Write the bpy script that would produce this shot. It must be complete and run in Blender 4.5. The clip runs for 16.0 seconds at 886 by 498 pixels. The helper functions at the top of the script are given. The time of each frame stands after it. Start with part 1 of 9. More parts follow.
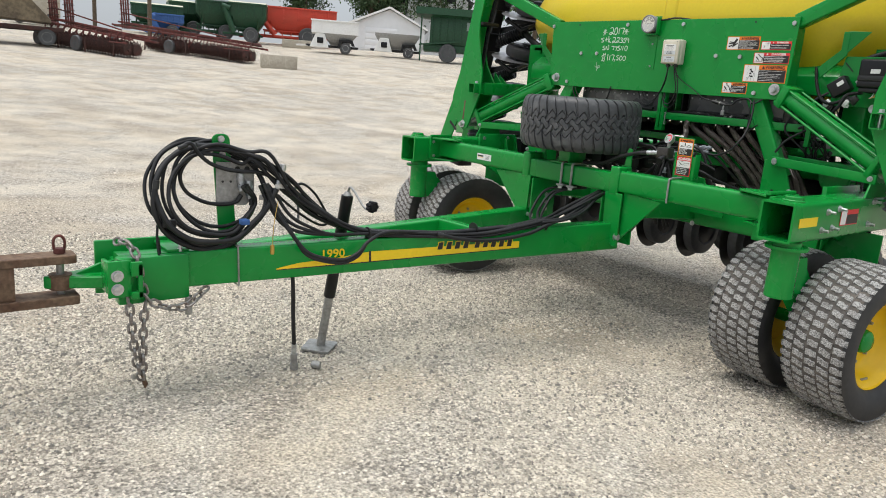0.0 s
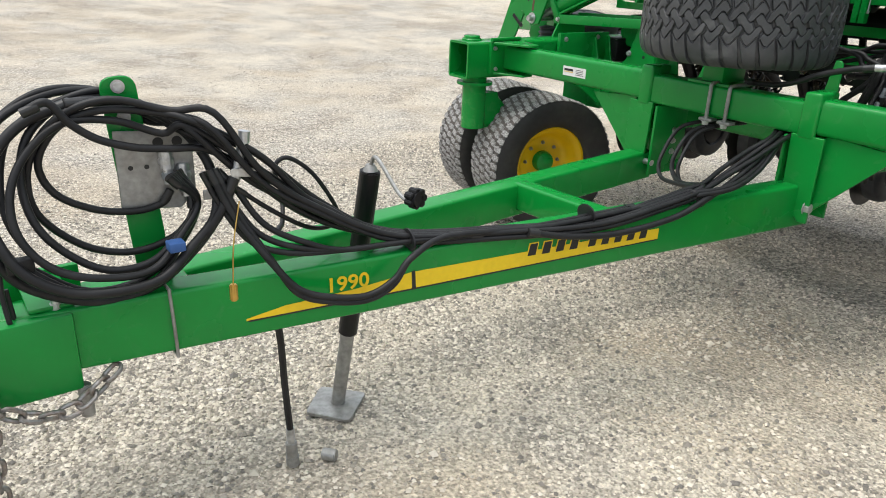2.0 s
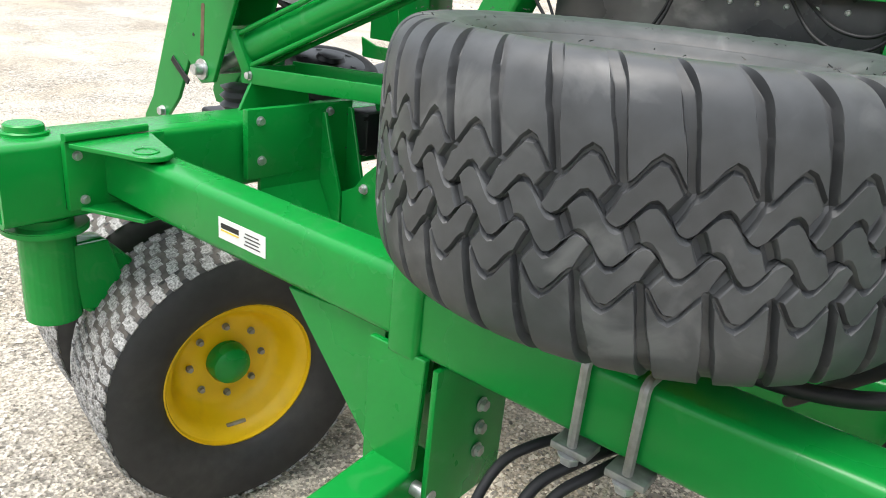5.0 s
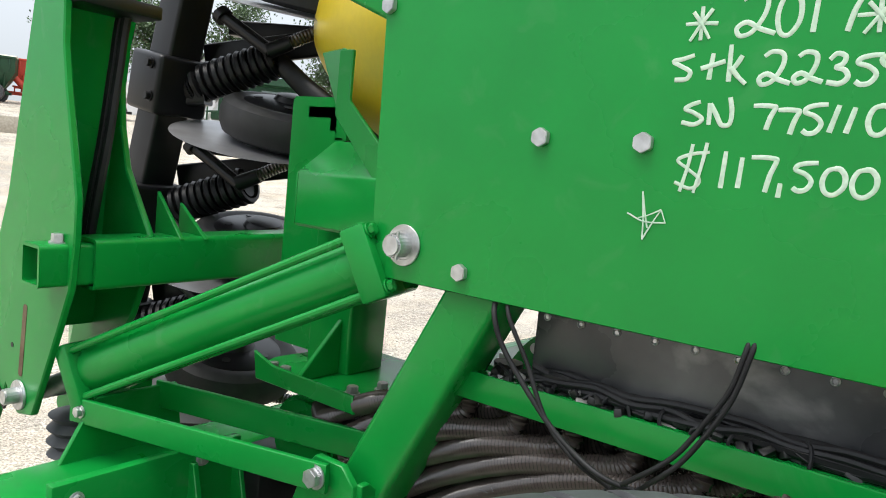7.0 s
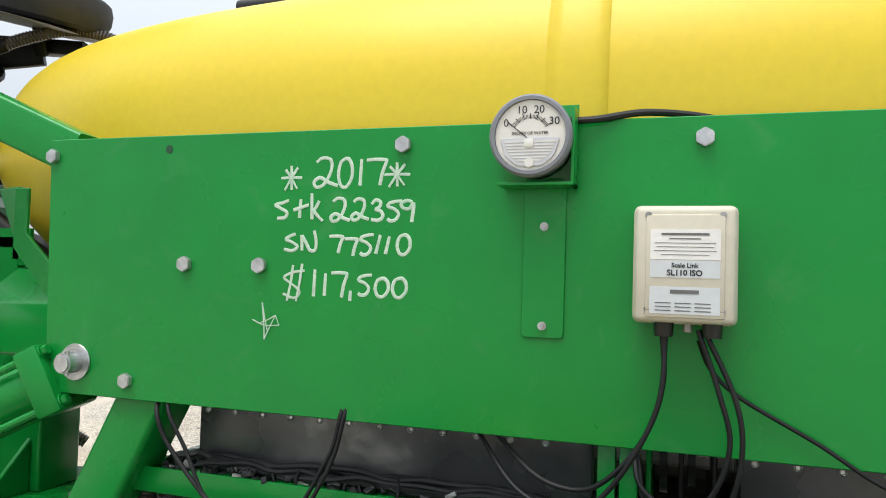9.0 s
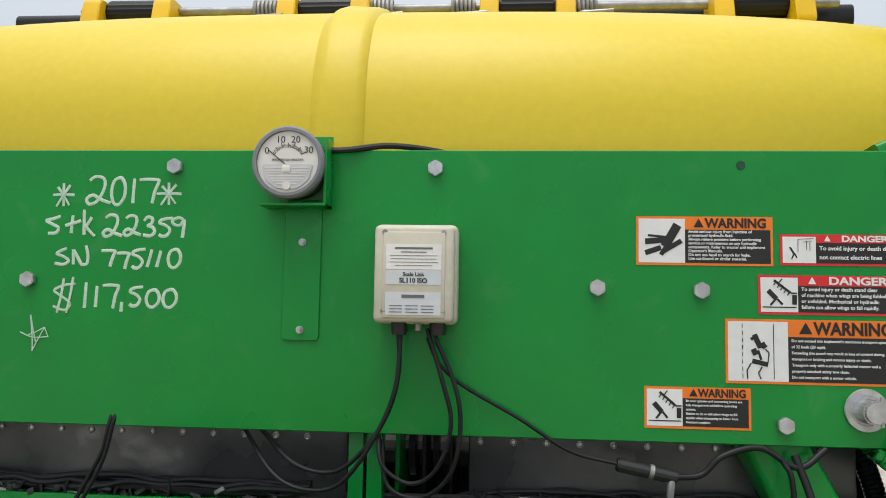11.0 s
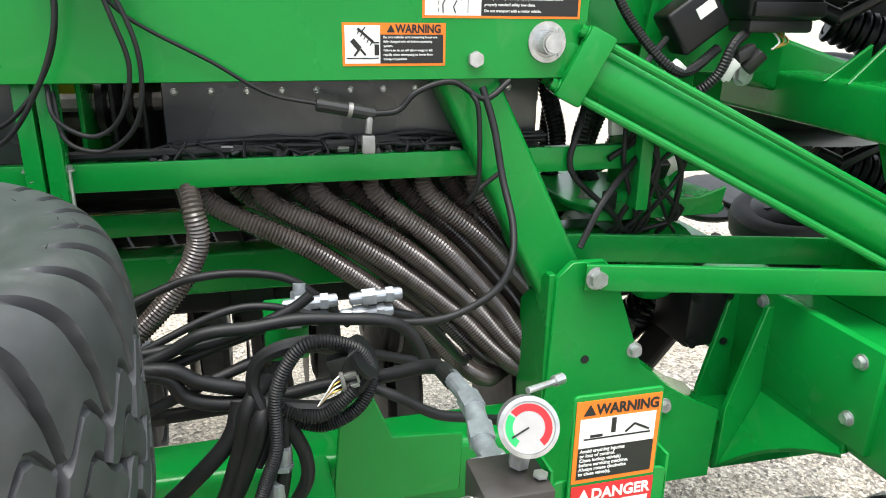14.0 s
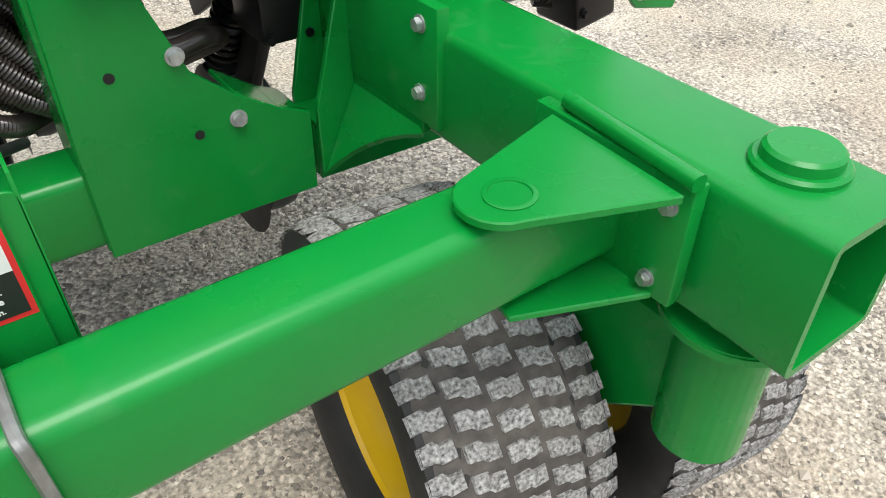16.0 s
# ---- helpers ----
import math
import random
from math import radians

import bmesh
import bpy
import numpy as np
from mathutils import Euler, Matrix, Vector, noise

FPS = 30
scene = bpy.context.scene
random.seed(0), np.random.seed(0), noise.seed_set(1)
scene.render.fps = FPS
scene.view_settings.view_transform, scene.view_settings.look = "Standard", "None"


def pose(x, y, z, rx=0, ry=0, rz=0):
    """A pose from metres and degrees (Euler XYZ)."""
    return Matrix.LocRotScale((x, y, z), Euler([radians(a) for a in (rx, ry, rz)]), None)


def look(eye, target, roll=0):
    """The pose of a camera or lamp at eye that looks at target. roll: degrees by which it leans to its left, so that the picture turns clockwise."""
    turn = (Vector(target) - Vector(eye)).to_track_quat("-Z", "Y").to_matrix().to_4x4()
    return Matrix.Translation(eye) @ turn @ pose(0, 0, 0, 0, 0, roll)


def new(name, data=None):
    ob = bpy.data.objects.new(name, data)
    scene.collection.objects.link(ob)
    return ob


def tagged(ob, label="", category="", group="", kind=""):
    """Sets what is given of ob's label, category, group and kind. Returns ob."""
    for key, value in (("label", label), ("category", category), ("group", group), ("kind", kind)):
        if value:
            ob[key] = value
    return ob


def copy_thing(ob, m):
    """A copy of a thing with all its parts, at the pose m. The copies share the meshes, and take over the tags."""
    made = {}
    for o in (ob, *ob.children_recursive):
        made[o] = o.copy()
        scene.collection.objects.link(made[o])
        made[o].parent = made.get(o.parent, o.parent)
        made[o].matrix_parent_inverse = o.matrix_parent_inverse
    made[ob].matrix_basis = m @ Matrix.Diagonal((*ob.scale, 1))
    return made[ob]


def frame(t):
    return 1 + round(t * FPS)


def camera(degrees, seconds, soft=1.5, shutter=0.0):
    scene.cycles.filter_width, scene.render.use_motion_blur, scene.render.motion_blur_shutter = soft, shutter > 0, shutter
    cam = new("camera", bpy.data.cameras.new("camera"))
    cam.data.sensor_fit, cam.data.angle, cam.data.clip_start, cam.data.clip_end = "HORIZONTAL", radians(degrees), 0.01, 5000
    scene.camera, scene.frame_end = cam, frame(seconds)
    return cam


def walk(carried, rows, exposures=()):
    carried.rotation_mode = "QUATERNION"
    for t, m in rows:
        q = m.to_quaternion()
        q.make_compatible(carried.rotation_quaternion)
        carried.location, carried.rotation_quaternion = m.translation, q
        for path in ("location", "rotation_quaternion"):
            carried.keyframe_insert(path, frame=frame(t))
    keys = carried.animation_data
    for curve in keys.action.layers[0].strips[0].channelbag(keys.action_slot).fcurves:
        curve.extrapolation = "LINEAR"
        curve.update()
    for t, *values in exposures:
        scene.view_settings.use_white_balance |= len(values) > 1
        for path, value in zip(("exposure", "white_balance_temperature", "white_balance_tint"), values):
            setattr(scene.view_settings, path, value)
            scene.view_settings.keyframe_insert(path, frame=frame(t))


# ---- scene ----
cam = camera(62.5, 16.0, soft=0.95)
PATH = [
    (0, (3.221, -4.349, 1.517), (1.705, -3.123, 1.072), 4.3),
    (0.5, (2.849, -4.116, 1.486), (1.322, -2.946, 0.938), 4.3),
    (1, (2.466, -3.934, 1.483), (0.931, -2.817, 0.851), 4.1),
    (1.5, (2.053, -3.753, 1.502), (0.529, -2.659, 0.81), 3.4),
    (2, (1.75, -3.435, 1.495), (0.26, -2.325, 0.756), 2.4),
    (2.5, (1.45, -3.177, 1.466), (0.047, -1.976, 0.696), 1.4),
    (3, (1.176, -2.881, 1.509), (-0.097, -1.55, 0.729), 1.3),
    (3.5, (1.006, -2.498, 1.535), (-0.161, -1.068, 0.766), 1.2),
    (3.7, (0.939, -2.378, 1.538), (-0.192, -0.915, 0.777), 1.1),
    (5.8, (-0.126, -1.19, 1.548), (-1.289, 0.305, 0.906), 7.6),
    (6, (-0.191, -1.128, 1.565), (-1.362, 0.376, 0.961), 7.5),
    (6.5, (-0.176, -1.02, 1.669), (-1.387, 0.518, 1.258), 7.0),
    (7, (-0.142, -0.923, 1.744), (-1.318, 0.681, 1.534), 5.8),
    (7.5, (-0.118, -0.893, 1.766), (-1.134, 0.829, 1.706), 4.2),
    (8, (-0.076, -0.9, 1.789), (-0.889, 0.927, 1.806), 2.8),
    (8.5, (0.002, -0.868, 1.799), (-0.704, 1.002, 1.861), 2.2),
    (8.7, (0.092, -1.02, 1.797), (-0.578, 0.863, 1.869), 2.0),
    (10.8, (0.311, -1.222, 1.782), (0.082, 0.76, 1.925), 1.2),
    (11, (0.313, -1.228, 1.769), (0.159, 0.759, 1.93), 1.0),
    (11.5, (0.338, -1.239, 1.784), (0.331, 0.757, 1.907), 0.5),
    (12, (0.335, -1.253, 1.785), (0.501, 0.738, 1.88), 0.1),
    (12.5, (0.34, -1.256, 1.787), (0.647, 0.72, 1.821), -0.2),
    (13, (0.355, -1.254, 1.781), (0.758, 0.703, 1.684), -0.2),
    (13.5, (0.387, -1.236, 1.752), (0.825, 0.681, 1.388), 0.6),
    (14, (0.4, -1.2, 1.685), (0.89, 0.628, 1.037), 0.9),
    (14.5, (0.41, -1.203, 1.625), (0.977, 0.504, 0.751), 0.9),
    (15, (0.506, -1.207, 1.587), (1.178, 0.353, 0.532), -0.0),
    (15.5, (0.729, -1.19, 1.533), (1.526, 0.218, 0.358), -0.5),
    (16, (0.817, -1.177, 1.516), (1.725, 0.094, 0.267), -0.2),
]
walk(cam, [(t, look(eye, aim, lean)) for t, eye, aim, lean in PATH],
     [(0, 0.42), (1.5, 0.5), (2.5, 0.6), (3.5, 0.78), (6, 1.2), (6.5, 1.02), (7, 0.92), (8.5, 0.78), (11, 0.3), (12.5, 0.45), (13.5, 0.85), (14, 1.33), (14.5, 1.5), (15, 1.38), (15.5, 1.0), (16, 0.72)])

# ---- world and sun: bright overcast ----
world = bpy.data.worlds.new("world")
scene.world = world
world.use_nodes = True
wn, wl = world.node_tree.nodes, world.node_tree.links
sky = wn.new("ShaderNodeTexSky")
sky.sky_type, sky.sun_disc = "NISHITA", False
sky.sun_elevation, sky.sun_rotation = radians(72), radians(200)
sky.air_density, sky.dust_density, sky.ozone_density = 0.8, 4.0, 1.0
cloud = wn.new("ShaderNodeMixRGB")
cloud.inputs[0].default_value = 0.8
cloud.inputs[2].default_value = (6.6, 7.05, 7.5, 1)
wl.new(sky.outputs[0], cloud.inputs[1])
where, split, dome, shaded = wn.new("ShaderNodeTexCoord"), wn.new("ShaderNodeSeparateXYZ"), wn.new("ShaderNodeMapRange"), wn.new("ShaderNodeVectorMath")
wl.new(where.outputs["Generated"], split.inputs[0])
wl.new(split.outputs[2], dome.inputs[0])
dome.inputs[1].default_value, dome.inputs[2].default_value, dome.inputs[3].default_value, dome.inputs[4].default_value = 0.0, 0.85, 0.62, 1.55
shaded.operation = "SCALE"
wl.new(cloud.outputs[0], shaded.inputs[0])
wl.new(dome.outputs[0], shaded.inputs["Scale"])
wl.new(shaded.outputs[0], wn["Background"].inputs[0])
wn["Background"].inputs[1].default_value = 0.100
sun = new("sun", bpy.data.lights.new("sun", "SUN"))
sun.data.energy, sun.data.angle, sun.data.color = 1.45, radians(36), (1.0, 0.96, 0.9)
sun.matrix_world = look((0, 0, 0), (-math.sin(radians(200)) * math.cos(radians(72)), -math.cos(radians(200)) * math.cos(radians(72)), -math.sin(radians(72))))

# ---- materials ----
def material(name, colour, rough=0.5, metal=0.0, vary=0.15, grain=40.0, bump=0.0, stain=None, stain_scale=3.0, stain_amount=0.5, coat=0.0, spec=0.5, scuff=0.0, scuff_scale=6.0, scuff_colour=(0.30, 0.30, 0.30)):
    """Principled paint with variation at two scales, optional second colour in patches, and fine relief."""
    m = bpy.data.materials.new(name)
    m.use_nodes = True
    n, l = m.node_tree.nodes, m.node_tree.links
    b = n["Principled BSDF"]
    b.inputs["Roughness"].default_value, b.inputs["Metallic"].default_value = rough, metal
    b.inputs["Coat Weight"].default_value = coat
    b.inputs["Specular IOR Level"].default_value = spec
    b.inputs["Coat Roughness"].default_value = 0.12
    co = n.new("ShaderNodeTexCoord")
    fine, wide = n.new("ShaderNodeTexNoise"), n.new("ShaderNodeTexNoise")
    fine.inputs["Scale"].default_value, wide.inputs["Scale"].default_value = grain, stain_scale
    fine.inputs["Detail"].default_value = wide.inputs["Detail"].default_value = 6
    for t in (fine, wide):
        l.new(co.outputs["Object"], t.inputs["Vector"])
    ramp = n.new("ShaderNodeMapRange")
    ramp.inputs[1].default_value, ramp.inputs[2].default_value = 0.3, 0.7
    ramp.inputs[3].default_value, ramp.inputs[4].default_value = 1 - vary, 1 + vary
    l.new(fine.outputs[0], ramp.inputs[0])
    base = n.new("ShaderNodeMixRGB")
    base.inputs[1].default_value = (*colour, 1)
    base.inputs[2].default_value = (*(stain or [c * 0.8 for c in colour]), 1)
    edge = n.new("ShaderNodeMapRange")
    edge.inputs[1].default_value, edge.inputs[2].default_value = 0.45, 0.7
    edge.inputs[3].default_value, edge.inputs[4].default_value = 0.0, stain_amount
    l.new(wide.outputs[0], edge.inputs[0])
    l.new(edge.outputs[0], base.inputs[0])
    mul = n.new("ShaderNodeVectorMath")
    mul.operation = "SCALE"
    l.new(base.outputs[0], mul.inputs[0])
    l.new(ramp.outputs[0], mul.inputs["Scale"])
    last = mul.outputs[0]
    if scuff:
        worn, mix = n.new("ShaderNodeTexNoise"), n.new("ShaderNodeMixRGB")
        worn.inputs["Scale"].default_value, worn.inputs["Detail"].default_value, worn.inputs["Distortion"].default_value = scuff_scale, 9, 0.8
        l.new(co.outputs["Object"], worn.inputs["Vector"])
        cut = n.new("ShaderNodeMapRange")
        cut.inputs[1].default_value, cut.inputs[2].default_value, cut.inputs[3].default_value, cut.inputs[4].default_value = 0.60, 0.72, 0.0, scuff
        l.new(worn.outputs[0], cut.inputs[0])
        l.new(cut.outputs[0], mix.inputs[0])
        l.new(last, mix.inputs[1])
        mix.inputs[2].default_value = (*scuff_colour, 1)
        last = mix.outputs[0]
    l.new(last, b.inputs["Base Color"])
    rr = n.new("ShaderNodeMapRange")
    rr.inputs[3].default_value, rr.inputs[4].default_value = max(0.03, rough - 0.1), min(1, rough + 0.15)
    l.new(wide.outputs[0], rr.inputs[0])
    l.new(rr.outputs[0], b.inputs["Roughness"])
    if bump:
        bp = n.new("ShaderNodeBump")
        bp.inputs["Strength"].default_value, bp.inputs["Distance"].default_value = 0.6, bump
        l.new(fine.outputs[0], bp.inputs["Height"])
        l.new(bp.outputs[0], b.inputs["Normal"])
    return m


GREEN = material("green_paint", (0.003, 0.240, 0.034), 0.25, 0, 0.05, 9, 0, (0.004, 0.215, 0.036), 2.0, 0.6, 0.08, 0.34, 0.10, 14.0, (0.16, 0.34, 0.17))
DKGREEN = material("old_green_paint", (0.006, 0.050, 0.019), 0.5, 0, 0.25, 8, 0, (0.013, 0.065, 0.028), 1.0, 0.5)
YELLOW = material("yellow_paint", (0.78, 0.49, 0.006), 0.34, 0, 0.06, 12, 0, (0.70, 0.43, 0.008), 5, 0.6, 0, 0.4, 0.12, 14.0, (0.32, 0.20, 0.05))
POLY = material("yellow_polyethylene", (0.70, 0.525, 0.018), 0.40, 0, 0.03, 60, 0.0004, (0.64, 0.47, 0.018), 1.5, 0.5)
BLACK = material("black_paint", (0.006, 0.006, 0.007), 0.36, 0, 0.2, 20, 0, (0.011, 0.011, 0.012), 5, 0.5, 0, 0.34)
# darker steel than FILM, for the discs low under the frame
DARKSTEEL = material("dark_steel", (0.045, 0.042, 0.040), 0.45, 0.4, 0.3, 20, 0, (0.08, 0.06, 0.05), 6, 0.6)
INK = material("grey_print", (0.13, 0.13, 0.13), 0.45, 0, 0.05, 60)
RUBBER = material("black_rubber", (0.048, 0.050, 0.053), 0.46, 0, 0.2, 30, 0.0005, (0.080, 0.082, 0.085), 5, 0.7, 0, 0.5, 0.30, 9.0, (0.22, 0.22, 0.22))
WALL = material("tyre_sidewall", (0.020, 0.020, 0.021), 0.62, 0, 0.2, 30, 0.0006, (0.045, 0.042, 0.038), 6, 0.7)
DUSTY = material("dusty_tread_rubber", (0.31, 0.305, 0.295), 0.9, 0, 0.75, 170, 0.001, (0.20, 0.19, 0.18), 30, 0.9)
CASING = material("tyre_casing_rubber", (0.075, 0.067, 0.060), 0.8, 0, 0.3, 40, 0.001, (0.15, 0.13, 0.112), 9, 0.8)
HOSE = material("hose_rubber", (0.011, 0.011, 0.012), 0.45, 0, 0.2, 25, 0, (0.026, 0.026, 0.027), 9, 0.6, 0, 0.32)
CORR = material("corrugated_hose", (0.062, 0.050, 0.044), 0.18, 0, 0.2, 25, 0, (0.13, 0.11, 0.10), 9, 0.6, 0.4)
STEEL = material("zinc_steel", (0.56, 0.57, 0.58), 0.30, 0.75, 0.2, 60, 0, (0.34, 0.33, 0.30), 25, 0.6)
ZINC = material("bright_zinc_fitting", (0.36, 0.39, 0.42), 0.36, 0.55, 0.2, 60, 0, (0.24, 0.25, 0.27), 25, 0.7)
DULL = material("dull_galvanised_steel", (0.34, 0.34, 0.33), 0.5, 0.7, 0.2, 50, 0, (0.25, 0.23, 0.2), 12, 0.6)
CHAIN = material("chain_steel", (0.30, 0.29, 0.28), 0.5, 0.8, 0.3, 80, 0.0005, (0.16, 0.09, 0.05), 30, 0.7)
RUST = material("rusty_steel", (0.17, 0.11, 0.07), 0.75, 0.3, 0.3, 50, 0.001, (0.10, 0.05, 0.03), 14, 0.8)
REDRUST = material("weathered_red_paint", (0.13, 0.030, 0.024), 0.7, 0, 0.45, 14, 0, (0.055, 0.026, 0.02), 2.5, 0.9)
RED = material("red_paint", (0.55, 0.05, 0.025), 0.45, 0, 0.1, 10, 0, (0.45, 0.06, 0.03), 1, 0.6)
WHITE = material("white_paint", (0.75, 0.75, 0.73), 0.5, 0, 0.06, 10, 0, (0.66, 0.65, 0.62), 1.5, 0.6)
BOXGREY = material("beige_plastic", (0.56, 0.53, 0.43), 0.5, 0, 0.04, 60, 0, (0.5, 0.47, 0.38), 12, 0.4)
CREAM = material("cream_paint", (0.55, 0.53, 0.40), 0.5, 0, 0.08, 6, 0, (0.30, 0.33, 0.22), 1.2, 0.7)
DIAL = material("dial_face", (0.72, 0.71, 0.66), 0.4, 0, 0.03, 60)
ANOD = material("dark_anodised_block", (0.045, 0.040, 0.037), 0.38, 0.2, 0.2, 40, 0, (0.07, 0.062, 0.056), 12, 0.6)
GLASSY = material("gauge_dial_behind_glass", (0.42, 0.41, 0.40), 0.15, 0, 0.05, 60)
CHALK = material("paint_marker", (0.50, 0.64, 0.52), 0.6, 0, 0.12, 160, 0, (0.34, 0.56, 0.38), 26, 0.8)
PRINT = material("black_print", (0.012, 0.012, 0.012), 0.45, 0, 0.05, 60)
PAPER = material("white_print", (0.78, 0.78, 0.76), 0.4, 0, 0.03, 60)
PALE = material("pale_blue_label", (0.58, 0.62, 0.64), 0.4, 0, 0.03, 60)
ORANGE = material("orange_print", (0.85, 0.20, 0.012), 0.4, 0, 0.04, 60)
REDP = material("red_print", (0.68, 0.02, 0.025), 0.4, 0, 0.04, 60)
DECALY = material("yellow_decal", (0.86, 0.60, 0.01), 0.4, 0, 0.04, 60)
GREENP = material("green_print", (0.02, 0.42, 0.12), 0.4, 0, 0.04, 60)
CONCRETE = material("concrete", (0.42, 0.38, 0.31), 0.9, 0, 0.2, 14, 0.004, (0.33, 0.29, 0.23), 2, 0.7)
ROOF = material("dark_shingle", (0.05, 0.05, 0.055), 0.9, 0, 0.3, 6, 0, (0.08, 0.08, 0.08), 1, 0.5)
SIDING = material("white_siding", (0.72, 0.73, 0.74), 0.6, 0, 0.04, 2, 0, (0.66, 0.67, 0.68), 0.5, 0.5)
BARK = material("bark", (0.10, 0.075, 0.05), 0.9, 0, 0.3, 10, 0.01)
LEAF = material("foliage", (0.045, 0.085, 0.03), 0.7, 0, 0.5, 1.5, 0, (0.07, 0.11, 0.04), 0.6, 0.8)
BLUE = material("blue_paint", (0.03, 0.10, 0.30), 0.5, 0, 0.1, 10)
SMOKE = material("smoked_plastic", (0.060, 0.061, 0.064), 0.26, 0, 0.2, 12, 0, (0.13, 0.13, 0.13), 3, 0.9, 0, 0.6, 0.75, 4.5, (0.40, 0.39, 0.38))
FILM = material("steel_disc", (0.30, 0.30, 0.31), 0.35, 0.6, 0.1, 20, 0, (0.22, 0.21, 0.2), 6, 0.6)
BRASS = material("brass", (0.60, 0.38, 0.10), 0.35, 0.9, 0.1, 40)
CORK = material("black_gasket_plastic", (0.014, 0.014, 0.014), 0.4, 0, 0.1, 40)


def gravel_material():
    m = bpy.data.materials.new("gravel")
    m.use_nodes = True
    n, l = m.node_tree.nodes, m.node_tree.links
    b = n["Principled BSDF"]
    b.inputs["Roughness"].default_value = 0.95
    co = n.new("ShaderNodeTexCoord")
    vo = n.new("ShaderNodeTexVoronoi")
    vo.inputs["Scale"].default_value = 62
    no, wide, mid = n.new("ShaderNodeTexNoise"), n.new("ShaderNodeTexNoise"), n.new("ShaderNodeTexNoise")
    no.inputs["Scale"].default_value, wide.inputs["Scale"].default_value, mid.inputs["Scale"].default_value = 75, 0.35, 1.7
    no.inputs["Detail"].default_value = wide.inputs["Detail"].default_value = mid.inputs["Detail"].default_value = 8
    for t in (vo, no, wide, mid):
        l.new(co.outputs["Object"], t.inputs["Vector"])
    ramp = n.new("ShaderNodeValToRGB")
    e = ramp.color_ramp.elements
    e[0].position, e[0].color = 0.0, (0.13, 0.119, 0.102, 1)
    e[1].position, e[1].color = 1.0, (0.77, 0.705, 0.605, 1)
    k = e.new(0.55)
    k.color = (0.465, 0.422, 0.358, 1)
    l.new(vo.outputs["Color"], ramp.inputs[0])
    fines = n.new("ShaderNodeMixRGB")
    fines.inputs[2].default_value = (0.61, 0.545, 0.44, 1)
    add = n.new("ShaderNodeMath")
    add.operation = "MULTIPLY_ADD"
    add.inputs[1].default_value, add.inputs[2].default_value = 0.45, 0.0
    l.new(wide.outputs[0], add.inputs[0])
    add2 = n.new("ShaderNodeMath")
    add2.operation = "MULTIPLY_ADD"
    add2.inputs[1].default_value = 0.55
    l.new(mid.outputs[0], add2.inputs[0])
    l.new(add.outputs[0], add2.inputs[2])
    r2 = n.new("ShaderNodeMapRange")
    r2.inputs[1].default_value, r2.inputs[2].default_value, r2.inputs[3].default_value, r2.inputs[4].default_value = 0.44, 0.585, 0.0, 0.85
    l.new(add2.outputs[0], r2.inputs[0])
    l.new(r2.outputs[0], fines.inputs[0])
    l.new(ramp.outputs[0], fines.inputs[1])
    dark = n.new("ShaderNodeMapRange")
    dark.inputs[1].default_value, dark.inputs[2].default_value, dark.inputs[3].default_value, dark.inputs[4].default_value = 0.33, 0.67, 0.52, 1.42
    l.new(no.outputs[0], dark.inputs[0])
    sc = n.new("ShaderNodeVectorMath")
    sc.operation = "SCALE"
    l.new(fines.outputs[0], sc.inputs[0])
    l.new(dark.outputs[0], sc.inputs["Scale"])
    patch, tone, brown = n.new("ShaderNodeTexNoise"), n.new("ShaderNodeMapRange"), n.new("ShaderNodeMixRGB")
    patch.inputs["Scale"].default_value, patch.inputs["Detail"].default_value, patch.inputs["Distortion"].default_value = 0.8, 5, 0.6
    l.new(co.outputs["Object"], patch.inputs["Vector"])
    tone.inputs[1].default_value, tone.inputs[2].default_value, tone.inputs[3].default_value, tone.inputs[4].default_value = 0.44, 0.62, 0.0, 0.55
    l.new(patch.outputs[0], tone.inputs[0])
    l.new(tone.outputs[0], brown.inputs[0])
    brown.blend_type = "MULTIPLY"
    brown.inputs[2].default_value = (0.74, 0.67, 0.59, 1)
    l.new(sc.outputs[0], brown.inputs[1])
    l.new(brown.outputs[0], b.inputs["Base Color"])
    bp = n.new("ShaderNodeBump")
    bp.inputs["Strength"].default_value, bp.inputs["Distance"].default_value = 0.9, 0.014
    h = n.new("ShaderNodeMath")
    h.operation = "ADD"
    l.new(vo.outputs["Distance"], h.inputs[0])
    l.new(no.outputs[0], h.inputs[1])
    l.new(h.outputs[0], bp.inputs["Height"])
    l.new(bp.outputs[0], b.inputs["Normal"])
    return m


def stone_material():
    m = bpy.data.materials.new("loose_stone")
    m.use_nodes = True
    n, l = m.node_tree.nodes, m.node_tree.links
    b = n["Principled BSDF"]
    b.inputs["Roughness"].default_value = 0.9
    geo = n.new("ShaderNodeNewGeometry")
    ramp = n.new("ShaderNodeValToRGB")
    e = ramp.color_ramp.elements
    e[0].position, e[0].color = 0.0, (0.17, 0.158, 0.141, 1)
    e[1].position, e[1].color = 1.0, (0.82, 0.75, 0.635, 1)
    k = e.new(0.5)
    k.color = (0.48, 0.43, 0.352, 1)
    l.new(geo.outputs["Random Per Island"], ramp.inputs[0])
    l.new(ramp.outputs[0], b.inputs["Base Color"])
    return m


GRAVEL, STONE = gravel_material(), stone_material()

# ---- mesh helpers ----
def shade(me, angle=35):
    me.polygons.foreach_set("use_smooth", [True] * len(me.polygons))
    me.set_sharp_from_angle(angle=radians(angle))


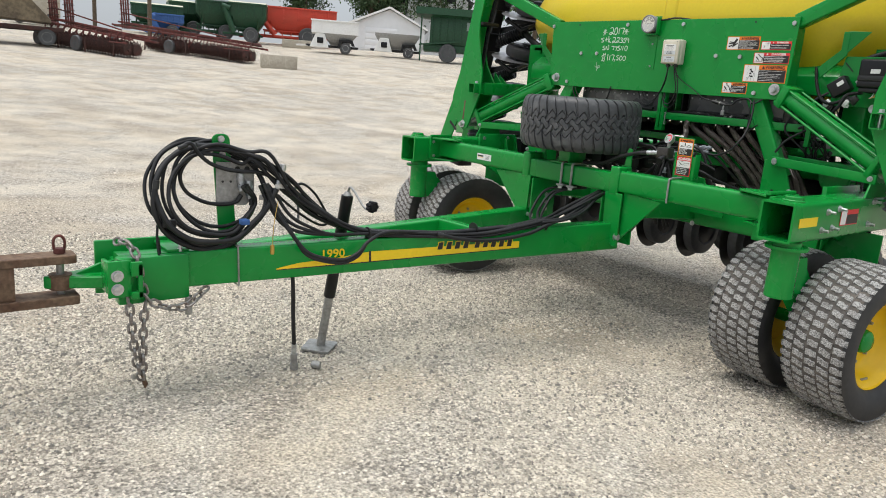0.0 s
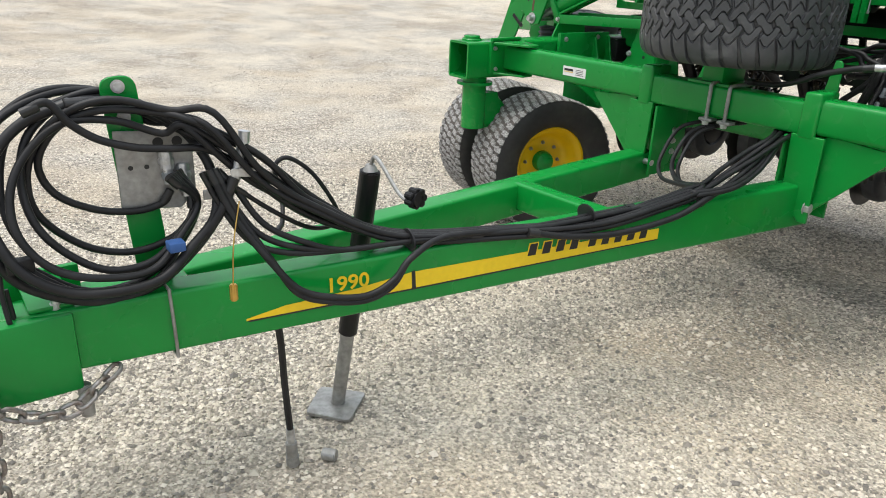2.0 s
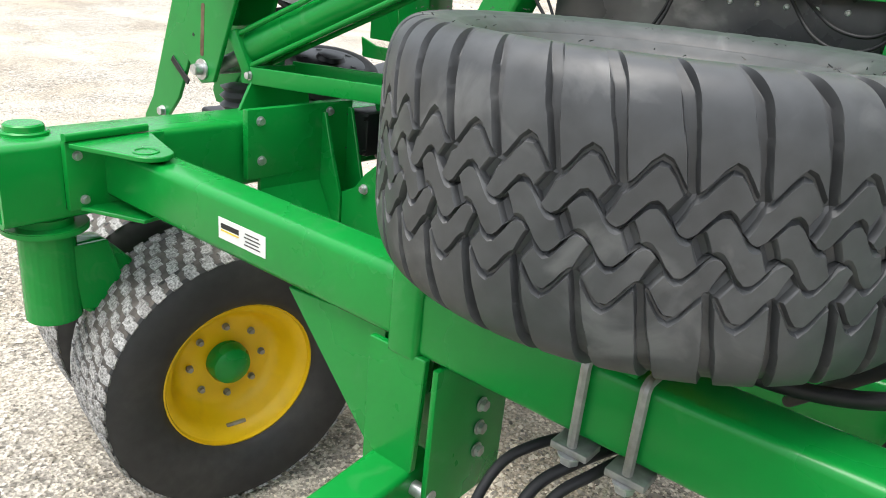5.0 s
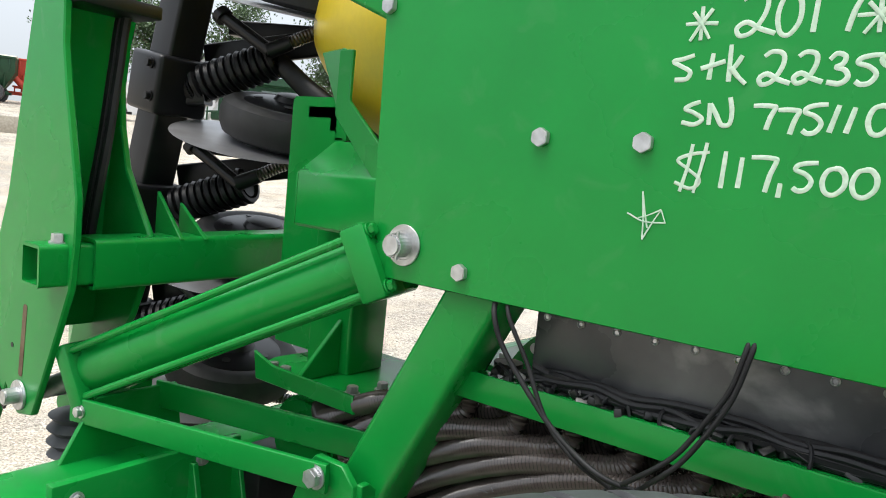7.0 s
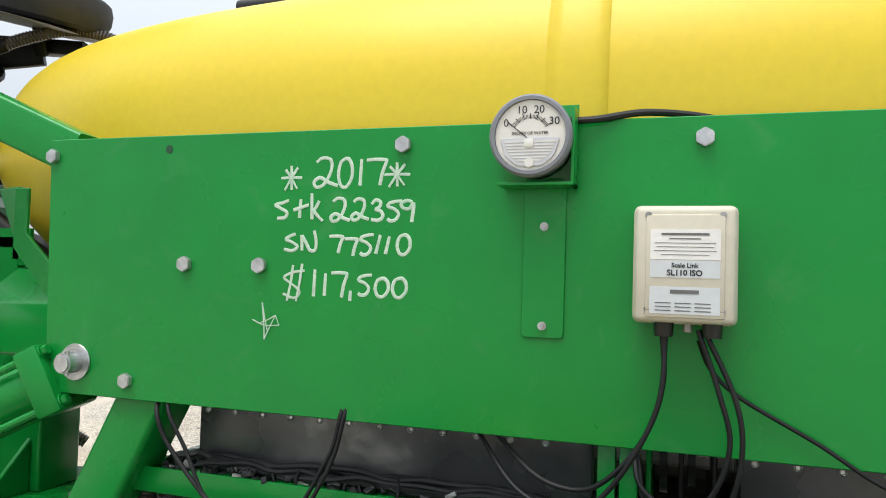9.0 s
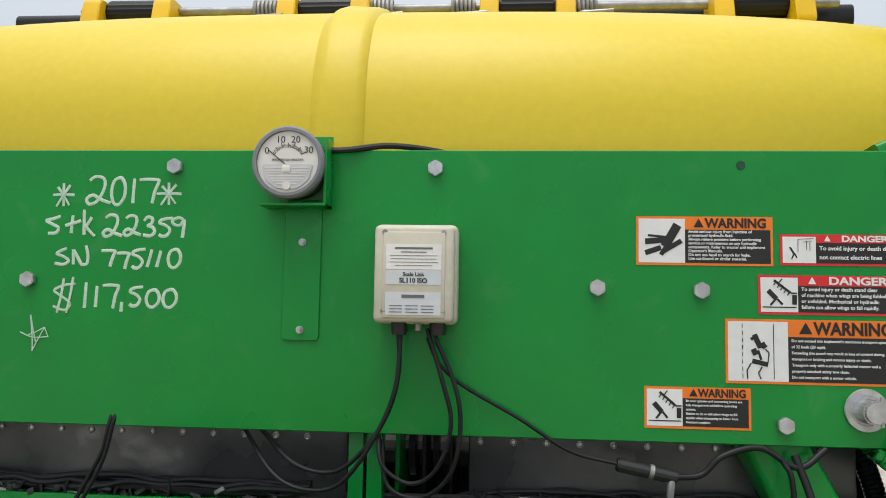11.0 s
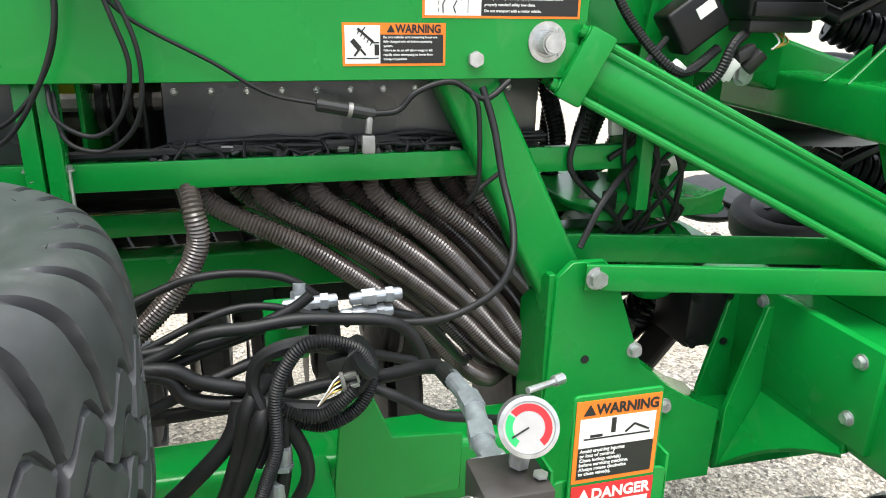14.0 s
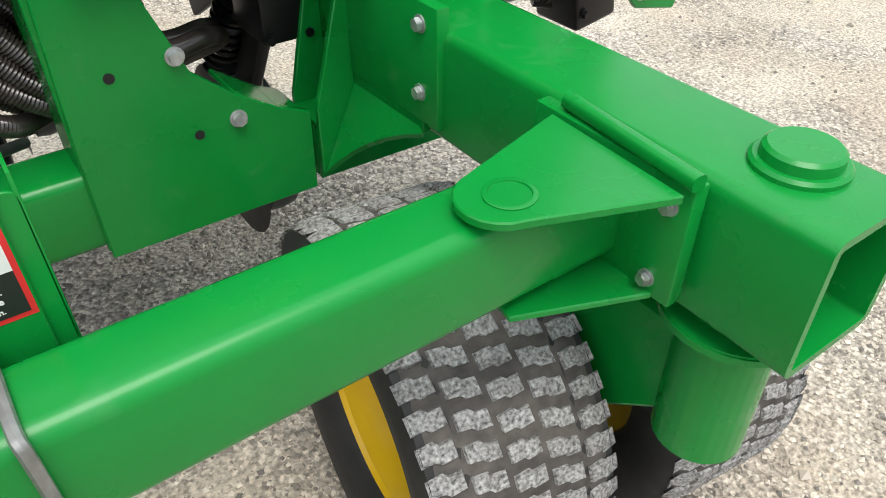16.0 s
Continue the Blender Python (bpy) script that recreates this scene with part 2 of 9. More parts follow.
def part(name, bm, mat, parent=None, label="", angle=35):
    """Links a bmesh as one mesh object under parent."""
    me = bpy.data.meshes.new(name)
    bmesh.ops.recalc_face_normals(bm, faces=bm.faces)
    bm.to_mesh(me)
    bm.free()
    me.materials.append(mat)
    shade(me, angle)
    ob = new(name, me)
    ob.parent = parent
    return tagged(ob, label)


def thing(name, label, category, group="", kind=""):
    return tagged(new(name), label, category, group, kind)


def put(bm, m):
    bmesh.ops.transform(bm, matrix=m, verts=bm.verts)
    return bm


def join(*bms):
    out = bmesh.new()
    for b in bms:
        me = bpy.data.meshes.new("tmp")
        b.to_mesh(me)
        b.free()
        out.from_mesh(me)
        bpy.data.meshes.remove(me)
    return out


def bevelled(bm, w, seg=2):
    if w > 0:
        bmesh.ops.bevel(bm, geom=list(bm.edges), offset=w, segments=seg, affect="EDGES", profile=0.5, clamp_overlap=True)
    return bm


def box(lo, hi, bevel=0.003, seg=2):
    bm = bmesh.new()
    bmesh.ops.create_cube(bm, size=1)
    lo, hi = Vector(lo), Vector(hi)
    for v in bm.verts:
        v.co = Vector([(a + b) / 2 + c * (b - a) for a, b, c in zip(lo, hi, v.co)])
    return bevelled(bm, bevel, seg)


def basis(p, q, up=(0, 0, 1)):
    """A pose at p whose z runs to q and whose y is near up."""
    z = (Vector(q) - Vector(p)).normalized()
    x = Vector(up).cross(z)
    if x.length < 1e-4:
        x = Vector((1, 0, 0)).cross(z) if abs(z.x) < 0.9 else Vector((0, 1, 0)).cross(z)
    x.normalize()
    y = z.cross(x)
    return Matrix.Translation(p) @ Matrix((x, y, z)).transposed().to_4x4()


def rounded_rect(w, h, r, seg=4):
    pts = []
    for cx, cy, a0 in ((w / 2 - r, h / 2 - r, 0), (-w / 2 + r, h / 2 - r, 90), (-w / 2 + r, -h / 2 + r, 180), (w / 2 - r, -h / 2 + r, 270)):
        for i in range(seg + 1):
            a = radians(a0 + 90 * i / seg)
            pts.append((cx + r * math.cos(a), cy + r * math.sin(a)))
    return pts


def beam(p, q, w, h, r=0.015, wall=0.0, up=(0, 0, 1)):
    """A box tube from p to q, w wide and h high, with rounded corners; hollow where wall is given."""
    m, length = basis(p, q, up), (Vector(q) - Vector(p)).length
    bm = bmesh.new()
    outer = rounded_rect(w, h, r)
    k = len(outer)
    rings = [[bm.verts.new((x, y, z)) for x, y in outer] for z in (0, length)]
    for i in range(k):
        bm.faces.new((rings[0][i], rings[0][(i + 1) % k], rings[1][(i + 1) % k], rings[1][i]))
    if wall:
        inner = rounded_rect(w - 2 * wall, h - 2 * wall, max(r - wall, 0.003))
        ir = [[bm.verts.new((x, y, z)) for x, y in inner] for z in (0, length)]
        for i in range(k):
            j = (i + 1) % k
            bm.faces.new((ir[0][j], ir[0][i], ir[1][i], ir[1][j]))
            bm.faces.new((rings[0][j], rings[0][i], ir[0][i], ir[0][j]))
            bm.faces.new((rings[1][i], rings[1][j], ir[1][j], ir[1][i]))
    else:
        bm.faces.new(rings[0][::-1])
        bm.faces.new(rings[1])
    return put(bm, m)


def plate(pts, plane, at, thick, bevel=0.002):
    """A plate with the outline pts in the plane 'x', 'y' or 'z' = at, thick along that axis. Outline: the two other coordinates in order."""
    bm = bmesh.new()
    place = {"x": lambda u, v: (at, u, v), "y": lambda u, v: (u, at, v), "z": lambda u, v: (u, v, at)}[plane]
    push = {"x": (thick, 0, 0), "y": (0, thick, 0), "z": (0, 0, thick)}[plane]
    f = bm.faces.new([bm.verts.new(place(*p)) for p in pts])
    made = bmesh.ops.extrude_face_region(bm, geom=[f])
    bmesh.ops.translate(bm, vec=push, verts=[v for v in made["geom"] if isinstance(v, bmesh.types.BMVert)])
    return bevelled(bm, bevel, 1)


def round_pts(pts, r, seg=4):
    """The outline pts with its corners rounded."""
    out, n = [], len(pts)
    for i in range(n):
        a, b, c = (Vector(pts[(i + d) % n]) for d in (-1, 0, 1))
        d1, d2 = a - b, c - b
        k = min(r, d1.length * 0.45, d2.length * 0.45)
        p, q = b + d1.normalized() * k, b + d2.normalized() * k
        for s in range(seg + 1):
            t = s / seg
            out.append(tuple(p * (1 - t) ** 2 + b * 2 * t * (1 - t) + q * t * t))
    return out


def rod(p, q, r, r2=None, n=16, bevel=0.0):
    m, length = basis(p, q), (Vector(q) - Vector(p)).length
    bm = bmesh.new()
    bmesh.ops.create_cone(bm, cap_ends=True, segments=n, radius1=r, radius2=r if r2 is None else r2, depth=length)
    if bevel:
        caps = [e for e in bm.edges if all(abs(abs(v.co.z) - length / 2) < 1e-6 for v in e.verts)]
        bmesh.ops.bevel(bm, geom=caps, offset=bevel, segments=2, affect="EDGES")
    return put(bm, m @ Matrix.Translation((0, 0, length / 2)))


def lathe(profile, n=32, m=Matrix(), close=True):
    """Turns the profile of (radius, height) pairs round z."""
    bm = bmesh.new()
    rings = [[bm.verts.new((r * math.cos(2 * math.pi * i / n), r * math.sin(2 * math.pi * i / n), z)) for i in range(n)] for r, z in profile]
    for a, b in zip(rings, rings[1:]):
        for i in range(n):
            j = (i + 1) % n
            bm.faces.new((a[i], a[j], b[j], b[i]))
    if close:
        bm.faces.new(rings[0][::-1])
        bm.faces.new(rings[-1])
    return put(bm, m)


def smooth_path(pts, steps=8):
    """A Catmull-Rom curve through pts."""
    pts = [Vector(p) for p in pts]
    if len(pts) == 2:
        return [pts[0].lerp(pts[1], i / steps) for i in range(steps + 1)]
    ext = [pts[0] * 2 - pts[1]] + pts + [pts[-1] * 2 - pts[-2]]
    out = []
    for a, b, c, d in zip(ext, ext[1:], ext[2:], ext[3:]):
        for i in range(steps):
            t = i / steps
            out.append(0.5 * (2 * b + (c - a) * t + (2 * a - 5 * b + 4 * c - d) * t * t + (3 * b - a - 3 * c + d) * t ** 3))
    return out + [pts[-1]]


def sweep(path, radius, n=8):
    """A round tube along a list of places; radius is a number or one for each place."""
    bm = bmesh.new()
    path = [Vector(p) for p in path]
    rs = radius if isinstance(radius, list) else [radius] * len(path)
    normal, rings = None, []
    for i, p in enumerate(path):
        t = (path[min(i + 1, len(path) - 1)] - path[max(i - 1, 0)]).normalized()
        if normal is None:
            normal = t.orthogonal().normalized()
        normal = (normal - t * normal.dot(t)).normalized()
        side = t.cross(normal)
        rings.append([bm.verts.new(p + rs[i] * (math.cos(a) * normal + math.sin(a) * side)) for a in (2 * math.pi * k / n for k in range(n))])
    for a, b in zip(rings, rings[1:]):
        for i in range(n):
            j = (i + 1) % n
            bm.faces.new((a[i], a[j], b[j], b[i]))
    bm.faces.new(rings[0][::-1])
    bm.faces.new(rings[-1])
    return bm


def hose(pts, r=0.012, steps=8, n=8):
    return sweep(smooth_path(pts, steps), r, n)


def corrugated(pts, r=0.025, pitch=0.009, n=10, depth=0.16):
    """A ribbed hose along a smooth line through pts."""
    fine = smooth_path(pts, 24)
    lens = [0.0]
    for a, b in zip(fine, fine[1:]):
        lens.append(lens[-1] + (b - a).length)
    count = int(lens[-1] / pitch)
    path, rs, j = [], [], 0
    for i in range(count * 2 + 1):
        s = lens[-1] * i / (count * 2)
        while j < len(lens) - 2 and lens[j + 1] < s:
            j += 1
        k = (s - lens[j]) / max(lens[j + 1] - lens[j], 1e-6)
        path.append(fine[j].lerp(fine[j + 1], k))
        rs.append(r * (1 - depth * (i % 2)))
    return sweep(path, rs, n)


def spring(p, q, r, wire, turns):
    m, length = basis(p, q), (Vector(q) - Vector(p)).length
    steps = turns * 14
    pts = [m @ Vector((r * math.cos(2 * math.pi * turns * i / steps), r * math.sin(2 * math.pi * turns * i / steps), length * i / steps)) for i in range(steps + 1)]
    return sweep(pts, wire, 6)


def bolt_mesh(at, way, r=0.012, h=0.010, washer=True):
    """A hexagon head on a washer, standing out along way."""
    p, w = Vector(at), Vector(way).normalized()
    out = []
    if washer:
        out.append(rod(p, p + w * 0.003, r * 1.25, n=16))
        p = p + w * 0.003
    head = rod(p, p + w * h, r, r * 0.97, n=6, bevel=0.0012)
    out.append(head)
    return join(*out)


def bolt(at, way, r=0.012, h=0.010, parent=None, mat=None, name="bolt"):
    return part(name, bolt_mesh(at, way, r, h), mat or STEEL, parent, "zinc plated hexagon bolt" if parent is None else "")


def disc_face(at, way, r, thick=0.002, n=32):
    p, w = Vector(at), Vector(way).normalized()
    return rod(p, p + w * thick, r, n=n)


def lettering(text, size, at, mat, parent, name="lettering", way="front", thick=0.0006, fat=0.0, align="LEFT", wide=1.0, turn=None, label=""):
    """Built-in font as a mesh; at is the left end of the base line, seen from the front of a plane that faces -y, or by the pose turn."""
    cu = bpy.data.curves.new("text", "FONT")
    cu.body, cu.size, cu.extrude, cu.offset, cu.align_x, cu.resolution_u = text, size, thick, fat, align, 3
    tmp = new("text", cu)
    me = bpy.data.meshes.new_from_object(tmp.evaluated_get(bpy.context.evaluated_depsgraph_get()))
    bpy.data.objects.remove(tmp)
    bpy.data.curves.remove(cu)
    m = turn if turn is not None else Matrix.Translation(at) @ pose(0, 0, 0, 90, 0, 0)
    me.transform(m @ Matrix.Diagonal((wide, 1, 1, 1)))
    me.materials.append(mat)
    ob = new(name, me)
    ob.parent = parent
    return tagged(ob, label)

# ---- ground ----
def rise(x, y):
    """The yard climbs gently towards the row of implements far off."""
    d = math.hypot(x, y + 1)
    if d < 7:
        return 0.0
    k = min(1, max(0, (-x * 0.9 + (y + 1) * 0.43) / d / 0.6))
    e = min(d, 60) - 7
    return k * k * (3 - 2 * k) * 0.075 * e * e / (e + 4)


def ground_height(x, y):
    return 0.012 * noise.noise(Vector((x * 0.6, y * 0.6, 3.1))) - 0.012 + rise(x, y)


def build_ground():
    bm = bmesh.new()
    far = [12, 14, 17, 20, 24, 28, 33, 38, 44, 50, 57, 65, 80, 120, 250, 900]
    xs = [-v for v in far[::-1]] + [-10 + 0.25 * i for i in range(81)] + far
    grid = [[bm.verts.new((x, y, ground_height(x, y))) for x in xs] for y in xs]
    for a, b in zip(grid, grid[1:]):
        for i in range(len(xs) - 1):
            bm.faces.new((a[i], a[i + 1], b[i + 1], b[i]))
    ob = part("ground", bm, GRAVEL, None, "pale grey crushed gravel yard, flat and dusty", 180)
    tagged(ob, "", "ground", "", "structure")


def build_stones():
    """Loose stones over the near part of the yard, denser close to the drawbar."""
    rng = np.random.default_rng(7)
    shape = np.array([(1, 0, 0), (-1, 0, 0), (0, 1, 0), (0, -1, 0), (0, 0, 1), (0, 0, -1)], float)
    tris = np.array([(0, 2, 4), (2, 1, 4), (1, 3, 4), (3, 0, 4), (2, 0, 5), (1, 2, 5), (3, 1, 5), (0, 3, 5)])
    count = 330000
    x = np.concatenate([rng.uniform(-3.6, 3.4, 260000), rng.uniform(-8, 5, 70000)])
    y = np.concatenate([rng.uniform(-4.3, 1.2, 260000), rng.uniform(-5, 7, 70000)])
    patch = np.array([noise.noise(Vector((a * 0.8, b * 1.1, 8.0))) for a, b in zip(x, y)])
    keep = rng.random(count) < 0.50 + 1.3 * patch
    x, y = x[keep], y[keep]
    count = len(x)
    size = 0.0034 + 0.0088 * rng.random(count) ** 2.0 + 0.010 * (rng.random(count) < 0.006)
    z = np.array([ground_height(a, b) for a, b in zip(x, y)])
    v = shape[None] * size[:, None, None] * rng.uniform(0.65, 1.25, (count, 6, 3)) * np.array([1, 1, 0.78])
    turn = rng.uniform(0, 6.28, count)
    c, s = np.cos(turn)[:, None], np.sin(turn)[:, None]
    vx, vy = v[..., 0] * c - v[..., 1] * s, v[..., 0] * s + v[..., 1] * c
    verts = np.stack([vx + x[:, None], vy + y[:, None], v[..., 2] + z[:, None] + 0.25 * size[:, None]], -1).reshape(-1, 3)
    faces = (tris[None] + 6 * np.arange(count)[:, None, None]).reshape(-1, 3)
    me = bpy.data.meshes.new("gravel_stones")
    me.from_pydata(verts.tolist(), [], faces.tolist())
    me.materials.append(STONE)
    tagged(new("gravel_stones", me), "loose pale grey crushed stones lying on the yard", "gravel", "", "stuff")


build_ground()
build_stones()

# ---- wheels ----
def tyre_profile(r, w, rim):
    h = w / 2
    return [(rim, -h * 0.64), (rim + 0.004, -h * 0.74), (rim + 0.022, -h * 0.86), (rim + (r - rim) * 0.35, -h * 0.96), (r * 0.90, -h), (r * 0.965, -h * 0.93),
            (r * 0.985, -h * 0.6), (r * 0.985, h * 0.6), (r * 0.965, h * 0.93), (r * 0.90, h), (rim + (r - rim) * 0.35, h * 0.96), (rim + 0.022, h * 0.86), (rim + 0.004, h * 0.74), (rim, h * 0.64)]


def tread_mesh(r, w, rows, around, lug, rise, skew, wrap):
    """Raised blocks in staggered rows round the tyre; wrap: the outer blocks reach down the shoulder."""
    bm = bmesh.new()
    r0 = r * 0.975
    for row in range(rows):
        zc = (row - (rows - 1) / 2) / rows * w * 0.98
        for k in range(around):
            a = 2 * math.pi * (k + 0.5 * (row % 2)) / around
            la, lz = lug[0] / r, lug[1]
            outer = row in (0, rows - 1)
            pts = []
            for da, dz in ((-0.5, -0.58), (0.30, -0.55), (0.32, -0.12), (0.5, 0.02), (0.5, 0.58), (-0.30, 0.55), (-0.32, 0.12), (-0.5, -0.02)):
                pts.append((a + (da + skew * dz * (1 if row % 2 else -1)) * la, zc + dz * lz))
            low = [bm.verts.new((r0 * math.cos(t), r0 * math.sin(t), z)) for t, z in pts]
            top = []
            for t, z in pts:
                drop = wrap * max(0, (abs(z) - w * 0.36) / (w * 0.14)) ** 2 if outer else 0
                rr = r + rise * 0 - drop
                tc, zz = a + (t - a) * 0.86, zc + (z - zc) * 0.86
                top.append(bm.verts.new((rr * math.cos(tc), rr * math.sin(tc), zz)))
            n = len(pts)
            bm.faces.new(top)
            for i in range(n):
                bm.faces.new((low[i], low[(i + 1) % n], top[(i + 1) % n], top[i]))
    return bm


def lug_section(r, w, rim):
    """Half of the lug tyre's section as (radius, height, tread coordinate), from the middle of the tread to the rim."""
    h = w / 2
    return [(r, 0, 0), (r * 0.999, 0.35 * h, 0.42), (r * 0.990, 0.66 * h, 0.80), (r * 0.962, 0.87 * h, 1.0), (r * 0.905, 0.985 * h, 1.22), (r * 0.82, 1.0 * h, 1.5), (r * 0.725, 0.945 * h, 1.7), (rim + 0.028, 0.83 * h, 2.0), (rim + 0.008, 0.74 * h, 2.15), (rim - 0.002, 0.62 * h, 2.2)]


def step(lo, hi, v):
    t = min(1, max(0, (v - lo) / (hi - lo)))
    return t * t * (3 - 2 * t)


def lug_shear(s):
    """How many lugs the pattern is turned at the tread coordinate s; it jumps by half a lug in the ring grooves."""
    q, side = abs(s), 1 if s > 0 else -1
    if q > 0.46:
        return side * (0.25 + 0.62 * (q - 0.46) + 0.35 * max(0, q - 0.95) ** 1.5)
    mid = 0.6 * s if q < 0.15 else side * (0.09 + 0.42 * step(0.13, 0.17, q) - 0.7 * (q - 0.15))
    return mid + side * (0.25 - (0.09 + 0.42 - 0.7 * 0.31)) * step(0.44, 0.46, q)


def lug_depth(frac, s):
    """How far a place lies down in a groove, 0 to 1; frac: the share of a lug from the groove's middle, s: across the tread."""
    q = abs(s)
    near = min(frac, 1 - frac)
    wide = 0.062 + 0.045 * step(0.5, 1.1, q) if q > 0.46 else 0.048
    cut = 1 - step(wide, wide + 0.035, near)
    if q > 0.46:
        cut *= 1 - step(1.10, 1.48, q)
    ring = max(1 - step(0.016, 0.030, abs(q - 0.46)), 1 - step(0.016, 0.030, abs(q - 0.15)))
    line = 0.05 * (step(1.93, 1.94, q) - step(1.95, 1.96, q)) - 0.05 * (step(1.60, 1.615, q) - step(1.635, 1.65, q))
    return max(cut, ring * 0.55) + line


def lug_tyre(r, w, rim, lugs=37, depth=0.0125):
    """A tyre with curved bars running over its shoulders and interlocking blocks between them, cut as grooves."""
    half = smooth_path(lug_section(r, w, rim), 14)
    line = [Vector((p.x, -p.y, -p.z)) for p in half[:0:-1]] + half
    cuts = [0, 0.06, 0.075, 0.09, 0.11, 0.125, 0.14, 0.16, 0.25, 0.36, 0.5, 0.64, 0.75, 0.84, 0.86, 0.875, 0.89, 0.91, 0.925, 0.94]
    n, verts, faces = lugs * len(cuts), [], []
    for i, p in enumerate(line):
        t = line[min(i + 1, len(line) - 1)] - line[max(i - 1, 0)]
        out = Vector((t.y, -t.x)).normalized()
        sway = 0.10 * w / 2 * (1 - step(0.5, 0.85, abs(p.z)))
        for lug in range(lugs):
            for c in cuts:
                d = depth * lug_depth(c, p.z)
                a = 2 * math.pi * (lug + c - lug_shear(p.z)) / lugs
                rr, z = p.x - out.x * d, p.y - out.y * d + sway * math.sin(a * lugs)
                verts.append((rr * math.cos(a), rr * math.sin(a), z))
    for i in range(len(line) - 1):
        for k in range(n):
            j = (k + 1) % n
            faces.append((i * n + k, i * n + j, (i + 1) * n + j, (i + 1) * n + k))
    bm, me = bmesh.new(), bpy.data.meshes.new("tmp")
    me.from_pydata(verts, [], faces)
    bm.from_mesh(me)
    bpy.data.meshes.remove(me)
    return bm


def vent_hairs(r, w, count, seed):
    """Short rubber hairs left by the mould on the upper sidewall and shoulder."""
    rnd, out = random.Random(seed), []
    for _ in range(count):
        a, q = rnd.uniform(0, 6.28), rnd.choice([0.70, 0.74, 0.80, 0.86, 0.90])
        z = w / 2 * (1.03 if q > 0.78 else 0.97)
        p = Vector((r * q * math.cos(a), r * q * math.sin(a), z - 0.001))
        out.append(rod(p, p + Vector((rnd.uniform(-0.006, 0.006), rnd.uniform(-0.006, 0.006), rnd.uniform(0.001, 0.003))), 0.0007, 0.0004, n=4))
    return join(*out)


def rim_mesh(r, w, m):
    """Dished steel rim."""
    h = w / 2
    return lathe([(0.05, h * 0.02), (r * 0.60, h * 0.02), (r * 0.68, h * 0.06), (r * 0.76, h * 0.20), (r * 0.83, h * 0.42), (r * 0.90, h * 0.60), (r * 0.97, h * 0.65), (r * 1.005, h * 0.69), (r * 1.01, h * 0.715),
                  (r * 0.99, h * 0.72), (r * 0.93, h * 0.50), (r * 0.90, -h * 0.50), (r * 0.99, -h * 0.65), (r * 1.01, -h * 0.645), (r * 1.005, -h * 0.62), (r * 0.92, -h * 0.50), (r * 0.80, -h * 0.30), (r * 0.66, -h * 0.04), (0.05, -h * 0.03)], 48, m, True)



def wheel(parent, m, r, w, rim, turf=True, hub=1):
    """Tyre with tread and a painted rim, axle along m's z."""
    if turf:
        tyre = part("tyre", lathe(tyre_profile(r, w, rim), 56, m, False), WALL, parent)
        part("tread_base", lathe([(r * 0.955, -w * 0.47), (r * 0.978, -w * 0.40), (r * 0.988, -w * 0.25), (r * 0.988, w * 0.25), (r * 0.978, w * 0.40), (r * 0.955, w * 0.47)], 64, m, False), CASING, tyre)
        part("tread", put(tread_mesh(r, w, 5, 50, (r * 0.098, w * 0.158), 0.01, 0.12, 0.02), m), DUSTY, tyre, "grey dusty rubber tread blocks", 20)
    else:
        tyre = part("tyre", put(lug_tyre(r, w, rim), m), RUBBER, parent, "black rubber tyre with curved shoulder lugs", 32)
        tagged(part("vent_hair", put(vent_hairs(r, w, 90, 4), m), PRINT, tyre), "", "", "", "stuff")
    rm = part("rim", rim_mesh(rim, w, m), YELLOW, parent, "yellow painted steel rim")
    if hub:
        h = w / 2
        part("hub", lathe([(0.062, h * 0.05), (0.062, h * 0.22), (0.055, h * 0.34), (0.036, h * 0.42), (0.002, h * 0.45)], 28, m), GREEN, rm, "green hub cap")
        for k in range(8):
            a = 2 * math.pi * k / 8
            p, q = m @ Vector((rim * 0.5 * math.cos(a), rim * 0.5 * math.sin(a), h * 0.05)), m @ Vector((rim * 0.5 * math.cos(a), rim * 0.5 * math.sin(a), h * 0.18))
            part("wheel_nut", bolt_mesh(p, q - p, 0.009, 0.012), DULL, rm)
        part("balance_weight", put(box((-0.005, -0.03, -0.005), (0.005, 0.03, 0.006), 0.002), m @ Matrix.Translation((rim * 0.83, 0, h * 0.45))), DULL, rm)


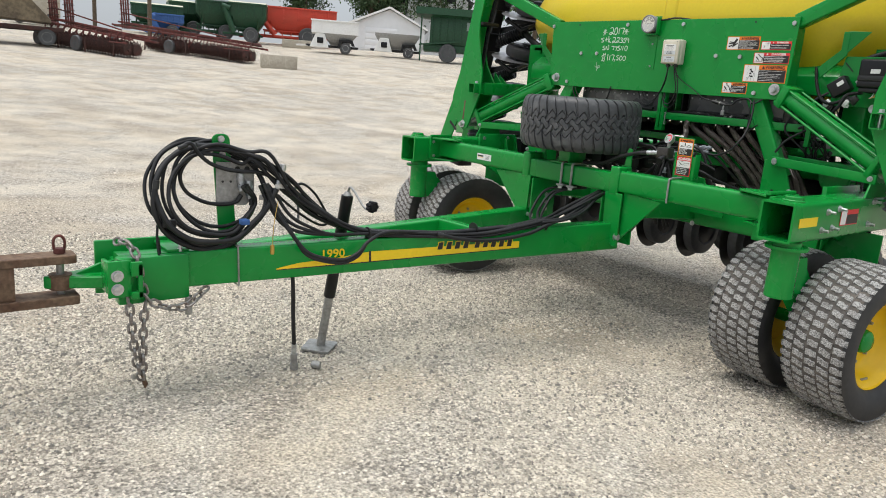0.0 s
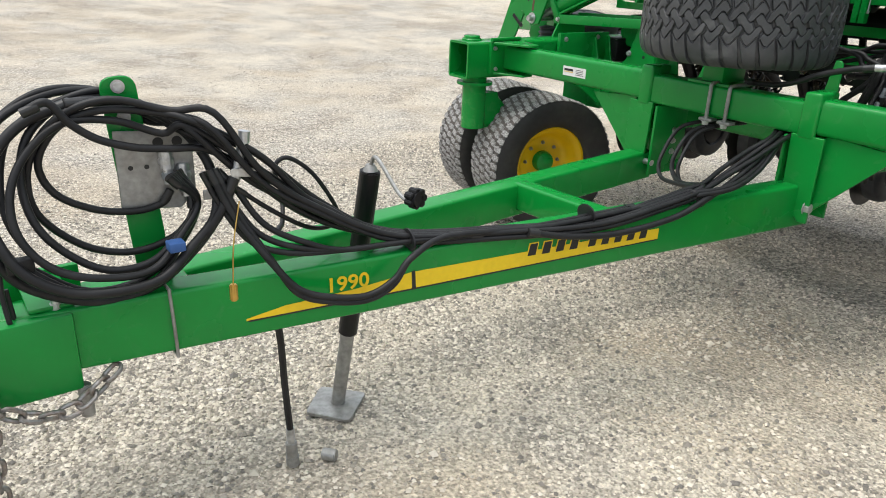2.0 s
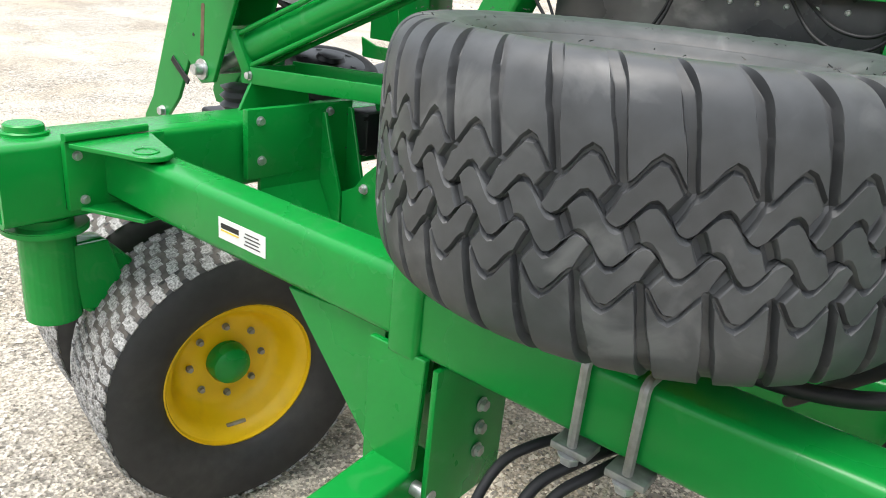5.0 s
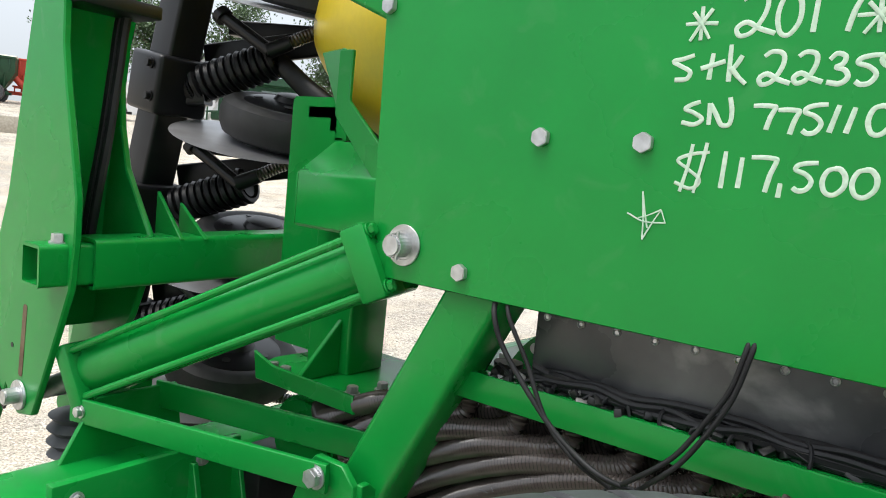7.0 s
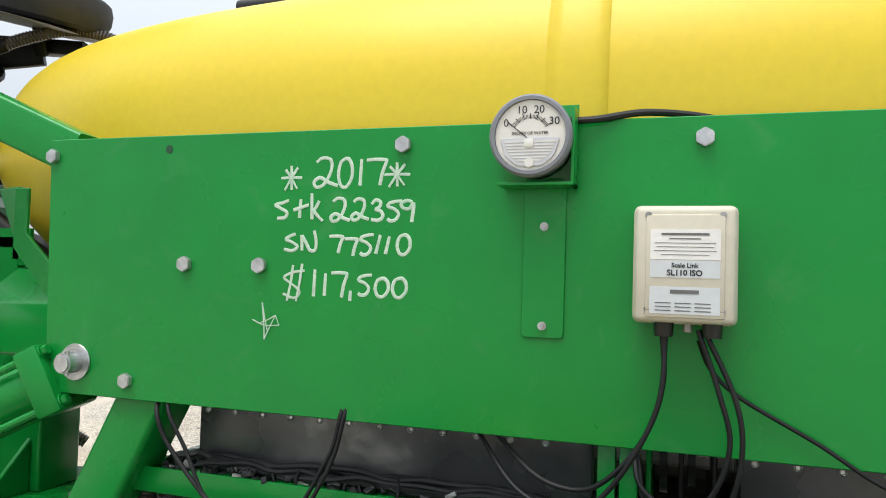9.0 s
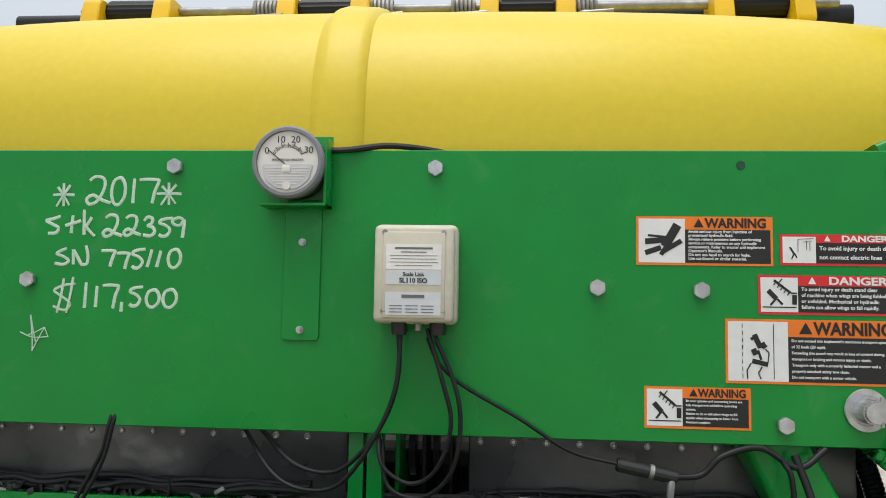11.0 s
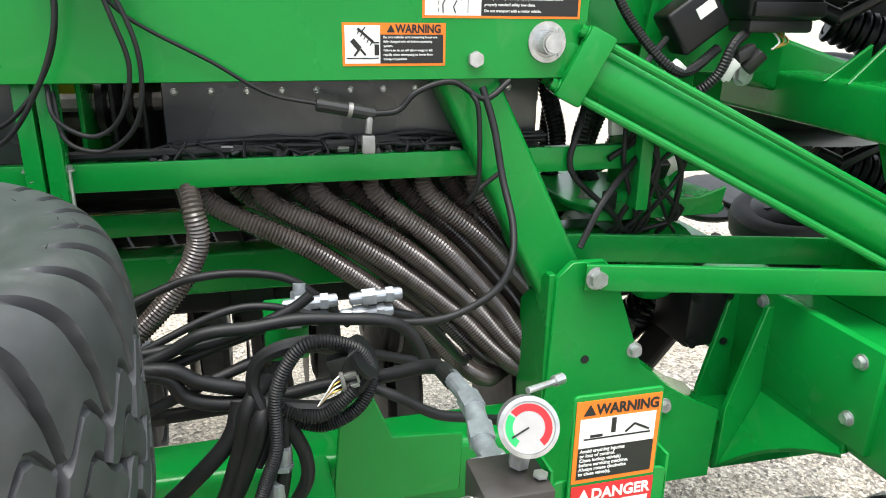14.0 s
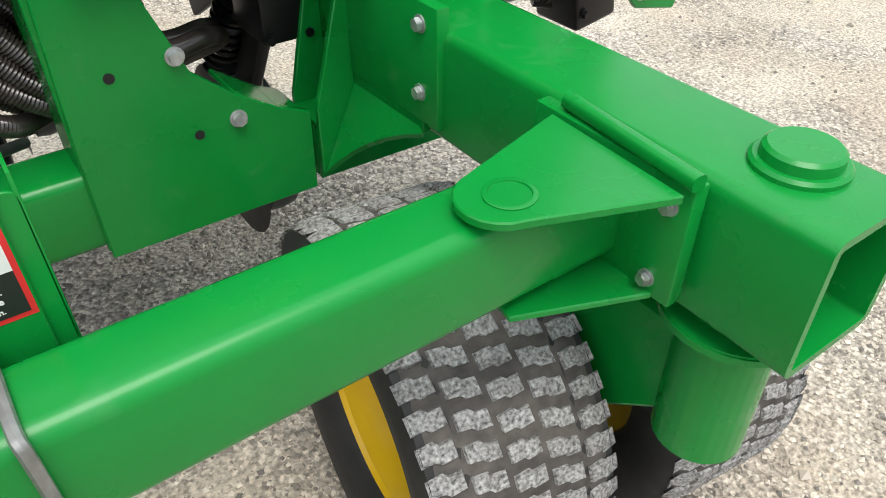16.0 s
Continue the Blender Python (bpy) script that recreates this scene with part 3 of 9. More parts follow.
R, TW, RIM = 0.394, 0.335, 0.228
def caster(side):
    """A pair of wheels on a pivoting yoke below the open end of a side beam."""
    c = thing("caster_wheel", "pair of dusty tyres on yellow rims under a green yoke", "caster wheel", "caster wheels")
    x0 = 1.540 if side > 0 else -1.515
    part("pivot_tube", rod((x0, -0.83, 0.60), (x0, -0.83, 0.885), 0.068, n=28, bevel=0.004), GREEN, c, "green pivot tube, scratched at its foot")
    part("flange", rod((x0, -0.83, 0.845), (x0, -0.83, 0.862), 0.102, n=32, bevel=0.003), GREEN, c)
    part("yoke", plate([(-0.80, 0.80), (-0.70, 0.80), (-0.42, 0.50), (-0.34, 0.47), (-0.34, 0.33), (-0.46, 0.33), (-0.78, 0.62)], "x", x0 - 0.036, 0.072, 0.008), GREEN, c)
    part("gusset", plate([(-0.80, 0.80), (-0.70, 0.80), (-0.64, 0.60), (-0.78, 0.62)], "x", x0 + 0.04, 0.012), GREEN, c)
    r, rim, gap = (R, RIM, 0.226) if side > 0 else (0.395, 0.222, 0.241)
    at = (1.566, -0.408, r) if side > 0 else (-1.577, -0.383, r)
    hub = Matrix.Translation(at) @ Matrix.Rotation(radians(-7 if side > 0 else -12), 4, "Z")
    part("axle", rod(hub @ Vector((-0.22, 0, 0)), hub @ Vector((0.22, 0, 0)), 0.035, n=20), GREEN, c)
    for s in (-1, 1):
        wheel(c, hub @ Matrix.Translation((s * gap, 0, 0)) @ pose(0, 0, 0, 0, 90 * s, 0), r, TW, rim)


caster(-1)
caster(1)

# ---- main frame ----
frame_thing = thing("drill_frame", "green painted steel tube frame of a folding seed drill", "machine frame")
for s in (-1, 1):
    inset = 0.0 if s > 0 else 0.034
    xb = s * (1.525 - inset * 0.4)
    sb = part("side_beam", beam((xb, -0.955, 0.985), (xb, 2.6, 0.985), 0.172, 0.195, 0.018, 0.012), GREEN, frame_thing, "green box tube with an open front end")
    part("pivot_cap", lathe([(0.056, 1.080), (0.056, 1.088), (0.052, 1.092), (0.046, 1.092), (0.045, 1.104), (0.040, 1.108), (0.001, 1.108)], 32, Matrix.Translation((s * 1.540, -0.845, 0))), GREEN, sb)
    fb = part("front_beam", beam((s * 0.40, -0.672, 1.0), (s * 1.44, -0.672, 1.0), 0.10, 0.132, 0.02), GREEN, frame_thing)
    # triangular gusset plates above and below the beam's outer end
    tri = [(s * 1.385, -0.815), (s * 1.395, -0.60)] + [(s * (1.232 - 0.052 * math.sin(radians(a))), -0.700 + 0.052 * math.cos(radians(a))) for a in range(10, 190, 18)]
    part("corner_plate", plate(tri if s > 0 else tri[::-1], "z", 1.074, 0.012, 0.002), GREEN, fb)
    part("corner_plate", plate([(s * 1.405, -0.79), (s * 1.405, -0.62), (s * 1.25, -0.64), (s * 1.237, -0.722)], "z", 0.912, 0.010, 0.002), GREEN, fb)
    part("end_plate", box((s * 1.415 - 0.012, -0.815, 0.915), (s * 1.415 + 0.012, -0.56, 1.085), 0.003), GREEN, fb)
    part("weld_ridge", beam((s * 1.400, -0.818, 1.096), (s * 1.420, -0.60, 1.096), 0.02, 0.02, 0.007), GREEN, fb)
    part("plug", lathe([(0.030, 1.0855), (0.030, 1.0875), (0.028, 1.0885), (0.024, 1.0885), (0.0235, 1.0866), (0.001, 1.0866)], 28, Matrix.Translation((s * 1.239, -0.706, 0))), GREEN, fb)
    for yb, z in ((-0.788, 1.050), (-0.778, 0.940)):
        bolt((s * 1.403, yb, z), (-s, -0.0, 0), 0.0095, 0.009, fb)
    # hinge bracket that carries the drawbar
    cx = -0.02
    b = part("hinge_bracket", join(
        box((cx + s * 0.385 - 0.035, -0.735, 0.915), (cx + s * 0.385 + 0.035, -0.605, 1.09), 0.012, 3),
        plate([(cx + s * 0.34, 0.70), (cx + s * 0.425, 0.60), (cx + s * 0.46, 0.60), (cx + s * 0.46, 0.93), (cx + s * 0.33, 0.93)], "y", -0.732, 0.014),
        plate([(cx + s * 0.34, 0.60), (cx + s * 0.46, 0.60), (cx + s * 0.46, 0.93), (cx + s * 0.33, 0.93)], "y", -0.60, 0.014),
        plate([(cx + s * 0.45, 0.64), (cx + s * 0.72, 0.92), (cx + s * 0.45, 0.94)], "y", -0.70, 0.014)), GREEN, frame_thing)
    part("pin", join(rod((cx + s * 0.30, -0.716, 0.658), (cx + s * 0.44, -0.716, 0.658), 0.014), bolt_mesh((cx + s * 0.44, -0.716, 0.658), (s, 0, 0), 0.022, 0.018)), STEEL, b)
    for z in (0.80, 0.75, 0.70):
        bolt((cx + s * 0.30, -0.59, z), (-s, 0, 0), 0.012, 0.010, b)
    part("hinge_cheek", box((min(cx + s * 0.315, cx + s * 0.302), -0.73, 0.60), (max(cx + s * 0.315, cx + s * 0.302), -0.50, 0.92), 0.003), GREEN, b)
    # bolted plate and gussets inside the side beam
    g = part("side_plate", box((s * (1.438 - inset) - 0.012, -0.31, 0.915), (s * (1.438 - inset) + 0.012, 0.10, 1.12), 0.003), GREEN, frame_thing)
    low, tuck = (0.0, 0.0) if s > 0 else (0.020, 0.012)
    side = lambda u, k=0.0: s * (u - inset - k * tuck)
    part("gusset", plate([(side(1.430), 1.092), (side(1.414), 1.092), (side(1.372), 0.946), (side(1.347, 1), 0.862 - low), (side(1.345, 1), 0.715 - low), (side(1.430), 0.884 - low)], "y", -0.030, 0.014), GREEN, g)
    part("gusset", plate([(side(1.430), 1.098), (side(1.412), 1.098), (side(1.352, 1), 0.850 - low), (side(1.350, 1), 0.82 - low), (side(1.430), 0.82 - low)], "y", 0.080, 0.014), GREEN, g)
    part("shelf", box((min(side(1.346, 1), side(1.43)), -0.014, 0.818 - low), (max(side(1.346, 1), side(1.43)), 0.079, 0.828 - low), 0.002), GREEN, g)
    part("under_web", plate([(side(1.347, 1), 0.697 - low), (side(1.66), 0.690 - low), (side(1.66), 0.875), (side(1.43), 0.875), (side(1.347, 1), 0.81 - low)], "y", -0.012, 0.010), GREEN, g)
    part("end_web", box((min(side(1.346, 1), side(1.354, 1)), 0.0, 0.70 - low), (max(side(1.346, 1), side(1.354, 1)), 0.12, 0.816 - low), 0.002), GREEN, g)
    part("lower_plate", plate([(-0.262, 0.918), (-0.262, 0.889 - low), (-0.03, 0.80 - low), (0.096, 0.80 - low), (0.096, 0.918)], "x", s * (1.438 - inset) - 0.008, 0.016), GREEN, g)
    # curved plate from the gusset forward to the side plate's lower edge
    bm = bmesh.new()
    tip, end, top = Vector((side(1.347, 1), -0.032, 0.722 - low)), Vector((side(1.426), -0.262, 0.890 - low)), Vector((side(1.428), -0.032, 0.895 - low))
    mid = tip.lerp(end, 0.5).lerp(top, 0.30)
    arc = [tip.lerp(mid, k / 6).lerp(mid.lerp(end, k / 6), k / 6) for k in range(7)]
    f = bm.faces.new([bm.verts.new(p) for p in arc + [end + Vector((0, 0.004, 0.012)), top]])
    made = bmesh.ops.extrude_face_region(bm, geom=[f])
    bmesh.ops.translate(bm, vec=(s * 0.006, 0, -0.009), verts=[v for v in made["geom"] if isinstance(v, bmesh.types.BMVert)])
    bmesh.ops.recalc_face_normals(bm, faces=bm.faces)
    part("curved_gusset", bm, GREEN, g)
    for y, z in ((-0.266, 1.085), (-0.262, 0.968), (0.0, 1.092), (0.0, 0.975)):
        bolt((s * (1.427 - inset), y, z), (-s, 0, 0), 0.012, 0.010, g)
    # rear cross beam end: leg plate
    lp = [(0.925, 0.70), (1.328, 0.695), (1.332, 0.862), (1.275, 0.888), (1.20, 0.935), (1.13, 0.995), (1.055, 1.195), (1.03, 1.225), (0.965, 1.225), (0.935, 1.195), (0.925, 0.92)]
    leg = part("leg_plate", plate([(s * (u - (inset + 0.006 * (s < 0) if u > 1.25 else 0)), v) for u, v in lp], "y", -0.03, 0.016), GREEN, frame_thing)
    part("leg_side", plate([(-0.02, 0.71), (0.12, 0.71), (0.12, 1.1), (0.0, 1.2), (-0.02, 1.2)], "x", s * 0.93 - 0.007, 0.014), GREEN, leg)
    for u, v in ((1.11, 1.03), (1.193, 0.893)):
        bolt((s * u, -0.031, v), (0, -1, 0), 0.013, 0.011, leg)
    # black discs on the solid plate paint the shade inside two holes
    for u, v in ((1.005, 1.02), (1.121, 0.883)):
        part("hole", disc_face((s * u, -0.0302, v), (0, -1, 0), 0.009, 0.0008, 16), PRINT, leg, "drilled hole, its inner shade painted as a black disc")
    part("end_flange", box((min(s * (1.318 - inset), s * (1.328 - inset)), -0.012, 0.70), (max(s * (1.318 - inset), s * (1.328 - inset)), 0.12, 0.852), 0.002), GREEN, leg)
    part("top_shelf", plate([(s * (1.20 - inset), 0.936), (s * (1.275 - inset), 0.882), (s * (1.327 - inset), 0.858), (s * (1.327 - inset), 0.849), (s * (1.272 - inset), 0.872), (s * (1.195 - inset), 0.927)], "y", -0.013, 0.115), GREEN, leg)
    # leg tube up to the panel
    part("leg_tube", beam((s * 1.0, 0.066, 1.10), (s * 0.752, 0.066, 1.585), 0.10, 0.10, 0.012, up=(0, 1, 0)), GREEN, frame_thing)
    # link straps
    ln = part("link_strap", join(beam((s * 0.985, -0.042, 1.199), (s * (1.63 - inset), -0.176, 1.182), 0.012, 0.052, 0.003), beam((s * 0.985, 0.12, 1.205), (s * (1.60 - inset), -0.0, 1.19), 0.012, 0.06, 0.003)), GREEN, frame_thing)
    bolt((s * 1.005, -0.05, 1.199), (0, -1, 0), 0.018, 0.014, ln)
    bolt((s * (1.60 - inset), -0.18 + inset * 0.2, 1.183), (0, -1, 0), 0.012, 0.010, ln)
    part("strap_bracket", plate([(-0.22, 1.08), (0.06, 1.08), (0.04, 1.21), (-0.15, 1.21)], "x", s * (1.60 - inset), 0.012), GREEN, ln)
for s in (-1, 1):
    part("long_beam", beam((s * 0.46, -0.62, 0.845), (s * 0.46, 0.0, 0.800), 0.085, 0.12, 0.012), GREEN, frame_thing)
    part("tower_plate", plate([(s * 0.50, 0.80), (s * 0.74, 0.80), (s * 0.745, 0.925), (s * 0.612, 0.935), (s * 0.573, 1.033), (s * 0.523, 1.037)], "y", -0.08, 0.012), GREEN, frame_thing)
    bolt((s * 0.536, -0.0815, 0.73), (0, -1, 0), 0.013, 0.011, frame_thing)
part("rear_cross_beam", beam((-1.26, 0.055, 0.785), (1.26, 0.055, 0.785), 0.13, 0.15, 0.02), GREEN, frame_thing)
for s in (-1, 1):
    part("bracket_ear", plate([(s * 0.330, 1.04), (s * 0.388, 1.04), (s * 0.386, 1.19), (s * 0.376, 1.20), (s * 0.358, 1.20)], "y", -0.615, 0.012), GREEN, frame_thing)
cb = part("centre_beam", beam((-0.42, -0.672, 0.988), (0.40, -0.672, 0.988), 0.105, 0.125, 0.015), GREEN, frame_thing)
for x in (-0.066, 0.022):
    part("u_bolt", join(hose([(x, -0.735, 0.90), (x, -0.735, 1.02), (x, -0.732, 1.055), (x, -0.70, 1.06), (x, -0.60, 1.06)], 0.008), box((x - 0.03, -0.745, 0.905), (x + 0.03, -0.70, 0.917), 0.002)), DULL, cb)
    part("nut", bolt_mesh((x, -0.735, 0.905), (0, 0, -1), 0.015, 0.014), STEEL, cb)
part("tie_rod", hose([(0.752, -0.605, 1.073), (0.753, -0.65, 1.074), (0.754, -0.715, 1.070), (0.756, -0.730, 1.05), (0.758, -0.731, 0.93)], 0.0062), DULL, frame_thing, "bent galvanised rod clamp over the beam")
lab = part("label_plate", box((-0.937, -0.7235, 0.972), (-0.782, -0.7215, 1.018), 0.0), PAPER, frame_thing, "white dealer label with unreadable print")
part("print", box((-0.928, -0.7242, 0.996), (-0.868, -0.7234, 1.007), 0), PRINT, lab)
part("print", box((-0.928, -0.7242, 0.990), (-0.868, -0.7234, 0.993), 0), DECALY, lab)
for k in range(4):
    part("print_line", box((-0.850 + 0.004 * (k % 2), -0.7242, 0.981 + 0.008 * k), (-0.798 - 0.005 * (k % 2), -0.7234, 0.9835 + 0.008 * k), 0), ANOD, lab)
for y, z in ((-0.62, 1.03), (-0.50, 1.04), (-0.66, 0.94), (-0.55, 0.945), (-0.10, 1.06), (-0.13, 0.94)):
    part("stud", join(rod((1.61, y, z), (1.65, y, z), 0.008, n=10), bolt_mesh((1.611, y, z), (1, 0, 0), 0.014, 0.012)), STEEL, frame_thing)
dk = part("warning_decal", box((1.6125, -0.47, 0.95), (1.6138, -0.27, 1.03), 0), REDP, frame_thing, "red safety decal on the side beam")
part("picture_field", box((1.6138, -0.465, 0.955), (1.6146, -0.405, 1.025), 0), PAPER, dk)
part("text_field", box((1.6138, -0.40, 0.955), (1.6146, -0.275, 1.005), 0), PRINT, dk)
part("reflector", box((1.612, -0.90, 0.965), (1.6145, -0.72, 1.01), 0), DECALY, frame_thing, "yellow reflector strip")

# ---- drawbar ----
drawbar = thing("drawbar", "green steel A-frame drawbar with yellow side decal", "drawbar")
def rail_x(y, rear, front):
    return rear + (front - rear) * (-0.70 - y) / 2.80
def rail(rear, front, drop=0.0, tall=0.172):
    """One converging rail: outer tube from the hinge to the hitch."""
    bm = bmesh.new()
    rings = []
    for y, top in ((-0.66, 0.742), (-3.50, 0.665)):
        x = rail_x(y, rear, front)
        rings.append([bm.verts.new((x + u, y, top - drop - tall / 2 + v)) for u, v in rounded_rect(0.10, tall, 0.012)])
    n = len(rings[0])
    for i in range(n):
        bm.faces.new((rings[0][i], rings[0][(i + 1) % n], rings[1][(i + 1) % n], rings[1][i]))
    bm.faces.new(rings[0][::-1])
    bm.faces.new(rings[1])
    return bm
rr = part("rail", rail(0.342, -0.144), GREEN, drawbar)
part("rail", rail(-0.414, -0.225, 0.042, 0.133), GREEN, drawbar)
part("cross_tube", beam((-0.33, -1.51, 0.625), (0.21, -1.51, 0.640), 0.075, 0.11, 0.01), GREEN, drawbar)
part("cross_tube", beam((-0.24, -2.95, 0.60), (-0.04, -2.95, 0.60), 0.09, 0.14, 0.01), GREEN, drawbar)
hs = part("hitch_sleeve", box((-0.10, -3.52, 0.455), (-0.030, -3.21, 0.665), 0.008), GREEN, drawbar)
part("far_cheek", box((-0.285, -3.56, 0.452), (-0.262, -3.15, 0.700), 0.004), GREEN, drawbar)
part("top_strap", box((-0.285, -3.30, 0.672), (-0.06, -3.20, 0.684), 0.003), GREEN, drawbar)
part("hitch_plate", join(box((-0.006, -3.573, 0.505), (0.012, -3.477, 0.668), 0.004), box((-0.10, -3.573, 0.52), (0.0, -3.555, 0.66), 0.003)), GREEN, hs)
part("chain_bracket", join(box((0.010, -3.483, 0.60), (0.034, -3.435, 0.662), 0.003), box((0.010, -3.483, 0.498), (0.034, -3.435, 0.53), 0.003), box((0.022, -3.455, 0.50), (0.034, -3.435, 0.655), 0.003)), GREEN, hs)
part("tongue", join(plate([(-0.275, -3.40), (-0.075, -3.40), (-0.085, -3.56), (-0.135, -3.68), (-0.14, -3.75), (-0.18, -3.79), (-0.22, -3.75), (-0.225, -3.68), (-0.275, -3.56)], "z", 0.525, 0.055, 0.006),
    plate([(-3.45, 0.50), (-3.45, 0.64), (-3.56, 0.62), (-3.66, 0.58), (-3.66, 0.525), (-3.56, 0.50)], "x", -0.19, 0.02)), GREEN, drawbar)
part("tongue_eye", rod((-0.18, -3.72, 0.520), (-0.18, -3.72, 0.585), 0.052, n=24, bevel=0.006), RUST, drawbar, "worn brown steel hitch eye")
for z in (0.603, 0.543):
    bolt((0.012, -3.536, z), (1, 0, 0), 0.021, 0.016, hs)
part("sleeve_stud", join(rod((-0.07, -3.24, 0.66), (-0.07, -3.24, 0.70), 0.010), bolt_mesh((-0.07, -3.24, 0.665), (0, 0, 1), 0.014, 0.018)), STEEL, hs)
part("tow_pin", rod((-0.045, -3.21, 0.37), (-0.045, -3.21, 0.462), 0.017, n=16, bevel=0.003), DULL, hs)
# wire strap round the near rail
sx = rail_x(-2.99, 0.342, -0.144)
part("wire_strap", hose([(sx - 0.04, -2.99, 0.685), (sx + 0.045, -2.99, 0.687), (sx + 0.056, -2.99, 0.67), (sx + 0.056, -2.985, 0.51), (sx + 0.045, -2.985, 0.497), (sx - 0.03, -2.985, 0.497)], 0.0045, 6), DULL, drawbar)


def on_rail(y, z, out=0.0025):
    """A place on the near rail's outer face."""
    return Vector((rail_x(y, 0.342, -0.144) + 0.050 + out, y, z))
def decal_strip(top, low, mat, name, out):
    bm = bmesh.new()
    a, b = [bm.verts.new(on_rail(y, z, out)) for y, z in low], [bm.verts.new(on_rail(y, z, out)) for y, z in top]
    bm.faces.new(a + b[::-1])
    return part(name, bm, mat, rr)
strip = decal_strip([(-2.805, 0.568), (-2.70, 0.590), (-2.50, 0.606), (-2.32, 0.632), (-1.40, 0.652)], [(-2.805, 0.562), (-2.60, 0.567), (-2.32, 0.578), (-1.40, 0.612)], DECALY, "side_stripe", 0.0015)
decal_strip([(-2.80, 0.5625), (-2.32, 0.5785), (-1.40, 0.6125)], [(-2.80, 0.5575), (-2.32, 0.573), (-1.40, 0.608)], PRINT, "stripe_border", 0.0016)
decal_strip([(-2.327, 0.634), (-2.315, 0.636)], [(-2.323, 0.574), (-2.311, 0.576)], PRINT, "stripe_break", 0.0022)
turn = Matrix.Translation(on_rail(-2.585, 0.608, 0.003)) @ Matrix.Rotation(math.atan2(1.0, 0.1736), 4, "Z") @ pose(0, 0, 0, 90, 0, 0) @ pose(0, 0, 0, 0, 0, 1.6)
lettering("1990", 0.062, None, DECALY, rr, "model_number", turn=turn, fat=0.0012, wide=1.05)
for k in range(9):
    y = -1.93 + 0.053 * k + (0.02 if k > 3 else 0)
    decal_strip([(y + 0.004, 0.668), (y + 0.040, 0.669)], [(y - 0.004, 0.620), (y + 0.034, 0.621)], DECALY, "maker_mark_edge", 0.0024)
    decal_strip([(y + 0.008, 0.664), (y + 0.036, 0.665)], [(y + 0.000, 0.624), (y + 0.030, 0.625)], PRINT, "maker_mark", 0.0030)

# ---- front panel ----
panel = thing("front_panel", "wide green sheet-metal panel with warning decals and marker writing", "panel")
outline = [(-0.985, 2.038), (0.985, 2.038), (0.972, 1.655), (0.938, 1.558), (-0.938, 1.558), (-0.972, 1.655)]
part("sheet", plate(outline[::-1], "y", 0.0, 0.006, 0.0015), GREEN, panel)
part("top_return", box((-0.98, 0.007, 2.03), (0.98, 0.05, 2.036), 0.001), GREEN, panel)
for s in (-1, 1):
    part("side_return", plate([(0.007, 1.60), (0.007, 2.035), (0.11, 2.035), (0.11, 1.60)], "x", s * 0.965 - 0.004, 0.008), GREEN, panel)
    for x, z in (((-0.973, 2.005), (-0.664, 1.806), (-0.512, 1.807), (-0.780, 1.592), (-0.255, 2.008)) if s < 0 else ((0.956, 2.002), (0.643, 1.805), (0.475, 1.807), (0.772, 1.591), (0.203, 2.006))):
        part("bolt", bolt_mesh((x, 0, z), (0, -1, 0), 0.0145, 0.011, False), STEEL, panel)
    pin = part("cylinder_pin", rod((s * 0.898, -0.036, 1.618), (s * 0.898, 0.10, 1.618), 0.020, n=20, bevel=0.004), STEEL, panel)
    ring = Matrix.Translation((s * 0.898, -0.0005, 1.618)) @ pose(0, 0, 0, 90, 0, 0)
    part("washer", lathe([(0.0235, 0.0), (0.0335, 0.0), (0.0345, 0.002), (0.0335, 0.004), (0.0245, 0.004), (0.0235, 0.003)], 36, ring), STEEL, pin)
    # black disc paints the shaded gap between washer and pin
    part("bore_shade", disc_face((s * 0.898, -0.0006, 1.618), (0, -1, 0), 0.024, 0.0006, 28), PRINT, pin)
    part("cotter", hose([(s * 0.898 + 0.010, -0.030, 1.642), (s * 0.898 + 0.010, -0.030, 1.596)], 0.003), STEEL, pin)
    # darker green disc stands for the shade inside a small hole
    part("hole", disc_face((s * 0.71, -0.0002, 2.013), (0, -1, 0), 0.0075, 0.0006, 16), DKGREEN, panel)
hatch = part("hatch_cover", plate(round_pts([(-0.055, 1.71), (0.009, 1.71), (0.009, 1.95), (-0.055, 1.95)], 0.008), "y", -0.0045, 0.004, 0.001), GREEN, panel)
for z in (1.877, 1.728):
    bolt((-0.023, -0.0045, z), (0, -1, 0), 0.0052, 0.005, hatch)
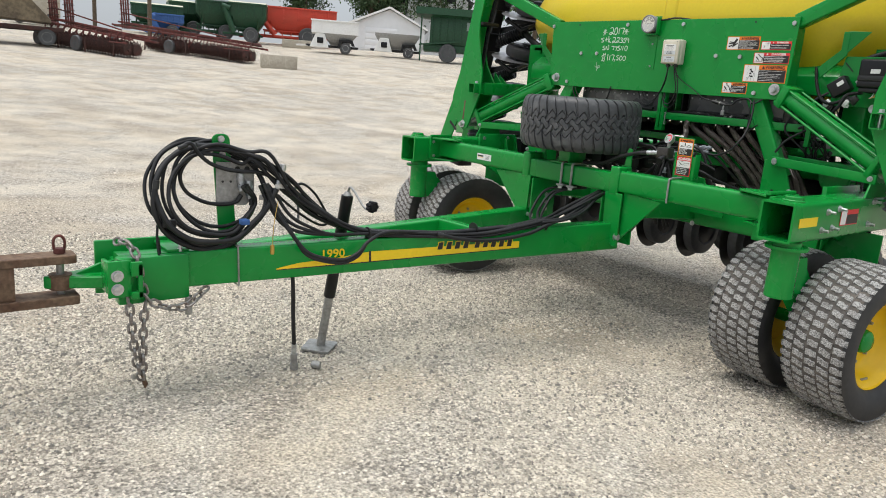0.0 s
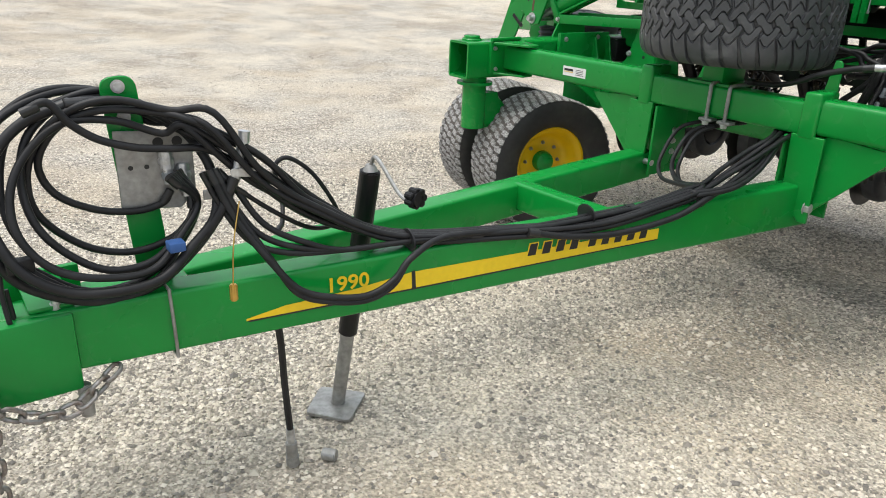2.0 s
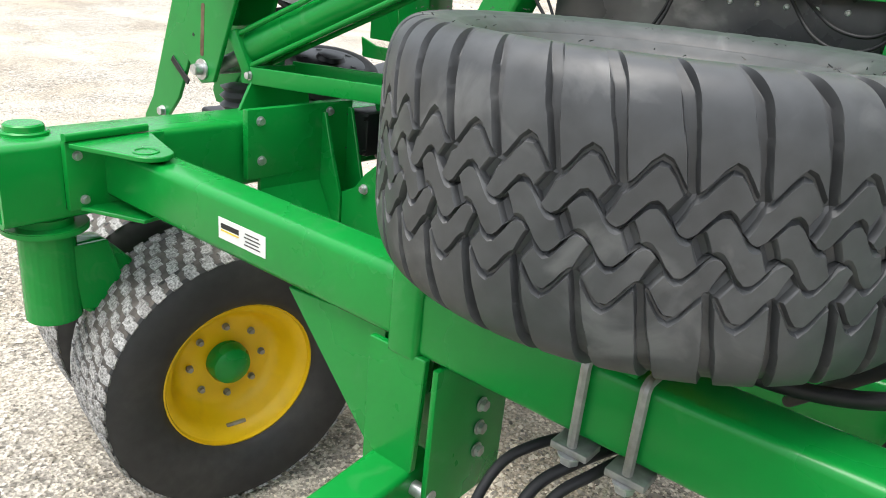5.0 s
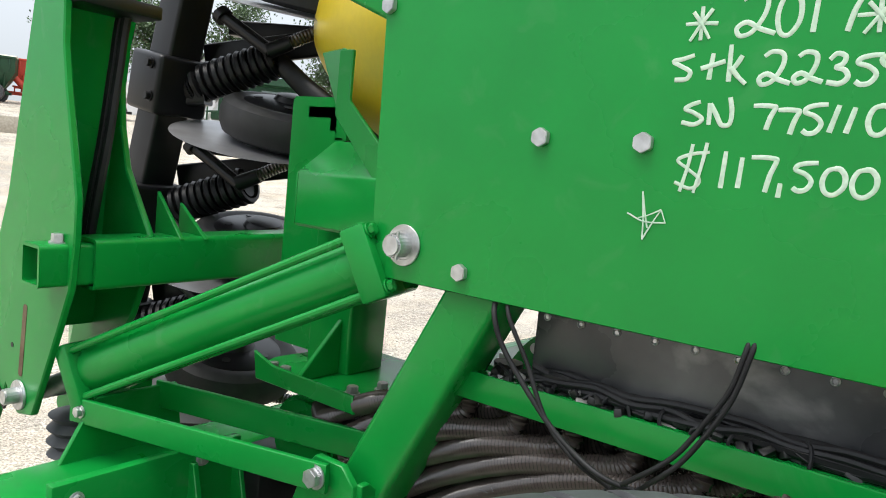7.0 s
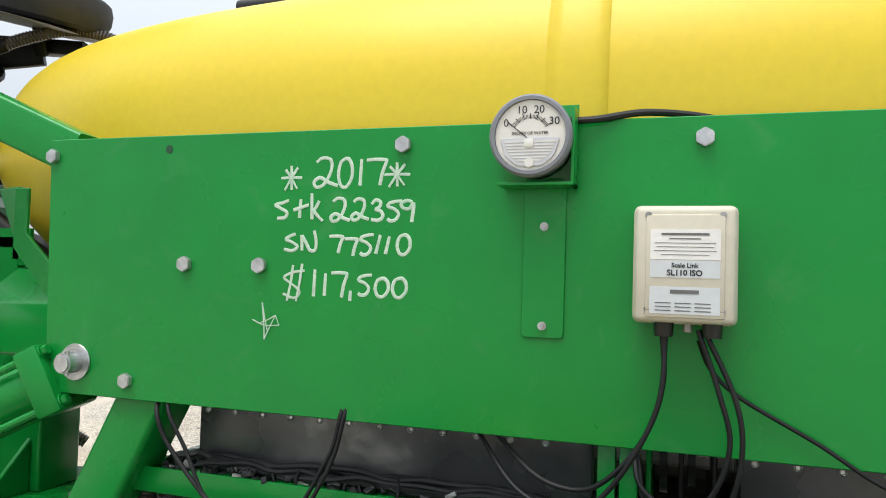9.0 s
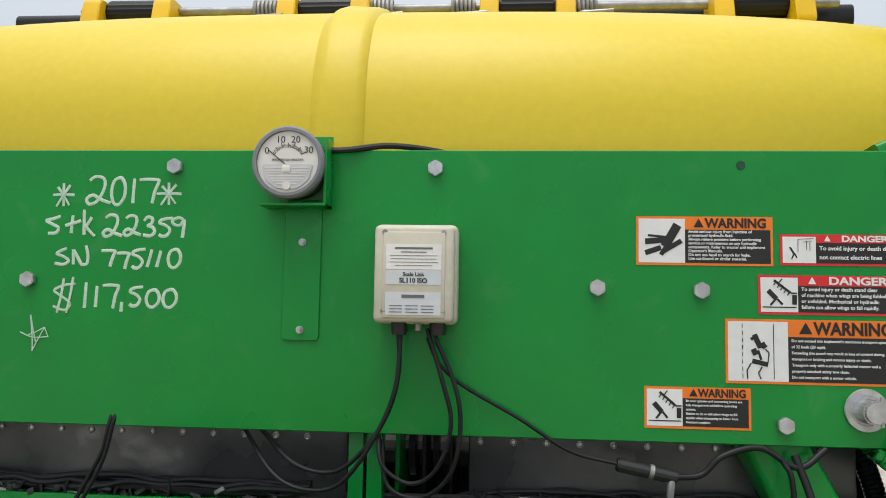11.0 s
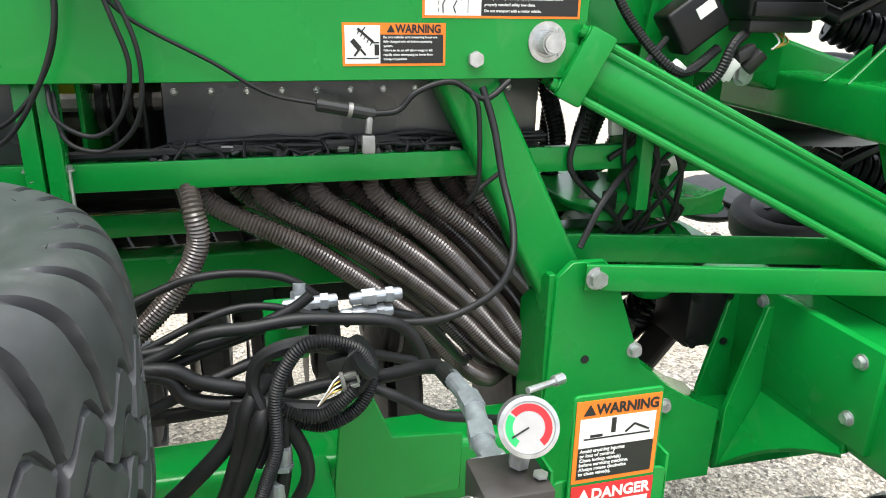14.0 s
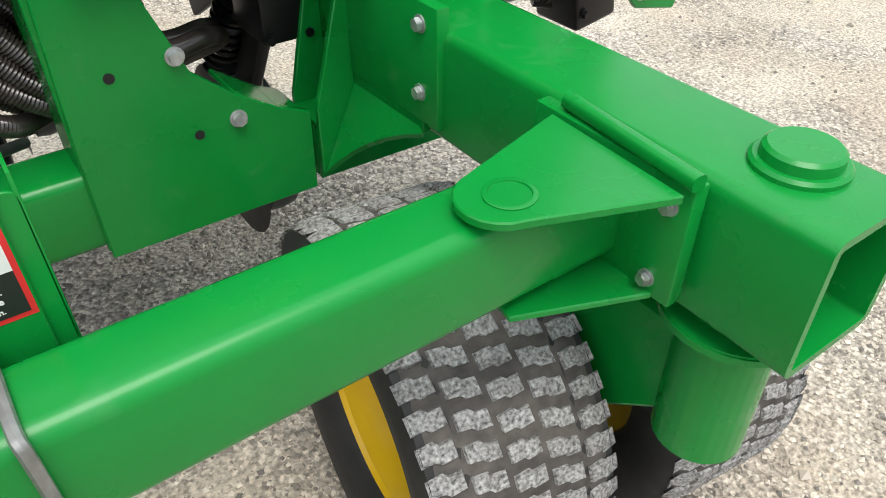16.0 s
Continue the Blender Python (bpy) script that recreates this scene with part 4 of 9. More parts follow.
# writing by hand: each character as pen strokes in a unit box
def glyphs():
    g = {}
    g["2"] = [[(0.12, 0.86), (0.35, 1.0), (0.66, 0.95), (0.74, 0.72), (0.64, 0.40), (0.42, 0.10), (0.14, 0.02), (0.04, 0.20), (0.28, 0.34), (0.62, 0.18), (1.0, 0.06)]]
    g["0"] = [[(0.55, 1.0), (0.18, 0.86), (0.02, 0.45), (0.20, 0.06), (0.58, 0.0), (0.94, 0.30), (0.96, 0.70), (0.72, 0.96), (0.45, 0.98)]]
    g["1"] = [[(0.56, 1.0), (0.50, 0.5), (0.44, 0.0)]]
    g["/"] = [[(0.85, 1.0), (0.5, 0.5), (0.15, 0.0)]]
    g["7"] = [[(0.0, 0.95), (0.45, 0.97), (0.88, 0.95), (0.95, 0.88), (0.78, 0.5), (0.66, 0.0)]]
    g["3"] = [[(0.06, 0.80), (0.36, 1.0), (0.74, 0.90), (0.66, 0.66), (0.38, 0.55), (0.78, 0.46), (0.94, 0.22), (0.62, 0.02), (0.04, 0.06)]]
    g["5"] = [[(1.0, 0.98), (0.55, 0.95), (0.14, 0.86), (0.06, 0.70), (0.50, 0.58), (0.80, 0.34), (0.60, 0.06), (0.25, 0.0), (0.02, 0.10)]]
    g["9"] = [[(0.86, 0.92), (0.50, 1.0), (0.08, 0.86), (0.22, 0.66), (0.62, 0.62), (0.92, 0.86), (0.90, 0.4), (0.84, 0.0)]]
    g["s"] = [[(0.98, 1.0), (0.50, 0.86), (0.02, 0.76), (0.40, 0.58), (0.86, 0.36), (0.72, 0.08), (0.18, 0.04)]]
    g["S"] = [[(0.80, 1.0), (0.35, 0.84), (0.14, 0.66), (0.55, 0.52), (0.96, 0.26), (0.60, 0.02), (0.02, 0.10)]]
    g["t"] = [[(0.46, 1.0), (0.42, 0.5), (0.40, 0.0)], [(0.0, 0.42), (0.5, 0.55), (1.0, 0.70)]]
    g["k"] = [[(0.06, 1.0), (0.10, 0.5), (0.14, 0.06)], [(0.68, 0.72), (0.40, 0.46), (0.16, 0.34)], [(0.20, 0.40), (0.60, 0.18), (1.0, 0.0)]]
    g["N"] = [[(0.06, 0.0), (0.04, 0.40), (0.02, 0.78)], [(0.04, 0.76), (0.34, 0.36), (0.60, 0.02), (0.92, 0.06), (0.96, 0.50), (0.82, 1.0)]]
    g["$"] = [[(1.0, 0.82), (0.45, 0.76), (0.04, 0.62), (0.40, 0.46), (0.80, 0.26), (0.55, 0.08), (0.02, 0.18)], [(0.46, 0.96), (0.38, 0.5), (0.22, 0.0)], [(0.90, 1.0), (0.80, 0.5), (0.66, 0.0)]]
    g[","] = [[(0.6, 1.0), (0.5, 0.0)]]
    g["*"] = [[(0.0, 0.50), (0.5, 0.52), (1.0, 0.50)], [(0.48, 1.0), (0.5, 0.5), (0.52, 0.02)], [(0.80, 0.92), (0.5, 0.5), (0.20, 0.0)], [(0.22, 0.84), (0.5, 0.5), (0.80, 0.06)]]
    g["^"] = [[(0.33, 1.0), (0.45, 0.55), (0.55, 0.25)], [(0.33, 0.98), (0.42, 0.45), (0.46, 0.0)], [(0.0, 0.52), (0.45, 0.38), (1.0, 0.40)], [(0.46, 0.0), (0.70, 0.42), (0.86, 0.66)], [(0.86, 0.66), (0.55, 0.52), (0.30, 0.44)], [(0.86, 0.66), (1.0, 0.40)]]
    return g
GLYPHS = glyphs()
def pen(ch, x0, z0, x1, z1, width):
    """One handwritten character on the panel, its strokes laid flat over one another."""
    flat = Matrix.Diagonal((1, 0.16, 1, 1))
    made = []
    for k, stroke in enumerate(GLYPHS[ch]):
        line = smooth_path([(x0 + (x1 - x0) * u, 0, z0 + (z1 - z0) * v) for u, v in stroke], 6)
        n = len(line)
        widths = [width * (0.86 + 0.18 * math.sin(2.2 * i / n + 0.7 * k) + 0.05 * math.sin(9.0 * i / n)) for i in range(n)]
        made.append(put(sweep(line, widths, 8), Matrix.Translation((0, -0.0003 - 0.0005 * k, 0)) @ flat))
    part("marker_character", join(*made), CHALK, panel, "", 70)
for text, places in (("*2017*", ((-0.478, 1.936, -0.438, 1.978), (-0.417, 1.940, -0.371, 1.990), (-0.371, 1.941, -0.345, 1.989), (-0.336, 1.943, -0.324, 1.987), (-0.320, 1.943, -0.283, 1.987), (-0.288, 1.940, -0.243, 1.980))),
                     ("stk22359", ((-0.488, 1.887, -0.461, 1.919), (-0.452, 1.889, -0.423, 1.921), (-0.420, 1.884, -0.396, 1.931), (-0.383, 1.883, -0.347, 1.922), (-0.345, 1.885, -0.313, 1.921), (-0.310, 1.885, -0.287, 1.919), (-0.281, 1.885, -0.256, 1.918), (-0.259, 1.883, -0.234, 1.918))),
                     ("SN775//0", ((-0.468, 1.833, -0.441, 1.862), (-0.435, 1.834, -0.406, 1.868), (-0.383, 1.831, -0.357, 1.860), (-0.355, 1.827, -0.331, 1.856), (-0.327, 1.829, -0.303, 1.863), (-0.300, 1.831, -0.290, 1.862), (-0.283, 1.831, -0.274, 1.860), (-0.262, 1.831, -0.239, 1.863))),
                     ("$117,500", ((-0.467, 1.749, -0.427, 1.812), (-0.413, 1.758, -0.403, 1.803), (-0.393, 1.760, -0.383, 1.797), (-0.377, 1.758, -0.347, 1.800), (-0.346, 1.753, -0.338, 1.770), (-0.328, 1.763, -0.304, 1.797), (-0.298, 1.762, -0.274, 1.792), (-0.268, 1.762, -0.243, 1.793))),
                     ("^", ((-0.523, 1.682, -0.470, 1.745),))):
    for ch, (x0, z0, x1, z1) in zip(text, places):
        pen(ch, x0, z0, x1, z1, {"^": 0.0011, "$": 0.0023, "*": 0.0024}.get(ch, 0.0029))


def pictogram(picture, x0, z0, x1, z1, y, parent):
    """Plain black bars and plates for the picture on a decal; each bar: two ends and a width, in shares of the field."""
    w, h = x1 - x0, z1 - z0
    wing = [(0.05, 0.14, 0.95, 0.14, 0.03), (0.36, 0.92, 0.80, 0.56, 0.07), (0.58, 0.96, 0.48, 0.84, 0.03), (0.80, 0.55, 0.97, 0.55, 0.04), (0.90, 0.22, 0.90, 0.50, 0.13), (0.20, 0.62, 0.42, 0.38, 0.14), (0.42, 0.40, 0.26, 0.20, 0.06), (0.44, 0.38, 0.58, 0.22, 0.06)]
    wing += [(0.40 + 0.09 * k, 0.86 - 0.075 * k, 0.35 + 0.09 * k, 0.78 - 0.075 * k, 0.03) for k in range(5)]
    leak = [(0.14, 0.22, 0.48, 0.34, 0.12), (0.14, 0.48, 0.60, 0.52, 0.13), (0.20, 0.62, 0.62, 0.58, 0.05), (0.50, 0.24, 0.92, 0.50, 0.11), (0.56, 0.36, 0.84, 0.86, 0.20), (0.48, 0.18, 0.62, 0.40, 0.10)]
    lines = [(0.22, 0.60, 0.34, 0.34, 0.07), (0.34, 0.36, 0.26, 0.14, 0.05), (0.34, 0.40, 0.42, 0.20, 0.05), (0.46, 0.90, 0.94, 0.94, 0.015), (0.46, 0.40, 0.46, 0.90, 0.015), (0.72, 0.50, 0.72, 0.84, 0.02), (0.82, 0.46, 0.82, 0.80, 0.02), (0.62, 0.80, 0.88, 0.84, 0.015)]
    tow = [(0.76, 0.04, 0.76, 0.96, 0.012), (0.44, 0.78, 0.54, 0.56, 0.09), (0.38, 0.70, 0.48, 0.76, 0.05), (0.56, 0.64, 0.62, 0.56, 0.09), (0.42, 0.54, 0.46, 0.44, 0.09), (0.50, 0.52, 0.55, 0.36, 0.04), (0.40, 0.34, 0.66, 0.28, 0.08), (0.38, 0.30, 0.31, 0.18, 0.02), (0.31, 0.18, 0.32, 0.04, 0.02), (0.56, 0.24, 0.50, 0.14, 0.02), (0.50, 0.14, 0.54, 0.04, 0.02), (0.66, 0.32, 0.68, 0.48, 0.02), (0.68, 0.48, 0.62, 0.54, 0.02)]
    tow += [(0.24, 0.05 + 0.12 * k, 0.24, 0.12 + 0.12 * k, 0.012) for k in range(8)]
    crush = [(0.06, 0.30, 0.94, 0.30, 0.05), (0.44, 0.45, 0.44, 0.95, 0.15), (0.14, 0.40, 0.30, 0.40, 0.09), (0.60, 0.40, 0.72, 0.66, 0.07), (0.72, 0.66, 0.92, 0.40, 0.07)]
    run = [(0.12, 0.80, 0.34, 0.40, 0.10), (0.34, 0.42, 0.20, 0.20, 0.06), (0.34, 0.44, 0.50, 0.40, 0.05), (0.30, 0.86, 0.46, 0.92, 0.05), (0.50, 0.66, 0.94, 0.72, 0.04), (0.55, 0.30, 0.75, 0.30, 0.03), (0.52, 0.52, 0.60, 0.34, 0.04), (0.76, 0.36, 0.80, 0.54, 0.04), (0.86, 0.40, 0.92, 0.66, 0.03), (0.66, 0.44, 0.68, 0.44, 0.08)]
    for k, (a, b, c, d, t) in enumerate({"wing": wing, "leak": leak, "lines": lines, "tow": tow, "crush": crush, "run": run}[picture]):
        depth = y - 0.0015 - 0.0001 * (k % 5)
        part("pictogram_bar", beam((x0 + w * a, depth, z0 + h * b), (x0 + w * c, depth, z0 + h * d), t * min(w, h), 0.0006, 0.0002, up=(0, 1, 0)), PRINT, parent)


def sticker(parent, x0, z0, x1, z1, y, head, word, lines, split, picture):
    """A safety decal: coloured head with a word, a white picture field, and print on black."""
    st = part("warning_decal", box((x0, y - 0.0008, z0), (x1, y, z1), 0), head, parent, ("orange" if head is ORANGE else "red") + " edged safety decal, " + word.lower())
    m, h = 0.004, z1 - z0
    xs = x0 + (x1 - x0) * split
    part("picture_field", box((x0 + m, y - 0.0012, z0 + m), (xs, y - 0.0006, z1 - m), 0), PAPER, st)
    zt = z1 - h * 0.27
    part("text_field", box((xs, y - 0.0012, z0 + m), (x1 - m, y - 0.0006, zt), 0), PRINT, st)
    size = h * 0.27
    ink = PAPER if head is REDP else PRINT
    width = (x1 - xs) * 0.62
    lettering(word, size, (xs + (x1 - xs) * 0.58, y - 0.0014, zt + h * 0.045), ink, st, "decal_word", thick=0.0003, fat=size * 0.032, align="CENTER", wide=min(1.3, width / (len(word) * size * 0.62)))
    tx = xs + (x1 - xs) * 0.10
    part("warning_triangle", plate([(tx, zt + h * 0.05), (tx + h * 0.2, zt + h * 0.05), (tx + h * 0.1, zt + h * 0.23)], "y", y - 0.0016, 0.0006, 0), ink, st)
    rnd = random.Random(int(x0 * 1000))
    pictogram(picture, x0 + m, z0 + m, xs, z1 - m, y, st)
    usable = (zt - z0 - 2 * m)
    if isinstance(lines, int):
        row = usable / (lines + 0.3)
        bars = [box((xs + m, y - 0.0018, z0 + m + row * (i + 0.35)), (xs + m + (x1 - xs - 3 * m) * rnd.uniform(0.55, 1.0), y - 0.0011, z0 + m + row * (i + 0.8)), 0) for i in range(lines)]
        part("small_print", join(*bars), PAPER, st, "rows of unreadable white print")
    else:
        row = usable / len(lines)
        size = min(row * 1.05, min((x1 - xs - 2 * m) / (len(line) * 0.47) for line in lines))
        for i, line in enumerate(lines):
            lettering(line, size, (xs + m * 1.3, y - 0.0014, zt - row * (i + 0.82)), PAPER, st, "decal_text", thick=0.0003, fat=size * 0.022)
    return st


sticker(panel, 0.539, 1.846, 0.759, 1.927, -0.0003, ORANGE, "WARNING", ["Avoid serious injury from injection of", "pressurized hydraulic fluid.", "Always relieve pressure before performing", "service or maintenance on any hydraulic", "components. Refer to tractor and implement", "Operator's Manuals.", "Do not use hand to search for leaks.", "Use cardboard or similar material."], 0.36, "leak")
sticker(panel, 0.770, 1.848, 0.958, 1.899, -0.0003, REDP, "DANGER", ["To avoid injury or death do", "not contact electric lines"], 0.30, "lines")
sticker(panel, 0.734, 1.768, 0.958, 1.832, -0.0003, REDP, "DANGER", ["To avoid injury or death stand clear", "of machine when wings are being folded", "or unfolded. Mechanical or hydraulic", "failure can allow wings to fall rapidly."], 0.28, "wing")
sticker(panel, 0.681, 1.656, 0.955, 1.760, -0.0003, ORANGE, "WARNING", ["Do not exceed this implement's maximum transport speed", "of 32 km/h (20 mph).", "Exceeding this speed may result in loss of control during", "transport or braking and serious injury or death.", "Transport only with a properly ballasted tractor and a", "properly attached safety tow chain.", "Do not transport with a motor vehicle."], 0.36, "tow")
sticker(panel, 0.551, 1.581, 0.720, 1.648, -0.0003, ORANGE, "WARNING", ["Be sure cylinder and connecting hoses are", "fully charged with oil before operating", "system.", "Failure to do so will allow wings to fall", "rapidly when attempting to lower from", "transport position."], 0.36, "wing")

# ---- dial gauge on the panel ----
dial = thing("vacuum_gauge", "round grey dial gauge with a white face on the panel", "gauge")
GX, GZ, GY = -0.037, 2.005, -0.062
part("case", lathe([(0.052, 0), (0.056, 0.008), (0.056, 0.045), (0.0604, 0.048), (0.0604, 0.062), (0.057, 0.066), (0.052, 0.066), (0.052, 0.060), (0.001, 0.060)], 48, Matrix.Translation((GX, GY + 0.062, GZ)) @ pose(0, 0, 0, 90, 0, 0)), material("grey_plastic", (0.20, 0.21, 0.235), 0.45, 0, 0.05, 60), dial)
face = part("face", disc_face((GX, GY + 0.0015, GZ), (0, -1, 0), 0.0515, 0.001, 48), DIAL, dial, "white dial with black scale from 0 to 30")
ticks = []
for k in range(31):
    a = radians(148 - 116 * k / 30)
    r0, r1 = 0.026, 0.036 if k % 10 == 0 else (0.034 if k % 5 == 0 else 0.032)
    c, s_ = math.cos(a), math.sin(a)
    ticks.append(beam((GX + r0 * c, GY + 0.0003, GZ - 0.002 + r0 * s_), (GX + r1 * c, GY + 0.0003, GZ - 0.002 + r1 * s_), 0.0006, 0.0008 if k % 5 else 0.0014, 0.0002))
part("scale", join(*ticks), PRINT, face)
for text, a in (("0", 150), ("10", 108), ("20", 72), ("30", 32)):
    lettering(text, 0.016, (GX + 0.041 * math.cos(radians(a)), GY - 0.0002, GZ - 0.007 + 0.041 * math.sin(radians(a))), PRINT, face, "scale_number", align="CENTER", thick=0.0002)
lettering("INCHES OF WATER", 0.0062, (GX, GY - 0.0002, GZ + 0.001), PRINT, face, "dial_text", align="CENTER", thick=0.0002)
part("lower_cover", plate(round_pts([(GX - 0.044, GZ - 0.004), (GX - 0.036, GZ - 0.030), (GX - 0.018, GZ - 0.045), (GX + 0.018, GZ - 0.045), (GX + 0.036, GZ - 0.030), (GX + 0.044, GZ - 0.004)], 0.006), "y", GY - 0.002, 0.002, 0.0005), material("clear_ribbed_cover", (0.56, 0.57, 0.60), 0.25, 0, 0.05, 60), dial, "ribbed pale lower dial cover")
for k in range(7):
    zr = GZ - 0.010 - 0.0045 * k
    half = math.sqrt(0.043 ** 2 - (GZ - zr) ** 2) - 0.004
    part("cover_rib", box((GX - half, GY - 0.0028, zr - 0.0008), (GX + half, GY - 0.0018, zr + 0.0008), 0), DIAL, dial)
part("needle", beam((GX - 0.004, GY - 0.001, GZ - 0.004), (GX - 0.033, GY - 0.001, GZ + 0.020), 0.0006, 0.0014, 0.0002), PRINT, dial)
part("zero_block", join(box((GX - 0.008, GY - 0.004, GZ - 0.018), (GX + 0.006, GY - 0.001, GZ - 0.006), 0.001), rod((GX, GY - 0.004, GZ - 0.040), (GX, GY, GZ - 0.040), 0.007, n=12)), DIAL, dial)
part("bracket", join(box((GX - 0.05, GY + 0.012, GZ - 0.071), (GX + 0.062, -0.001, GZ - 0.066), 0.001), box((GX + 0.057, GY + 0.016, GZ - 0.071), (GX + 0.062, -0.001, GZ + 0.045), 0.001), box((GX - 0.05, -0.003, GZ - 0.071), (GX + 0.062, -0.001, GZ + 0.056), 0.001)), GREEN, dial)
air_line = tagged(part("air_line", hose([(GX + 0.03, -0.012, GZ + 0.03), (0.05, -0.01, 2.036), (0.12, 0.01, 2.048), (0.20, 0.03, 2.043), (0.26, 0.05, 2.03)], 0.0055), HOSE), "thin black air line from the dial gauge", "hose")

# ---- weighing box on the panel ----
scale_box = thing("scale_box", "beige plastic junction box with printed labels and cables below", "junction box")
part("housing", bevelled(box((0.110, -0.055, 1.742), (0.246, -0.002, 1.904), 0.0), 0.010, 3), BOXGREY, scale_box)
lid = part("lid", bevelled(box((0.114, -0.080, 1.745), (0.242, -0.050, 1.900), 0.0), 0.008, 3), BOXGREY, scale_box)
for x in (0.131, 0.225):
    for z in (1.762, 1.888):
        part("screw", join(rod((x, -0.082, z), (x, -0.079, z), 0.0045, n=14), box((x - 0.003, -0.0826, z - 0.0006), (x + 0.003, -0.082, z + 0.0006), 0)), DULL, lid)
part("raised_panel", bevelled(box((0.128, -0.0825, 1.752), (0.228, -0.078, 1.889), 0.0), 0.003, 2), BOXGREY, lid)
for z0, z1, mat in ((1.829, 1.869, PAPER), (1.805, 1.828, PALE), (1.757, 1.793, PALE)):
    lb = part("label", box((0.134, -0.0832, z0), (0.222, -0.0823, z1), 0), mat, lid)
    if mat is PAPER:
        for k, (u, h) in enumerate(((0.030, 0.0030), (0.020, 0.0014), (0.038, 0.0006), (0.036, 0.0006), (0.039, 0.0006), (0.030, 0.0006))):
            part("print_line", box((0.178 - u, -0.0838, 1.861 - 0.0052 * k), (0.178 + u, -0.0831, 1.861 - 0.0052 * k + h), 0), INK, lb)
    elif z0 < 1.8:
        part("maker_bar", box((0.160, -0.0838, 1.784), (0.196, -0.0831, 1.789), 0), INK, lb)
        for k in range(3):
            for u in (0.141, 0.166, 0.191):
                part("print_line", box((u, -0.0838, 1.761 + 0.005 * k), (u + 0.020, -0.0831, 1.7622 + 0.005 * k), 0), INK, lb)
lettering("Scale Link", 0.0085, (0.178, -0.0835, 1.8185), PRINT, lid, "box_print", align="CENTER", fat=0.0002, thick=0.0003)
lettering("SL110 ISO", 0.0105, (0.178, -0.0835, 1.808), PRINT, lid, "box_print", align="CENTER", fat=0.0003, thick=0.0003)
for x in (0.152, 0.215):
    part("cable_gland", rod((x, -0.045, 1.725), (x, -0.045, 1.745), 0.012, 0.014, n=14), CORK, scale_box)
part("cable_gland", rod((0.183, -0.045, 1.732), (0.183, -0.045, 1.745), 0.006, n=12), DULL, scale_box)

def cable(name, label, pts, r, mat=None, steps=10, n=12, cat="cable", crimped=True):
    ob = tagged(part(name, hose(pts, r, steps, n), mat or HOSE), label, cat)
    if cat == "hose" and crimped:
        for a, b in ((pts[0], pts[1]), (pts[-1], pts[-2])):
            d = (Vector(b) - Vector(a)).normalized()
            part("crimp_ferrule", rod(Vector(a) - d * 0.004, Vector(a) + d * 0.036, r * 1.22, n=12, bevel=0.0015), CORK, ob)
    return ob
cable("box_cable", "thin black cable looping below the weighing box", [(0.150, -0.04, 1.735), (0.153, -0.045, 1.663), (0.134, -0.04, 1.594), (0.093, -0.035, 1.533), (0.042, -0.02, 1.497), (-0.027, 0.0, 1.505), (-0.10, 0.05, 1.55)], 0.0037)
cable("box_cable", "thin black cable looping below the weighing box", [(0.155, -0.04, 1.735), (0.148, -0.05, 1.637), (0.111, -0.045, 1.55), (0.057, -0.035, 1.481), (-0.007, -0.02, 1.468), (-0.065, 0.0, 1.49), (-0.13, 0.05, 1.55)], 0.0037)
cable("box_cable", "thin black cable looping below the weighing box", [(0.197, -0.04, 1.735), (0.224, -0.05, 1.654), (0.239, -0.045, 1.583), (0.216, -0.035, 1.511), (0.172, -0.02, 1.483), (0.124, -0.01, 1.509), (0.112, 0.02, 1.56)], 0.0037)
cable("box_cable", "thin black cable looping below the weighing box", [(0.205, -0.04, 1.735), (0.245, -0.05, 1.645), (0.254, -0.045, 1.573), (0.237, -0.035, 1.501), (0.188, -0.02, 1.461), (0.134, -0.01, 1.477), (0.118, 0.02, 1.545)], 0.0037)
cable("sensor_cable", "thin braided cable strung to a plug", [(0.198, -0.035, 1.72), (0.215, -0.02, 1.68), (0.255, -0.014, 1.643), (0.349, -0.012, 1.591), (0.43, -0.012, 1.542), (0.510, -0.01, 1.523)], 0.0030)

# ---- seed tank ----
tank = thing("seed_tank", "large yellow moulded plastic seed tank with rounded ends", "tank")
def tank_ring(z, L, D, n=96, p=2.6):
    out = []
    for i in range(n):
        a = 2 * math.pi * i / n
        c, s = math.cos(a), math.sin(a)
        k = (abs(c) ** p + abs(s) ** p) ** (-1 / p)
        out.append(Vector((L * k * c, 0.73 + D * k * s, z)))
    return out
TANK = [(1.45, 0.80, 0.27), (1.60, 1.19, 0.41), (1.75, 1.42, 0.51), (1.90, 1.61, 0.58), (2.02, 1.715, 0.612), (2.10, 1.735, 0.615), (2.20, 1.715, 0.605), (2.29, 1.66, 0.57), (2.36, 1.56, 0.51), (2.42, 1.39, 0.40), (2.46, 1.09, 0.28), (2.48, 0.60, 0.12)]
def tank_body():
    bm = bmesh.new()
    zs = smooth_path([(L, D, z) for z, L, D in TANK], 5)
    rings = [[bm.verts.new(v) for v in tank_ring(v3.z, v3.x, v3.y)] for v3 in zs]
    n = len(rings[0])
    for a, b in zip(rings, rings[1:]):
        for i in range(n):
            bm.faces.new((a[i], a[(i + 1) % n], b[(i + 1) % n], b[i]))
    bm.faces.new(rings[0][::-1])
    bm.faces.new(rings[-1])
    return bm
part("body", tank_body(), POLY, tank, "", 60)
